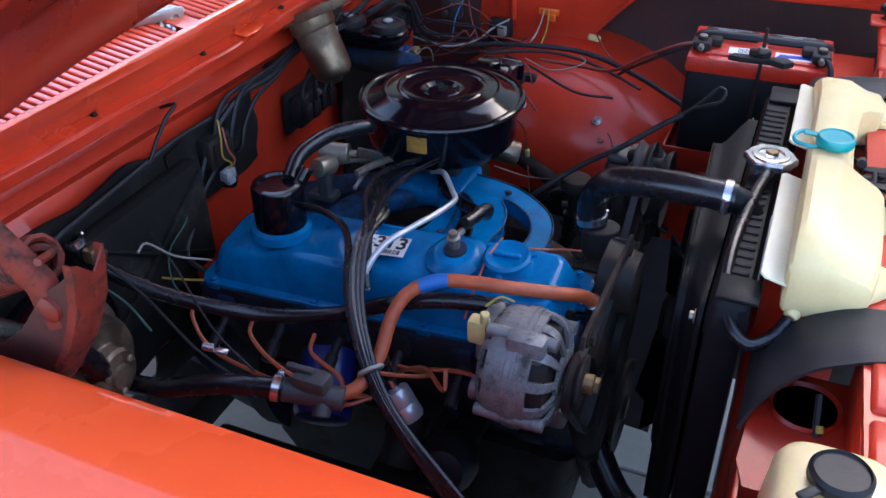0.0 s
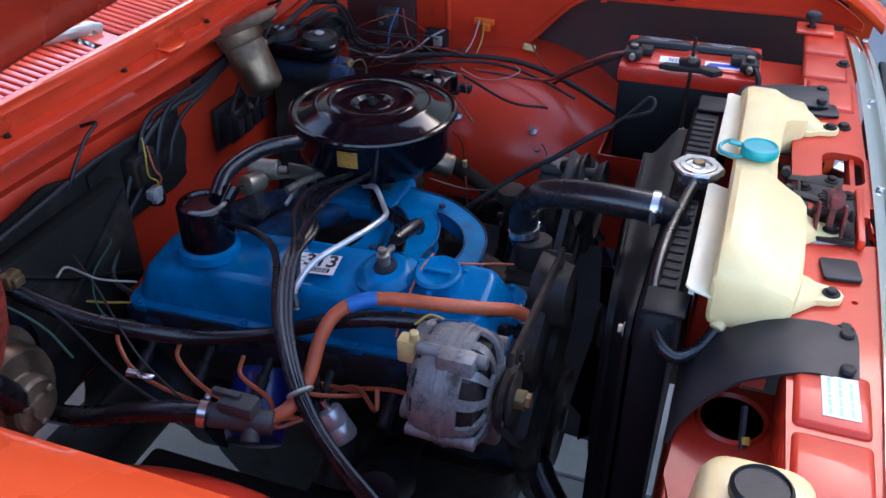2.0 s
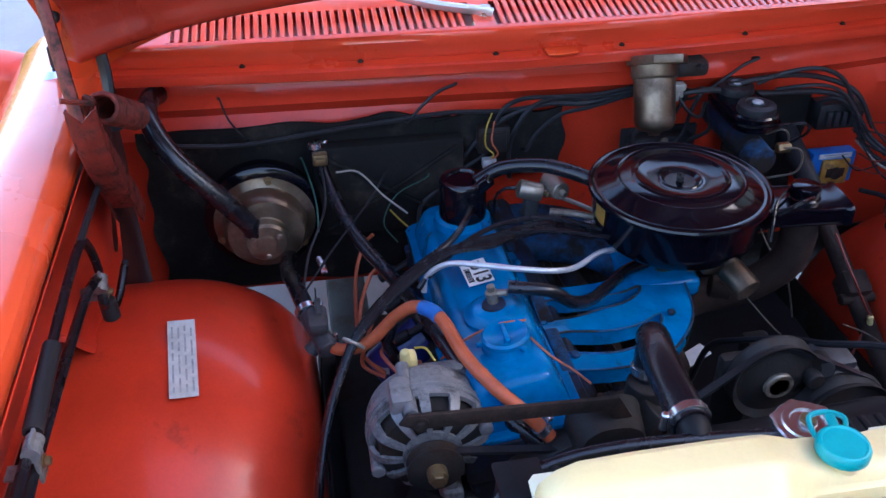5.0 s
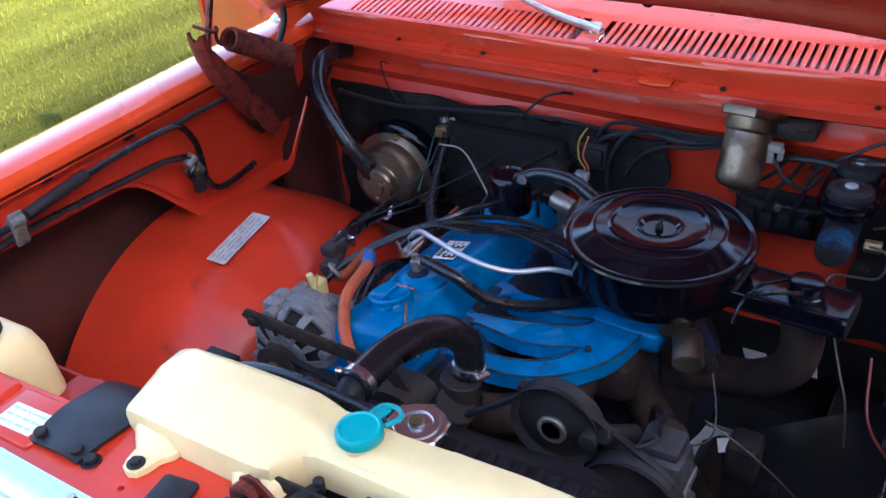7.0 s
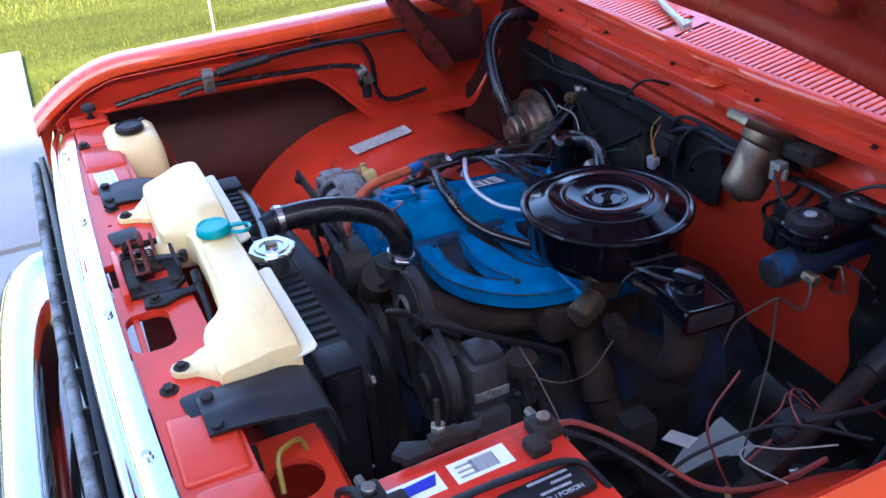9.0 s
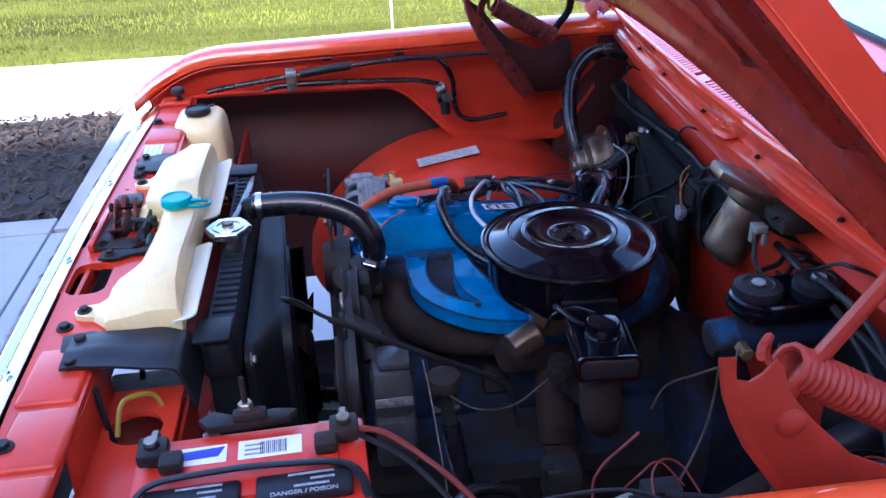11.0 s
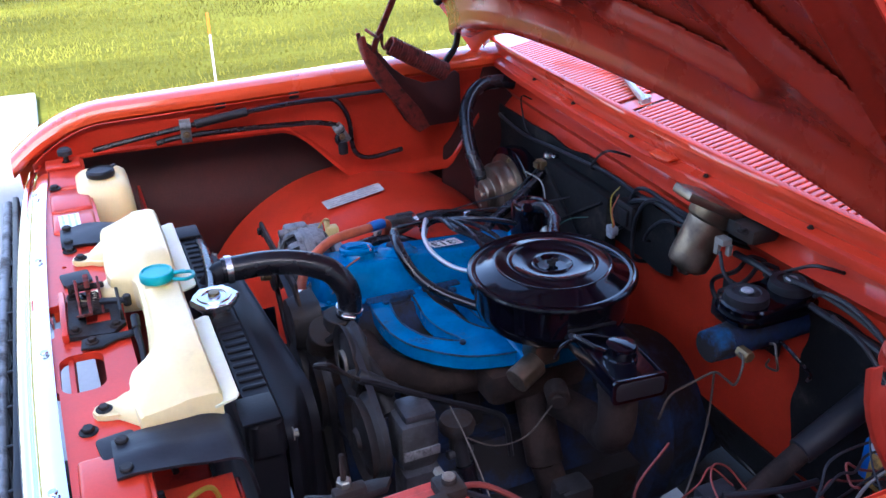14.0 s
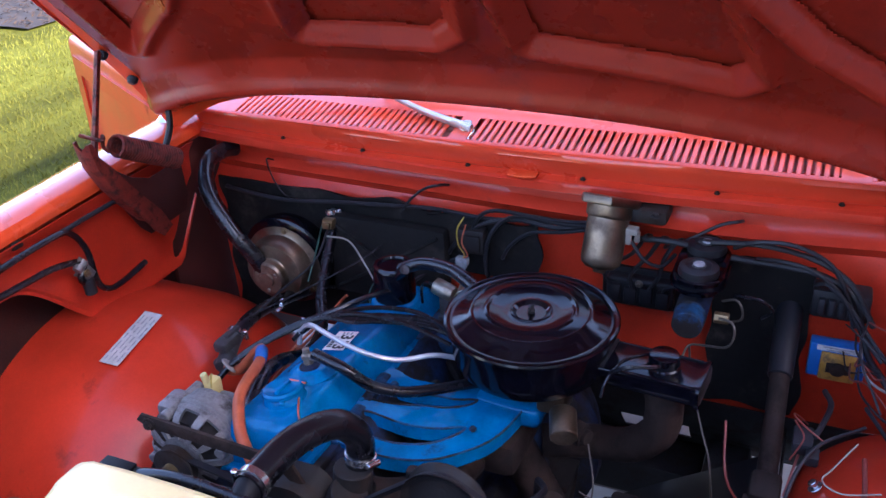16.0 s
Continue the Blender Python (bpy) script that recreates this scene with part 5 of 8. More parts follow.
part("cap_centre", lathe([(0.009, 0), (0.008, 0.003), (0.0, 0.004)], Matrix.Translation((0.055, 1.200, 1.076)), 18), "brass", rad)
shroud = thing("fan_shroud", (-0.02, 1.185, 0.60), "black moulded fan shroud round the fan", "shroud")


def shroud_x(y):
    return -0.014 - 0.055 * (y - 0.94)


def shroud_skirt(u, v):
    """From the radiator's rectangle back to a smaller one, with rounded corners."""
    outer = rrect(0.585, 0.445, 0.03, 6)
    inner = rrect(0.475, 0.420, 0.06, 6)
    n = len(outer)
    k = v * n
    i0, i1, t = int(k) % n, (int(k) + 1) % n, k - int(k)
    yo, zo = (outer[i0][a] + (outer[i1][a] - outer[i0][a]) * t for a in (0, 1))
    yi, zi = (inner[i0][a] + (inner[i1][a] - inner[i0][a]) * t for a in (0, 1))
    q = smoothstep(0.15, 0.85, u)
    y, z = 1.185 + yo + (1.172 + yi - 1.185 - yo) * q, 0.782 + zo + (0.785 + zi - 0.782 - zo) * q
    return (0.020 + (shroud_x(y) - 0.020) * u, y, z)


part("skirt", sheet(shroud_skirt, 10, 56, 0.003), "core", shroud, "", 24)
back = plate_with_holes([(1.172 + y, 0.785 + z) for y, z in rrect(0.475, 0.420, 0.06, 6)], [circle(0.192, 48, 1.150, 0.785)], 0.0, 0.004, Matrix(((0, 0, 1, 0), (1, 0, 0, 0), (0, 1, 0, 0), (0, 0, 0, 1))))
for vert in back.verts:
    vert.co.x += shroud_x(vert.co.y) - 0.002
part("back_plate", back, "core", shroud)
part("fan_opening_lip", tube([(shroud_x(1.150 + 0.192 * math.cos(math.pi * k / 32)) - 0.002, 1.150 + 0.192 * math.cos(math.pi * k / 32), 0.785 + 0.192 * math.sin(math.pi * k / 32)) for k in range(65)], 0.005, 8, soft=False), "core", shroud)
part("cross_fold", tube([(shroud_x(1.38) + 0.012, 1.385, 0.972), (shroud_x(1.37) - 0.003, 1.372, 0.90), (shroud_x(1.38) - 0.003, 1.385, 0.66)], 0.006, 6), "core", shroud)
for y, z in ((0.90, 0.99), (1.47, 0.99), (0.90, 0.60), (1.47, 0.60)):
    part("mounting_bolt", hexbolt((0.012, y, z), (-1, 0, 0), 0.006), "zinc", shroud, "small zinc bolt")

# ---- tanks ----
tank = thing("coolant_tank", (0.14, 1.17, 0.94), "aged cream plastic coolant tank with a teal cap", "coolant tank")


def tank_body():
    """Two swollen lobes joined by a waist: flat top, sloping shoulder and upright front, with eased corners."""
    rings = []
    # y, front, end of the flat top, top, front shoulder, bottom, rear
    for y, xf, xt, zt, zs, zb, xr in ((0.893, 0.172, 0.132, 1.068, 1.058, 1.044, 0.114), (0.895, 0.186, 0.135, 1.091, 1.074, 1.032, 0.106), (0.899, 0.192, 0.136, 1.099, 1.079, 1.026, 0.102), (0.915, 0.196, 0.138, 1.113, 1.086, 1.024, 0.101), (0.935, 0.198, 0.140, 1.121, 1.089, 1.023, 0.101),
                                      (0.985, 0.200, 0.142, 1.124, 1.090, 1.023, 0.101), (1.060, 0.201, 0.143, 1.125, 1.090, 1.024, 0.101), (1.100, 0.200, 0.143, 1.124, 1.090, 1.026, 0.101), (1.114, 0.196, 0.144, 1.123, 1.089, 1.028, 0.101), (1.124, 0.182, 0.144, 1.120, 1.091, 1.032, 0.101), (1.134, 0.167, 0.143, 1.116, 1.092, 1.037, 0.101),
                                      (1.148, 0.161, 0.142, 1.110, 1.091, 1.040, 0.101), (1.220, 0.160, 0.141, 1.106, 1.089, 1.040, 0.101), (1.300, 0.163, 0.142, 1.111, 1.091, 1.036, 0.101), (1.350, 0.167, 0.143, 1.113, 1.091, 1.032, 0.101), (1.366, 0.178, 0.144, 1.113, 1.088, 1.028, 0.101), (1.378, 0.194, 0.145, 1.112, 1.083, 1.026, 0.101),
                                      (1.390, 0.199, 0.145, 1.111, 1.080, 1.023, 0.100), (1.426, 0.200, 0.145, 1.108, 1.078, 1.022, 0.099), (1.447, 0.199, 0.142, 1.098, 1.075, 1.022, 0.097), (1.463, 0.197, 0.140, 1.089, 1.073, 1.022, 0.095), (1.469, 0.195, 0.139, 1.083, 1.070, 1.022, 0.095), (1.472, 0.186, 0.136, 1.074, 1.062, 1.030, 0.099)):
        h = (zt - zb) / 0.09
        key = [(xr, zb + 0.010 * h), (xr - 0.001, zt - 0.012 * h), (xr + 0.003, zt - 0.003 * h), (xr + 0.010, zt), (xt - 0.006, zt), (xt, zt - 0.001 * h), (xt + 0.005, zt - 0.004 * h), ((xt + xf) / 2 + 0.002, (zt + zs) / 2 - 0.001 * h),
               (xf - 0.006, zs + 0.005 * h), (xf - 0.0015, zs), (xf, zs - 0.007 * h), (xf - 0.002, zb + 0.010 * h), (xf - 0.006, zb + 0.003 * h), (xf - 0.014, zb), (xr + 0.012, zb), (xr + 0.003, zb + 0.003 * h)]
        rings.append([(x, y, z) for x, z in key])
    return loft(rings)


part("body", tank_body(), "tank", tank, "", 24)
for y0, y1 in ((0.896, 1.155), (1.252, 1.474)):
    part("seam_flange", moved(prism([(-0.015, -(y1 - y0) / 2 + 0.006), (-0.009, -(y1 - y0) / 2), (0.018, -(y1 - y0) / 2), (0.018, (y1 - y0) / 2), (-0.009, (y1 - y0) / 2), (-0.015, (y1 - y0) / 2 - 0.006)], -0.002, 0.002, None, 0.0012), Matrix.Translation((0.088, (y0 + y1) / 2, 1.068)) @ Matrix.Rotation(radians(14), 4, "Y")), "tank_edge", tank, "thin translucent moulded flange")
for y, xr, lean in ((0.956, 0.198, -0.012), (1.100, 0.196, -0.012), (1.415, 0.194, 0.012)):
    ear = part("mounting_ear", plate_with_holes([(xr - 0.02, y - 0.042 + lean), (0.206, y - 0.028), (0.218, y - 0.018), (0.234, y - 0.015), (0.244, y - 0.010), (0.248, y), (0.244, y + 0.010), (0.234, y + 0.015), (0.218, y + 0.018), (0.206, y + 0.028), (xr - 0.02, y + 0.042 + lean)], [circle(0.006, 12, 0.234, y)], 1.053, 1.061), "tank", tank)
    part("gusset", loft([[(x, y + lean * k - w, 1.054), (x, y + lean * k - w * 0.85, z - 0.006), (x, y + lean * k - w * 0.5, z), (x, y + lean * k + w * 0.5, z), (x, y + lean * k + w * 0.85, z - 0.006), (x, y + lean * k + w, 1.054)] for x, w, z, k in ((0.182, 0.040, 1.080, 0.8), (0.194, 0.037, 1.078, 0.8), (0.203, 0.030, 1.073, 0.6), (0.212, 0.023, 1.068, 0.3), (0.223, 0.015, 1.0625, 0.0))]), "tank", ear, "", 60)
    part("ear_bolt", hexbolt((0.234, y, 1.061), (0, 0, 1), 0.0065, 0.005), "grime", ear)
part("filler_neck", rod((0.131, 1.184, 1.098), (0.131, 1.184, 1.114), 0.020, seg=28), "tank", tank)
tc = part("teal_cap", lathe([(0.0235, 0), (0.025, 0.002), (0.025, 0.010), (0.023, 0.0135), (0.021, 0.014), (0.0195, 0.012), (0.0, 0.012)], Matrix.Translation((0.131, 1.184, 1.111)), 36), "teal", tank, "teal plastic snap cap")
part("cap_tab", box(None, (0.022, 0.010, 0.004), 0.002, m=Matrix.Translation((0.101, 1.190, 1.119)) @ Matrix.Rotation(radians(-12), 4, "Z")), "teal", tc)
part("cap_strap", tube([(0.110, 1.200, 1.114), (0.092, 1.208, 1.114), (0.080, 1.196, 1.112), (0.082, 1.178, 1.110), (0.104, 1.172, 1.109), (0.112, 1.176, 1.110)], 0.0028, 8), "teal", tc)
part("outlet", rod((0.122, 0.906, 1.034), (0.116, 0.893, 1.024), 0.009), "tank", tank)

wash = thing("washer_tank", (0.17, 0.60, 0.80), "cream plastic washer tank with a black cap", "washer tank")
wr = []
for z, w, d, r in ((0.80, 0.10, 0.15, 0.02), (0.98, 0.112, 0.165, 0.022), (1.040, 0.106, 0.150, 0.024), (1.060, 0.098, 0.130, 0.026), (1.069, 0.084, 0.112, 0.026), (1.071, 0.060, 0.09, 0.026)):
    wr.append([(0.172 + x, 0.594 + y, z) for x, y in rrect(w, d, r)])
part("body", loft(wr), "tank", wash, "", 60)
part("neck", rod((0.172, 0.606, 1.064), (0.172, 0.606, 1.078), 0.022, seg=28), "tank", wash)
wc = part("washer_cap", lathe([(0.026, 0), (0.0275, 0.002), (0.0275, 0.010), (0.024, 0.014), (0.023, 0.011), (0.0, 0.011)], Matrix.Translation((0.172, 0.606, 1.074)), 36), "plastic", wash, "black plastic snap cap")
part("cap_tab", box(None, (0.026, 0.010, 0.004), 0.002, m=Matrix.Translation((0.149, 0.578, 1.080)) @ Matrix.Rotation(radians(48), 4, "Z")), "plastic", wc)

# ---- battery ----
BT = Matrix.Translation((-0.010, 1.752, 0.0)) @ Matrix.Rotation(radians(2), 4, "Z")
bat = thing("battery", (-0.010, 1.752, 0.80), "black battery with a red top and printed labels", "battery")
part("case", moved(box((0, 0, 0.895), (0.255, 0.170, 0.19), 0.008), BT), "core", bat, "black plastic case")
part("top", moved(merge(box((0, 0, 1.003), (0.262, 0.176, 0.032), 0.005), box((0, -0.02, 1.020), (0.20, 0.10, 0.008), 0.003)), BT), "red_plastic", bat, "red plastic top")
for sx in (-1, 1):
    vent = part("vent_cap", moved(box((sx * 0.060, 0.030, 1.026), (0.104, 0.040, 0.012), 0.004), BT), "plastic", bat, "black vent cap strip")
    part("lettering", words("DANGER / POISON", 0.0085, BT @ Matrix.Translation((sx * 0.060, 0.0445, 1.0325)) @ Matrix.Rotation(math.pi, 4, "Z"), 0.0002), "ink_grey", vent, "pale warning words")
    for k in range(1, 4):
        part("print_bar", moved(box((sx * 0.060 - 0.02 + 0.012 * (k % 2), 0.044 - k * 0.009, 1.0325), (0.05 - 0.012 * (k % 3), 0.0035, 0.0004), 0), BT), "ink_grey", vent)
hd = part("carry_handle", moved(tube([(-0.13, 0.052, 1.012), (-0.11, 0.012, 1.032), (-0.04, 0.002, 1.037), (0.04, 0.0, 1.037), (0.11, 0.010, 1.034), (0.13, 0.055, 1.012)], 0.009, 8, flat=0.4), BT), "plastic", bat, "black rope-like carrying handle")
part("brand_panel", moved(box((0.062, -0.045, 1.0245), (0.070, 0.030, 0.0008), 0), BT), "white", bat, "white label with a blue logo shape")
part("logo_shape", moved(prism([(-0.033, -0.010), (0.028, -0.006), (0.034, 0.008), (-0.026, 0.006)], 1.0251, 1.0255, Matrix.Translation((0.062, -0.046, 0))), BT), "ink_blue", bat)
lbl = part("info_label", moved(box((-0.022, -0.045, 1.0245), (0.072, 0.032, 0.0008), 0), BT), "white", bat, "white printed label with a barcode")
for k in range(14):
    part("barcode_bar", moved(box((-0.040 + k * 0.0022, -0.045, 1.0251), (0.0009 + 0.0006 * (k % 3 == 0), 0.022, 0.0003), 0), BT), "ink", lbl)
for k in range(3):
    part("print_bar", moved(box((-0.004, -0.036 - k * 0.008, 1.0251), (0.022, 0.003, 0.0003), 0), BT), "ink_grey", lbl)
for sx, nm in ((-1, "positive"), (1, "negative")):
    post = part("terminal", moved(merge(rod((sx * 0.108, -0.052, 1.012), (sx * 0.108, -0.052, 1.048), 0.010, 0.009), box((sx * 0.108, -0.052, 1.033), (0.034, 0.036, 0.018), 0.005), box((sx * 0.108 - sx * 0.022, -0.030, 1.033), (0.026, 0.026, 0.016), 0.004)), BT), "grime", bat, "corroded cable clamp")
    part("clamp_bolt", moved(merge(rod((sx * 0.108, -0.085, 1.034), (sx * 0.108, -0.068, 1.034), 0.006, seg=6), rod((sx * 0.108, -0.052, 1.048), (sx * 0.108, -0.052, 1.051), 0.008)), BT), "zinc", post)
hb = thing("battery_hold_down", (-0.01, 1.66, 0.80), "black hold-down bracket with a long threaded rod", "bracket")
part("bracket", moved(merge(prism([(-0.055, -0.098), (-0.045, -0.084), (0.05, -0.080), (0.062, -0.098), (0.045, -0.112), (0.02, -0.100), (-0.03, -0.104)], 1.024, 1.036, None, 0.003), box((0.0, -0.088, 1.042), (0.04, 0.016, 0.012), 0.004)), BT), "grime", hb)
part("threaded_rod", moved(rod((0.004, -0.094, 0.80), (0.004, -0.094, 1.092), 0.0035, seg=8), BT), "rust", hb)
part("nut", moved(rod((0.004, -0.094, 1.044), (0.004, -0.094, 1.056), 0.009, seg=6), BT), "zinc", hb)
single("battery_tray", merge(box((-0.01, 1.75, 0.790), (0.29, 0.21, 0.012), 0.004), box((-0.01, 1.645, 0.81), (0.29, 0.006, 0.045), 0.002), box((-0.155, 1.75, 0.81), (0.006, 0.21, 0.045), 0.002), box((-0.01, 1.78, 0.64), (0.05, 0.05, 0.29), 0.004), box((-0.12, 1.655, 0.74), (0.05, 0.012, 0.11), 0.004)), "bay_dull_shaded", "dull red steel battery tray bracket", "tray")

# ---- hoses ----
def hose(name, pts, r, mat, label, category="hose", clamps=(), seg=12, group="", flat=1.0, step=6):
    P = smooth_path(pts, step)
    mid = tuple(P[len(P) // 2])
    if not clamps:
        return single(name, tube(pts, r, seg, step, flat=flat), mat, label, category, group)
    h = thing(name, mid, label, category, group)
    part("hose_body", tube(pts, r, seg, step, flat=flat), mat, h)
    for k in clamps:
        i = min(int(k * (len(P) - 1)), len(P) - 2)
        part("hose_clamp", clamp(P[i], P[i + 1] - P[i], r + 0.0006), "steel", h, "bright worm-drive hose clamp")
    return h


hose("upper_radiator_hose", [(0.024, 1.090, 1.055), (-0.044, 1.092, 1.055), (-0.100, 1.100, 1.048), (-0.148, 1.114, 1.030), (-0.172, 1.128, 1.000), (-0.178, 1.130, 0.970), (-0.172, 1.128, 0.935)], 0.0215, "hose", "thick glossy black upper radiator hose", clamps=(0.03, 0.93), seg=18)
single("thermostat_housing", merge(rod((-0.160, 1.125, 0.945), (-0.155, 1.120, 0.89), 0.029), box((-0.15, 1.105, 0.895), (0.075, 0.08, 0.02), 0.006), hexbolt((-0.125, 1.13, 0.905), (0, 0, 1)), hexbolt((-0.18, 1.085, 0.905), (0, 0, 1))), "grime", "dirty cast thermostat housing under the hose", "housing")
hose("lower_radiator_hose", [(0.030, 0.930, 0.560), (-0.050, 0.970, 0.545), (-0.130, 1.050, 0.600)], 0.024, "hose", "black lower radiator hose")
hose("heater_hose", [(-0.415, 0.712, 0.861), (-0.378, 0.738, 0.874), (-0.366, 0.778, 0.895), (-0.362, 0.818, 0.940), (-0.345, 0.848, 0.966), (-0.301, 0.874, 0.975), (-0.221, 0.892, 0.973), (-0.168, 0.924, 0.957), (-0.140, 0.955, 0.938), (-0.125, 0.985, 0.905)], 0.0095, "orange_hose", "orange-red heater hose with clamps and blue tape", clamps=(0.02, 0.97))
single("blue_tape_wrap", tube([(-0.338, 0.853, 0.9690), (-0.322, 0.864, 0.9735), (-0.305, 0.872, 0.9748)], 0.0108, 14), "blue_tape", "blue tape wrapped round the orange hose", "tape")
hose("heater_hose", [(-0.800, 0.728, 1.007), (-0.785, 0.735, 0.970), (-0.710, 0.758, 0.925), (-0.628, 0.789, 0.896), (-0.561, 0.828, 0.872), (-0.464, 0.856, 0.884), (-0.368, 0.861, 0.929), (-0.287, 0.877, 0.942), (-0.202, 0.909, 0.927), (-0.141, 0.964, 0.892), (-0.117, 1.012, 0.860)], 0.0115, "hose", "black heater hose beside the valve cover", clamps=(0.02, 0.985))
valve_h = thing("heater_valve", (-0.44, 0.685, 0.86), "grey metal heater valve between two hoses", "valve")
part("valve_body", moved(merge(rod((-0.455, 0.682, 0.872), (-0.38, 0.707, 0.858), 0.016), box((-0.418, 0.695, 0.888), (0.05, 0.030, 0.022), 0.006), rod((-0.405, 0.697, 0.862), (-0.40, 0.679, 0.844), 0.012), box((-0.435, 0.697, 0.900), (0.040, 0.010, 0.010), 0.003)), Matrix.Translation((-0.006, 0.010, 0.010))), "alu_dark", valve_h)
part("hose_clamp", clamp((-0.468, 0.689, 0.884), (1, 0.3, -0.2), 0.0165), "steel", valve_h, "bright worm-drive hose clamp")
hose("heater_hose", [(-0.84, 0.70, 0.80), (-0.76, 0.675, 0.82), (-0.65, 0.66, 0.845), (-0.54, 0.676, 0.876), (-0.455, 0.693, 0.883)], 0.014, "hose", "black heater hose into the firewall")
hose("blower_vent_hose", [(-0.840, 0.470, 1.102), (-0.806, 0.461, 1.108), (-0.745, 0.463, 1.102), (-0.695, 0.495, 1.058), (-0.674, 0.560, 0.985), (-0.680, 0.602, 0.925), (-0.684, 0.610, 0.900)], 0.0175, "hose", "bent black rubber blower motor vent hose", clamps=())
hose("breather_hose", [(-0.612, 0.985, 1.004), (-0.617, 1.030, 1.023), (-0.602, 1.090, 1.030), (-0.580, 1.130, 1.028), (-0.560, 1.165, 1.020)], 0.0125, "hose", "black breather hose to the air cleaner")
hose("pcv_hose", [(-0.320, 0.972, 1.002), (-0.310, 1.030, 0.995), (-0.326, 1.070, 0.958), (-0.356, 1.110, 0.935), (-0.400, 1.150, 0.920), (-0.450, 1.200, 0.910), (-0.470, 1.250, 0.910)], 0.0095, "hose", "black crankcase ventilation hose")
hose("overflow_hose", [(0.060, 1.195, 1.060), (0.046, 1.108, 1.056), (0.036, 0.992, 1.050), (0.038, 0.915, 1.034), (0.055, 0.870, 1.010), (0.078, 0.856, 1.000), (0.100, 0.872, 1.005), (0.115, 0.892, 1.022)], 0.008, "hose", "thin black overflow hose to the coolant tank")
hose("fuel_line", [(-0.425, 0.868, 0.930), (-0.428, 0.874, 0.957), (-0.414, 0.905, 0.985), (-0.390, 0.955, 0.992), (-0.372, 1.000, 0.993), (-0.368, 1.050, 0.986), (-0.388, 1.092, 0.973), (-0.419, 1.137, 0.972), (-0.440, 1.165, 0.960), (-0.465, 1.188, 0.943)], 0.0045, "silver_pipe", "bent silver fuel line over the valve cover", "pipe", seg=10)
ff = thing("fuel_filter", (-0.345, 0.83, 0.79), "small bright metal inline fuel filter", "filter")
part("can", lathe([(0.006, 0), (0.018, 0.003), (0.020, 0.008), (0.020, 0.026), (0.0185, 0.028), (0.020, 0.030), (0.020, 0.048), (0.017, 0.053), (0.006, 0.055)], axis_matrix((-0.366, 0.818, 0.808), (-0.338, 0.812, 0.770)), 24), "silver_pipe", ff)
part("stub", rod((-0.376, 0.822, 0.826), (-0.362, 0.819, 0.804), 0.007), "steel", ff)
hose("filter_hose", [(-0.38, 0.815, 0.915), (-0.372, 0.804, 0.885), (-0.378, 0.815, 0.850), (-0.374, 0.822, 0.824)], 0.0095, "hose", "short black fuel hose above the filter")


# ---- wires ----
def wire(name, pts, r, mat, label, group="", seg=6, step=5):
    pts = [Vector(p) for p in pts]
    if group in ("firewall looms", "firewall wires"):
        for q in pts:
            if q.x < -0.74 and not (0.72 < q.y < 1.0 and q.z < 1.0):
                q.x = -0.806 + 0.30 * (q.x + 0.806) + 0.05 * bow(q.y)
        for end, at in ((pts[0], 0), (pts[-1], len(pts) + 1)):
            if end.x < -0.76:
                pts.insert(at, Vector((-0.838, end.y + (0.006 if at else -0.006), end.z - 0.014)))
    return single(name, tube(pts, r, seg, step), mat, label, "wire" if "loom" not in name else "wiring loom", group)


# bundle of black cables draped over the valve cover down past the alternator
for k, (off, r) in enumerate(((-0.010, 0.0055), (0.0, 0.006), (0.010, 0.005), (0.018, 0.0045))):
    start = [(-0.640, 0.988, 0.935), (-0.604, 0.979, 0.964), (-0.531, 0.952, 0.982), (-0.478, 0.915, 0.978)] if k == 0 else [(-0.50 + off, 1.20, 0.95), (-0.520 + off, 1.10, 0.966), (-0.490 + off, 1.02, 0.981), (-0.462 + off, 0.975, 0.988), (-0.458 + off * 0.9, 0.910, 0.974 + 0.003 * k)]
    wire("plug_cable", start + [(-0.429 + off * 0.8, 0.832, 0.945), (-0.380 + off * 0.6, 0.766, 0.907), (-0.338 + off * 0.5, 0.733, 0.869), (-0.297 + off * 0.6, 0.712, 0.840), (-0.256 + off * 0.8, 0.697, 0.810), (-0.215 + off, 0.685, 0.770), (-0.190 + off, 0.675, 0.70)], r, "hose", "black ignition cable draped across the engine", "black cable bundle", 8)
single("cable_tie", lathe([(0.017, 0), (0.0185, 0.001), (0.0185, 0.004), (0.017, 0.005)], axis_matrix((-0.366, 0.755, 0.897), (-0.360, 0.750, 0.891)), 18), "white_wire", "pale cable tie round the cable bundle", "cable tie")
wire("vacuum_line", [(-0.47, 1.16, 0.98), (-0.50, 1.08, 0.992), (-0.49, 1.00, 0.995), (-0.46, 0.94, 0.99), (-0.44, 0.89, 0.97), (-0.42, 0.86, 0.94)], 0.0045, "hose", "thin black vacuum line over the valve cover", "vacuum lines")
wire("vacuum_line", [(-0.44, 1.16, 0.985), (-0.455, 1.07, 0.998), (-0.458, 0.99, 0.998), (-0.445, 0.925, 0.988), (-0.425, 0.875, 0.955)], 0.004, "hose", "thin black vacuum line over the valve cover", "vacuum lines")
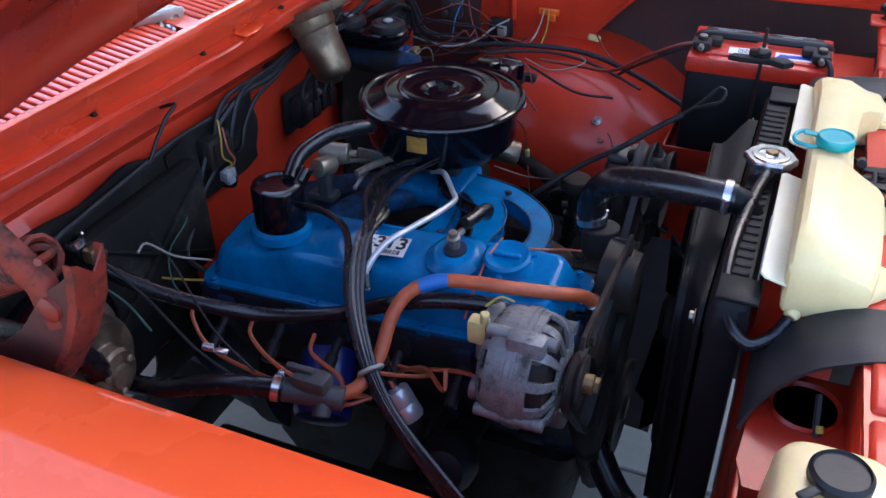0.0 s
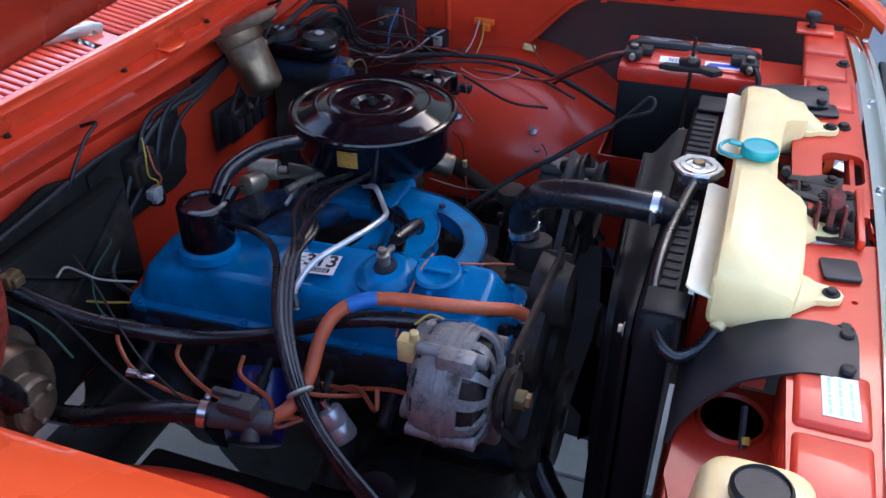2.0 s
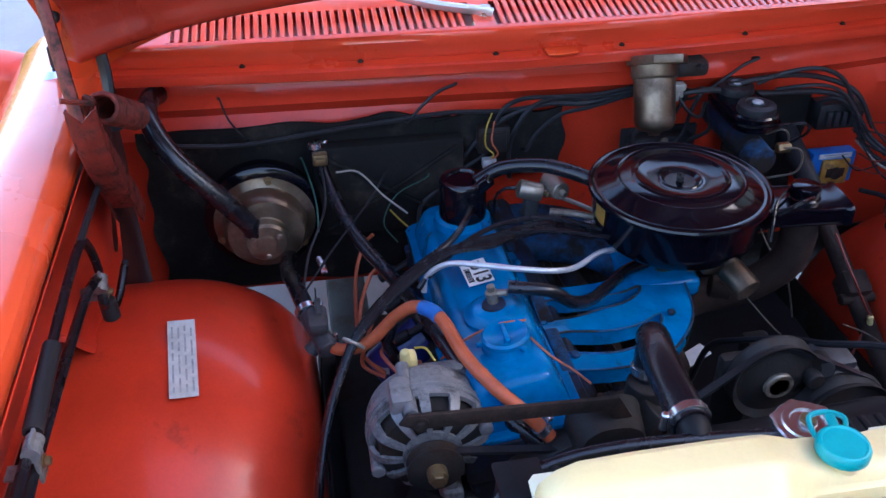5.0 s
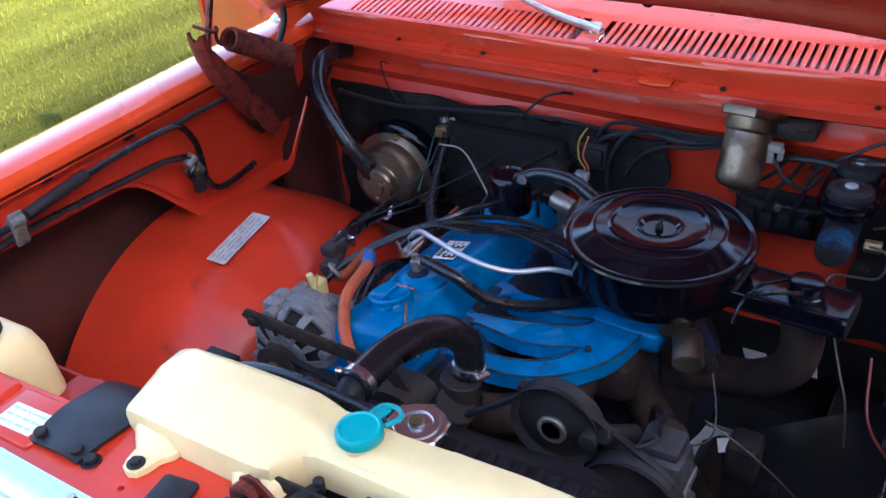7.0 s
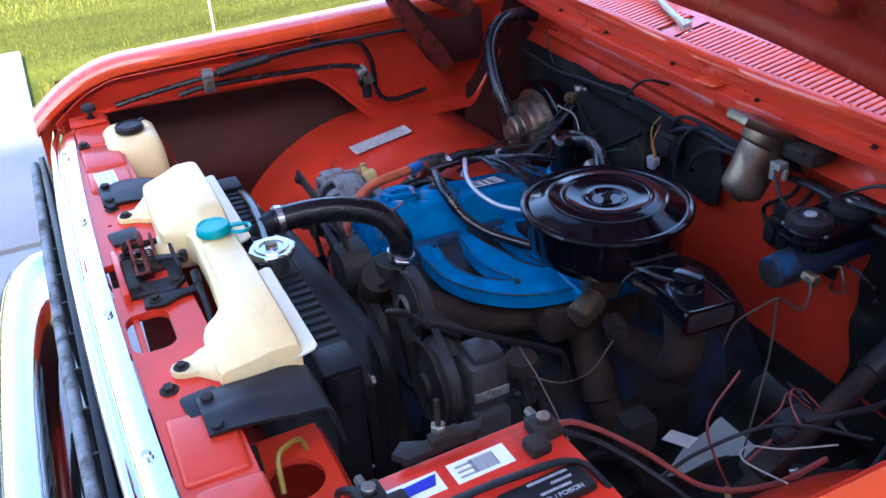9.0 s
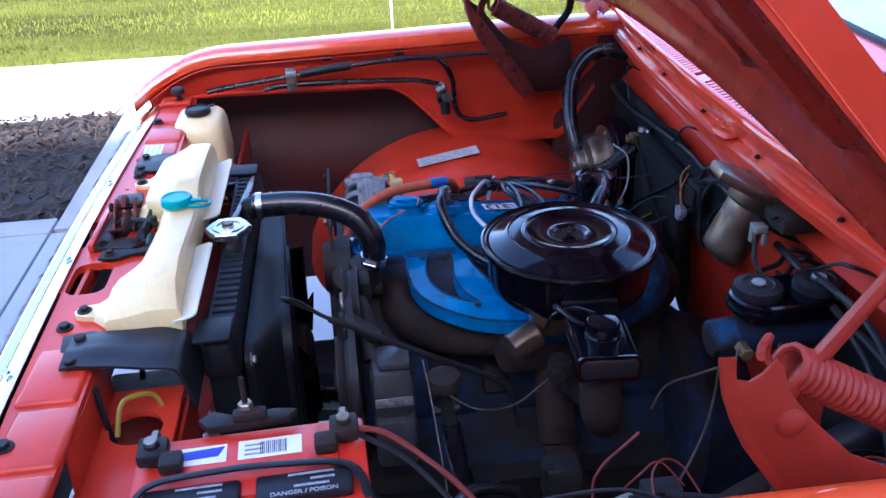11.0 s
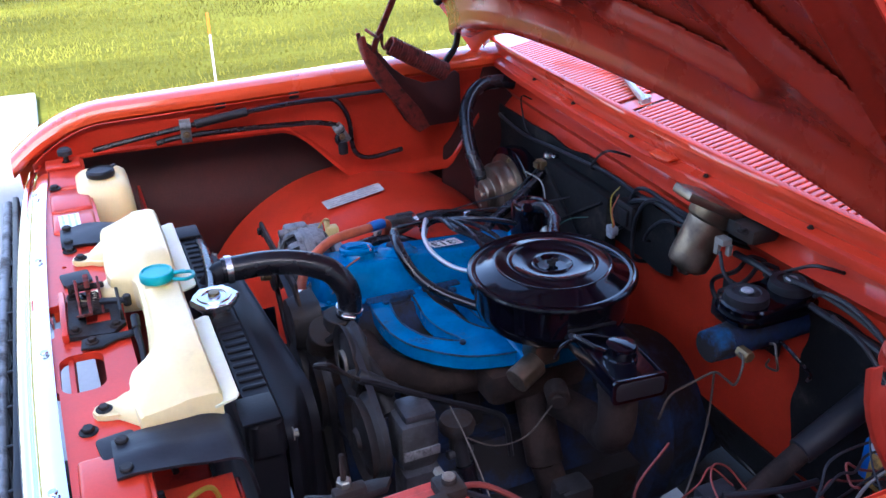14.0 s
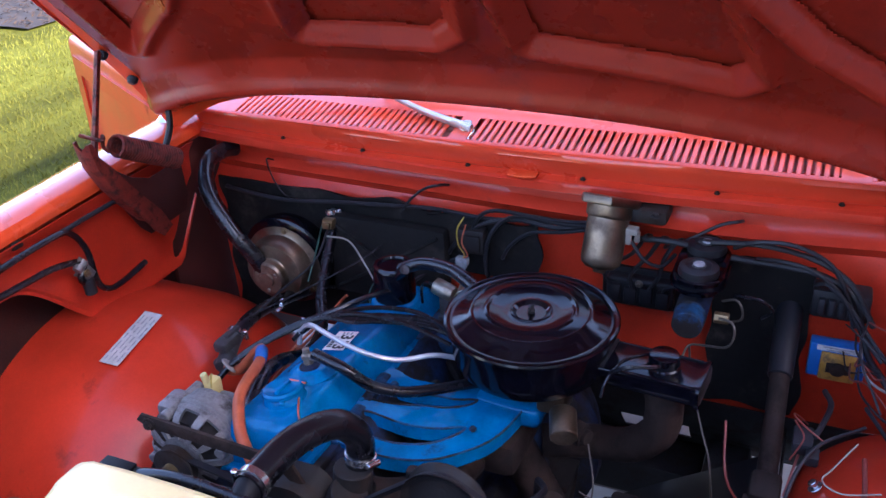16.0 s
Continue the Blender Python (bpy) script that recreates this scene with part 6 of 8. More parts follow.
for k, (x0, y1) in enumerate(((-0.685, 0.80), (-0.585, 0.80), (-0.485, 0.80), (-0.385, 0.795), (-0.285, 0.80), (-0.215, 0.81))):
    wire("spark_plug_wire", [(x0, 0.815, 0.872), (x0 + 0.004, 0.796, 0.852), (x0 + 0.06 * (1 if x0 < -0.36 else -0.8), 0.775 if k < 3 else 0.85, 0.818 + 0.012 * (k % 3)), (-0.42 + 0.02 * (k - 2), 0.768 if k < 3 else 0.855, 0.802 + 0.012 * (k % 2)), (-0.355 + 0.006 * k - 0.05, 0.80 if k < 3 else 0.86, 0.795)], 0.0033, "orange_wire", "orange spark plug wire beside the block", "spark plug wires")
wire("sensor_wire", [(-0.268, 0.985, 0.983), (-0.275, 0.945, 0.975), (-0.278, 0.900, 0.95), (-0.28, 0.87, 0.92)], 0.0016, "orange_wire", "thin orange wire over the valve cover")
wire("sensor_wire", [(-0.245, 0.985, 0.972), (-0.21, 1.005, 0.966), (-0.19, 1.03, 0.955), (-0.17, 1.05, 0.945)], 0.0016, "orange_wire", "thin orange wire over the valve cover")
wire("plug_lead", [(-0.235, 0.828, 0.985), (-0.22, 0.84, 0.995), (-0.205, 0.85, 0.985)], 0.0016, "yellow_wire", "thin yellow wire at the alternator")

# firewall looms
wire("wiring_loom", [(-0.80, 0.46, 1.020), (-0.805, 0.60, 1.008), (-0.80, 0.74, 1.022), (-0.80, 0.86, 1.032), (-0.80, 0.97, 1.040), (-0.80, 1.08, 1.035), (-0.79, 1.18, 1.045), (-0.79, 1.27, 1.052)], 0.0045, "black", "black wiring loom clipped along the firewall", "firewall looms")
wire("wiring_loom", [(-0.79, 1.00, 0.945), (-0.78, 1.03, 0.985), (-0.775, 1.08, 1.025), (-0.775, 1.15, 1.045), (-0.775, 1.23, 1.040), (-0.785, 1.29, 1.050), (-0.80, 1.36, 1.060)], 0.0048, "black", "black taped wiring loom on the firewall", "firewall looms")
wire("wiring_loom", [(-0.775, 1.12, 0.955), (-0.77, 1.14, 0.99), (-0.77, 1.18, 1.022), (-0.775, 1.24, 1.032), (-0.785, 1.30, 1.045), (-0.80, 1.36, 1.052)], 0.0040, "black", "black taped wiring loom on the firewall", "firewall looms")
wire("wiring_loom", [(-0.79, 1.38, 1.045), (-0.78, 1.46, 1.055), (-0.79, 1.56, 1.035), (-0.795, 1.64, 1.030), (-0.79, 1.71, 1.025), (-0.775, 1.765, 1.0), (-0.77, 1.782, 0.95), (-0.74, 1.80, 0.91), (-0.68, 1.83, 0.900), (-0.58, 1.86, 0.906), (-0.45, 1.885, 0.906), (-0.36, 1.885, 0.898), (-0.26, 1.85, 0.882), (-0.18, 1.80, 0.87), (-0.14, 1.78, 0.86)], 0.0060, "black", "thick black wiring loom round the driver side", "driver side looms", 8)
wire("wiring_loom", [(-0.785, 1.50, 1.06), (-0.775, 1.60, 1.075), (-0.78, 1.69, 1.06), (-0.765, 1.755, 1.03), (-0.755, 1.80, 0.96)], 0.005, "black", "black wiring loom near the master cylinder", "driver side looms")
for k, pts in enumerate(([(-0.79, 1.56, 1.055), (-0.765, 1.60, 1.085), (-0.76, 1.66, 1.09), (-0.765, 1.72, 1.06), (-0.765, 1.755, 1.0), (-0.76, 1.77, 0.95)],
                         [(-0.79, 1.60, 1.04), (-0.755, 1.65, 1.06), (-0.75, 1.70, 1.05), (-0.752, 1.745, 1.01), (-0.75, 1.785, 0.945), (-0.72, 1.82, 0.915)],
                         [(-0.80, 1.70, 1.0), (-0.77, 1.72, 1.02), (-0.755, 1.76, 0.99), (-0.745, 1.80, 0.94), (-0.70, 1.84, 0.912), (-0.62, 1.87, 0.91)],
                         [(-0.60, 1.80, 0.905), (-0.50, 1.84, 0.908), (-0.42, 1.85, 0.905), (-0.33, 1.83, 0.894), (-0.24, 1.79, 0.878)],
                         [(-0.66, 1.74, 0.88), (-0.60, 1.75, 0.898), (-0.54, 1.74, 0.902), (-0.50, 1.73, 0.905)])):
    wire("wiring_loom", pts, (0.0042, 0.0036, 0.004, 0.0034, 0.0048)[k], "black", "black taped wiring loom over the driver side wheelhouse", "driver side looms", 8)
rng = random.Random(8)
tints = ("black", "red_wire", "black", "black", "white_wire", "black", "red_wire")
for k in range(9):
    a = Vector((-0.765 + rng.uniform(-0.01, 0.01), 1.775 + rng.uniform(-0.02, 0.02), 0.98 - 0.012 * k + rng.uniform(-0.01, 0.01)))
    b = Vector((-0.62 + rng.uniform(-0.1, 0.12), 1.84 + rng.uniform(-0.03, 0.06), 0.915 + rng.uniform(-0.005, 0.05)))
    m1 = (a + b) / 2 + Vector((rng.uniform(-0.02, 0.05), rng.uniform(-0.03, 0.02), rng.uniform(-0.04, 0.05)))
    t = tints[k % 7]
    wire("loose_wire", [a, a.lerp(m1, 0.5) + Vector((0.01, -0.01, rng.uniform(-0.02, 0.02))), m1, m1.lerp(b, 0.5) + Vector((0, 0, rng.uniform(-0.015, 0.02))), b], rng.choice((0.0016, 0.002, 0.0024)), t, "thin %s wire of the loose harness" % t.split("_")[0], "loose harness wires")
for pts, t, r in (([(-0.50, 1.79, 0.88), (-0.44, 1.76, 0.875), (-0.39, 1.745, 0.89), (-0.36, 1.77, 0.90), (-0.385, 1.82, 0.893)], "white_wire", 0.0013), ([(-0.55, 1.80, 0.875), (-0.46, 1.73, 0.885), (-0.36, 1.70, 0.86), (-0.28, 1.71, 0.855)], "black", 0.003),
                  ([(-0.52, 1.72, 0.865), (-0.48, 1.71, 0.84), (-0.44, 1.70, 0.80)], "red_wire", 0.0022), ([(-0.53, 1.715, 0.87), (-0.50, 1.70, 0.90), (-0.47, 1.715, 0.895), (-0.455, 1.70, 0.86)], "red_wire", 0.0015), ([(-0.55, 1.72, 0.86), (-0.53, 1.70, 0.89), (-0.505, 1.70, 0.903), (-0.485, 1.72, 0.90), (-0.48, 1.745, 0.885)], "red_wire", 0.0015),
                  ([(-0.378, 1.93, 0.905), (-0.36, 1.91, 0.89), (-0.33, 1.885, 0.868)], "red_wire", 0.002), ([(-0.50, 1.955, 0.935), (-0.495, 1.93, 0.90), (-0.50, 1.90, 0.87)], "yellow_wire", 0.002), ([(-0.51, 1.955, 0.935), (-0.515, 1.92, 0.895), (-0.53, 1.89, 0.865)], "white_wire", 0.002),
                  ([(-0.68, 1.90, 0.96), (-0.66, 1.87, 0.92), (-0.64, 1.86, 0.88)], "red_wire", 0.002), ([(-0.69, 1.90, 0.96), (-0.70, 1.87, 0.92), (-0.70, 1.85, 0.88)], "blue_wire", 0.002)):
    pts = [(x, y, z + 0.030) for x, y, z in pts]
    wire("loose_wire", pts, r, t, "thin %s wire over the wheelhouse" % t.split("_")[0], "wheelhouse wires")
for pts, t, r in (([(-0.72, 0.76, 0.985), (-0.74, 0.80, 0.97), (-0.73, 0.84, 0.925), (-0.70, 0.88, 0.90)], "white_wire", 0.0018), ([(-0.77, 0.705, 0.97), (-0.73, 0.72, 0.93), (-0.69, 0.72, 0.885)], "green_wire", 0.0018), ([(-0.77, 0.735, 0.975), (-0.70, 0.735, 0.93), (-0.60, 0.70, 0.90), (-0.52, 0.685, 0.88)], "black", 0.0022),
                  ([(-0.80, 0.86, 0.95), (-0.72, 0.82, 0.93), (-0.60, 0.74, 0.905), (-0.50, 0.69, 0.90)], "black", 0.0018),
                  ([(-0.775, 0.93, 0.93), (-0.77, 0.87, 0.90), (-0.74, 0.84, 0.86), (-0.70, 0.86, 0.84)], "green_wire", 0.0014), ([(-0.80, 0.90, 1.03), (-0.785, 0.925, 1.06), (-0.785, 0.955, 1.085), (-0.795, 0.985, 1.095)], "black", 0.003), ([(-0.79, 1.44, 1.03), (-0.78, 1.48, 1.055), (-0.785, 1.53, 1.09), (-0.795, 1.56, 1.10)], "black", 0.003),
                  ([(-0.80, 0.575, 1.10), (-0.795, 0.585, 1.06), (-0.80, 0.61, 1.02)], "black", 0.0018)):
    wire("loose_wire", pts, r, t, "thin %s wire along the firewall" % t.split("_")[0], "firewall wires")
wire("battery_cable", [(-0.118, 1.70, 1.035), (-0.165, 1.70, 1.02), (-0.23, 1.73, 0.975), (-0.30, 1.775, 0.918), (-0.38, 1.80, 0.906), (-0.47, 1.80, 0.908)], 0.0038, "red_wire", "dull red battery cable from the terminal", "battery cables", 8)
wire("battery_cable", [(0.098, 1.70, 1.035), (0.115, 1.68, 1.03), (0.12, 1.655, 1.0), (0.09, 1.64, 0.92), (0.05, 1.62, 0.80)], 0.005, "black", "black battery cable from the terminal", "battery cables", 8)
wire("battery_cable", [(-0.125, 1.70, 1.03), (-0.19, 1.72, 0.99), (-0.26, 1.78, 0.93), (-0.30, 1.83, 0.885)], 0.0035, "black", "thin black cable from the battery", "battery cables")
wire("headlight_wire", [(0.17, 1.60, 0.98), (0.165, 1.575, 1.010), (0.15, 1.56, 1.012), (0.13, 1.545, 1.0), (0.12, 1.54, 0.96)], 0.0035, "yellow_wire", "yellow looped wire beside the support")
wire("headlight_wire", [(0.19, 1.575, 1.04), (0.185, 1.58, 0.98), (0.17, 1.585, 0.88), (0.17, 1.58, 0.75)], 0.0045, "black", "black headlight wire beside the support")
wire("headlight_wire", [(0.16, 0.80, 1.00), (0.165, 0.75, 0.96), (0.175, 0.70, 0.92), (0.18, 0.66, 0.86)], 0.004, "black", "black and yellow wire below the rubber flap")
for k in range(4):
    single("wire_stripe", tube([(0.1655 + k * 0.004, 0.772 - k * 0.022, 0.982 - k * 0.020), (0.167 + k * 0.004, 0.766 - k * 0.022, 0.976 - k * 0.020)], 0.0046, 8), "yellow_wire", "yellow band on the black wire", "wire", "yellow wire bands")

wire("loose_wire", [(-0.510, 1.600, 0.895), (-0.445, 1.615, 0.835), (-0.446, 1.655, 0.770), (-0.450, 1.676, 0.742), (-0.440, 1.655, 0.708), (-0.430, 1.640, 0.660)], 0.0022, "red_wire", "loose wire hanging down the driver side wheelhouse", "wheelhouse wires")
hc = thing("wire_connector", (-0.447, 1.668, 0.735), "small pale inline connector on the hanging wire", "connector")
part("shell", merge(rod((-0.4475, 1.668, 0.752), (-0.4485, 1.674, 0.728), 0.0055), rod((-0.4485, 1.674, 0.730), (-0.446, 1.669, 0.718), 0.0042)), "yellow", hc)
so = thing("vacuum_solenoid", (-0.605, 1.085, 0.94), "tan metal solenoid with a brass nipple", "solenoid")
part("can", lathe([(0.006, -0.004), (0.015, 0), (0.016, 0.003), (0.016, 0.036), (0.014, 0.040), (0.007, 0.041)], axis_matrix((-0.608, 1.058, 0.986), (-0.602, 1.100, 0.975)), 22), "zinc", so)
part("nipple", merge(rod((-0.603, 1.098, 0.975), (-0.600, 1.124, 0.968), 0.005, 0.004), rod((-0.602, 1.104, 0.974), (-0.601, 1.108, 0.973), 0.007)), "brass", so, "small brass nipple")
part("foot", merge(box((-0.607, 1.080, 0.950), (0.020, 0.024, 0.050), 0.003), box((-0.612, 1.082, 0.925), (0.045, 0.030, 0.012), 0.003)), "alu_dark", so)
wire("vacuum_line", [(-0.608, 1.054, 0.987), (-0.612, 1.035, 0.985), (-0.622, 1.022, 0.965), (-0.625, 1.02, 0.93)], 0.0028, "hose", "thin black vacuum line at the solenoid", "vacuum lines")
lk = thing("carburettor_link", (-0.594, 1.18, 0.90), "bare metal throttle link with a return spring", "throttle link")
part("rod", rod((-0.592, 1.213, 0.922), (-0.595, 1.150, 0.901), 0.0035), "silver_pipe", lk)
part("spring", tube([(-0.594 + 0.006 * math.cos(k * 0.8), 1.17 + 0.0006 * k, 0.908 + 0.0002 * k + 0.006 * math.sin(k * 0.8)) for k in range(70)], 0.0012, 5, soft=False), "zinc", lk)
cn = thing("wire_connector", (-0.771, 1.043, 0.949), "grey-blue wiring connector hanging at the firewall", "connector")
part("shell", merge(box((-0.771, 1.043, 0.949), (0.016, 0.026, 0.018), 0.003), box((-0.768, 1.043, 0.938), (0.012, 0.018, 0.010), 0.002)), "ink_grey", cn)
wire("wiring_loom", [(-0.80, 1.35, 1.068), (-0.78, 1.26, 1.056), (-0.772, 1.18, 1.058), (-0.770, 1.11, 1.060), (-0.772, 1.072, 1.040), (-0.775, 1.052, 0.99), (-0.773, 1.045, 0.955), (-0.775, 1.00, 0.925), (-0.785, 0.945, 0.89), (-0.775, 0.915, 0.865), (-0.735, 0.905, 0.852), (-0.69, 0.905, 0.845)], 0.0045, "black", "black taped loom curling behind the valve cover", "firewall looms")
wire("wiring_loom", [(-0.80, 1.35, 1.058), (-0.775, 1.25, 1.050), (-0.768, 1.17, 1.056), (-0.760, 1.125, 1.042), (-0.755, 1.095, 1.00), (-0.76, 1.085, 0.95), (-0.775, 1.09, 0.90)], 0.0045, "black", "black taped loom hanging at the firewall", "firewall looms")
wire("loose_wire", [(-0.778, 1.048, 1.045), (-0.768, 1.036, 1.02), (-0.770, 1.036, 0.985), (-0.766, 1.050, 0.968), (-0.770, 1.045, 0.956)], 0.0016, "yellow_wire", "thin yellow wires into the connector", "loose firewall wires")
wire("loose_wire", [(-0.775, 1.052, 1.03), (-0.765, 1.046, 0.995), (-0.764, 1.058, 0.970), (-0.769, 1.048, 0.956)], 0.0016, "orange_wire", "thin orange wire into the connector", "loose firewall wires")
wire("loose_wire", [(-0.80, 0.85, 0.862), (-0.76, 0.868, 0.855), (-0.71, 0.895, 0.848), (-0.67, 0.910, 0.844), (-0.655, 0.915, 0.850)], 0.0019, "yellow_wire", "thin pale wire along the cylinder head", "loose firewall wires")

bk = thing("bulkhead_connector", (-0.835, 1.40, 0.92), "black wiring plug block on the firewall behind the air cleaner", "connector")
part("block", box((-0.818, 1.395, 0.920), (0.030, 0.130, 0.062), 0.008, seg=3), "plastic", bk)
part("flange", box((-0.832, 1.395, 0.920), (0.008, 0.155, 0.085), 0.003), "plastic", bk)
for k in range(4):
    part("plug", box((-0.800, 1.348 + k * 0.031, 0.922 - 0.004 * (k % 2)), (0.018, 0.024, 0.036), 0.004), "plastic", bk)
part("clamp_screw", hexbolt((-0.800, 1.395, 0.945), (1, 0, 0), 0.005), "zinc", bk)
for k in range(4):
    y = 1.348 + k * 0.031
    wire("wiring_loom", [(-0.795, y, 0.922), (-0.772, y + 0.004, 0.926 + 0.006 * k), (-0.768, y - 0.02 + 0.02 * k, 0.965), (-0.778, 1.38 + 0.03 * k, 1.010), (-0.795, 1.40 + 0.03 * k, 1.045)], 0.0042, "black", "black taped loom from the plug block", "firewall looms")

# ---- brake system ----
mc = thing("master_cylinder", (-0.73, 1.52, 0.95), "black brake master cylinder with two round caps", "master cylinder")
MR = Matrix.Translation((-0.742, 1.514, 0.003))
part("reservoir", moved(loft([[(x, y, 1.012) for x, y in rrect(0.150, 0.075, 0.034)], [(x, y, 1.034) for x, y in rrect(0.162, 0.086, 0.040)], [(x, y, 1.040) for x, y in rrect(0.162, 0.086, 0.040)], [(x, y, 1.043) for x, y in rrect(0.156, 0.080, 0.038)]]), MR), "black_gloss", mc, "black reservoir", 30)
part("reservoir_lip", moved(loft([[(x, y, 1.024) for x, y in rrect(0.170, 0.094, 0.042)], [(x, y, 1.028) for x, y in rrect(0.170, 0.094, 0.042)]]), MR), "black_gloss", mc)
for x in (0.044, -0.044):
    c = part("reservoir_cap", lathe([(0.034, 0), (0.035, 0.004), (0.033, 0.014), (0.022, 0.017), (0.020, 0.015), (0.012, 0.015), (0.011, 0.018), (0.0, 0.018)], Matrix.Translation((-0.742 + x, 1.514, 1.045)), 32), "plastic", mc, "round black reservoir cap")
    part("centre_disc", lathe([(0.010, 0), (0.009, 0.002), (0, 0.002)], Matrix.Translation((-0.742 + x, 1.514, 1.063)), 16), "ink_grey", c)
part("cylinder", rod((-0.84, 1.510, 0.982), (-0.672, 1.510, 0.976), 0.028, seg=20), "blue_dark", mc)
part("end_plug", rod((-0.672, 1.510, 0.976), (-0.636, 1.510, 0.975), 0.028, 0.026, seg=20), "blue_old", mc, "grimy blue end plug")
bo = part("fitting", rod((-0.665, 1.55, 0.985), (-0.665, 1.575, 0.985), 0.010, seg=6), "brass", mc, "small brass line fitting")
wire("brake_line", [(-0.660, 1.556, 0.987), (-0.645, 1.582, 0.990), (-0.637, 1.588, 0.970), (-0.638, 1.578, 0.946), (-0.650, 1.545, 0.934), (-0.655, 1.515, 0.925), (-0.625, 1.508, 0.912), (-0.580, 1.508, 0.898), (-0.56, 1.51, 0.86)], 0.0021, "line", "bent steel brake line", "brake lines")
wire("brake_line", [(-0.655, 1.515, 0.925), (-0.650, 1.522, 0.885), (-0.635, 1.536, 0.832), (-0.605, 1.557, 0.785), (-0.574, 1.577, 0.748), (-0.55, 1.59, 0.68)], 0.0021, "line", "bent steel brake line", "brake lines")
wire("brake_line", [(-0.720, 1.556, 0.985), (-0.705, 1.580, 1.000), (-0.700, 1.592, 0.985), (-0.708, 1.590, 0.960), (-0.716, 1.560, 0.947), (-0.735, 1.545, 0.945)], 0.0021, "line", "bent steel brake line", "brake lines")
wire("vacuum_line", [(-0.72, 1.575, 1.0), (-0.70, 1.62, 1.01), (-0.72, 1.64, 0.98), (-0.74, 1.62, 0.95)], 0.003, "hose", "thin black vacuum line", "vacuum lines")

# ---- wiper motor, blower, electrics on the firewall ----
wm = thing("wiper_motor", (-0.80, 1.36, 1.08), "weathered zinc wiper motor hanging under the cowl", "wiper motor")
MA = axis_matrix((-0.775, 1.342, 1.128), (-0.718, 1.336, 1.003))
part("can", moved(lathe([(0.030, 0), (0.042, 0.003), (0.042, 0.030), (0.040, 0.034), (0.0375, 0.036), (0.0375, 0.108), (0.035, 0.120), (0.026, 0.128), (0.012, 0.131), (0.010, 0.137), (0.0, 0.138)], None, 36), MA), "zinc_dark", wm)
part("flange", moved(prism([(-0.05, -0.05), (0.05, -0.05), (0.062, -0.02), (0.060, 0.03), (0.03, 0.095), (-0.03, 0.095), (-0.055, 0.03)], -0.004, 0.012, Matrix.Translation((0, 0.006, 0)) @ Matrix.Diagonal((0.85, 0.80, 1, 1)), 0.003), MA), "zinc_dark", wm, "pale metal mounting flange")
part("gearbox", merge(box((-0.79, 1.40, 1.105), (0.06, 0.09, 0.03), 0.01), hexbolt((-0.755, 1.425, 1.112), (0, 0, 1), 0.006)), "grime", wm)
part("connector", moved(merge(box((-0.728, 1.386, 1.065), (0.020, 0.030, 0.012), 0.002), box((-0.722, 1.384, 1.050), (0.008, 0.012, 0.022), 0.002), box((-0.735, 1.398, 1.050), (0.008, 0.010, 0.022), 0.002)), Matrix.Translation((-0.026, -0.004, 0.015))), "white_wire", wm, "white wiring connector")
wire("wiper_wire", [(-0.750, 1.386, 1.060), (-0.745, 1.41, 1.03), (-0.76, 1.44, 1.012), (-0.79, 1.46, 1.025)], 0.0035, "black", "black wire from the wiper motor")

bl = thing("blower_motor", (-0.80, 0.62, 0.89), "round zinc heater blower motor on the firewall", "blower motor")
BA = axis_matrix((-0.775, 0.626, 0.887), (-0.665, 0.630, 0.884)) @ Matrix.Diagonal((1, 1, 0.78, 1))
part("housing_ring", moved(lathe([(0.10, -0.02), (0.105, 0.0), (0.105, 0.03), (0.098, 0.036), (0.07, 0.038)], None, 44), BA), "black_gloss", bl, "glossy black mounting ring")
part("can", moved(lathe([(0.075, 0.036), (0.088, 0.038), (0.090, 0.042), (0.080, 0.046), (0.074, 0.050), (0.072, 0.085), (0.066, 0.098), (0.050, 0.104), (0.040, 0.105), (0.038, 0.108), (0.038, 0.128), (0.034, 0.134), (0.018, 0.136), (0.016, 0.142), (0.0, 0.143)], None, 44), BA), "zinc_dark", bl, "dull zinc motor can")
for a in (80, 200, 320):
    part("screw", moved(hexbolt((0.083 * math.cos(radians(a)), 0.083 * math.sin(radians(a)), 0.042), (0, 0, 1), 0.006), BA), "brass", bl)
for a in (30, 150, 270):
    part("rivet", moved(rod((0.026 * math.cos(radians(a)), 0.026 * math.sin(radians(a)), 0.134), (0.026 * math.cos(radians(a)), 0.026 * math.sin(radians(a)), 0.139), 0.005), BA), "zinc", bl)
hx = thing("heater_box", (-0.80, 0.86, 0.88), "black heater box panel with stamped ribs on the firewall", "heater box")
part("panel", box((-0.800, 0.86, 0.905), (0.035, 0.28, 0.19), 0.012), "pad", hx)
part("cross_rib", tube([(-0.780, 0.74, 0.83), (-0.778, 0.86, 0.905), (-0.780, 0.985, 0.985)], 0.004, 6), "pad", hx)
part("cross_rib", tube([(-0.780, 0.74, 0.985), (-0.778, 0.86, 0.905), (-0.780, 0.985, 0.83)], 0.004, 6), "pad", hx)
single("resistor_block", merge(box((-0.775, 0.735, 0.985), (0.018, 0.026, 0.022), 0.003), box((-0.762, 0.735, 0.985), (0.008, 0.018, 0.014), 0.002)), "brass", "small tan resistor connector on the firewall", "connector")
single("relay_box", merge(box((-0.80, 1.055, 0.985), (0.03, 0.06, 0.055), 0.006), box((-0.782, 1.055, 0.985), (0.008, 0.045, 0.035), 0.003)), "grime", "dusty grey relay box on the firewall pad", "relay")
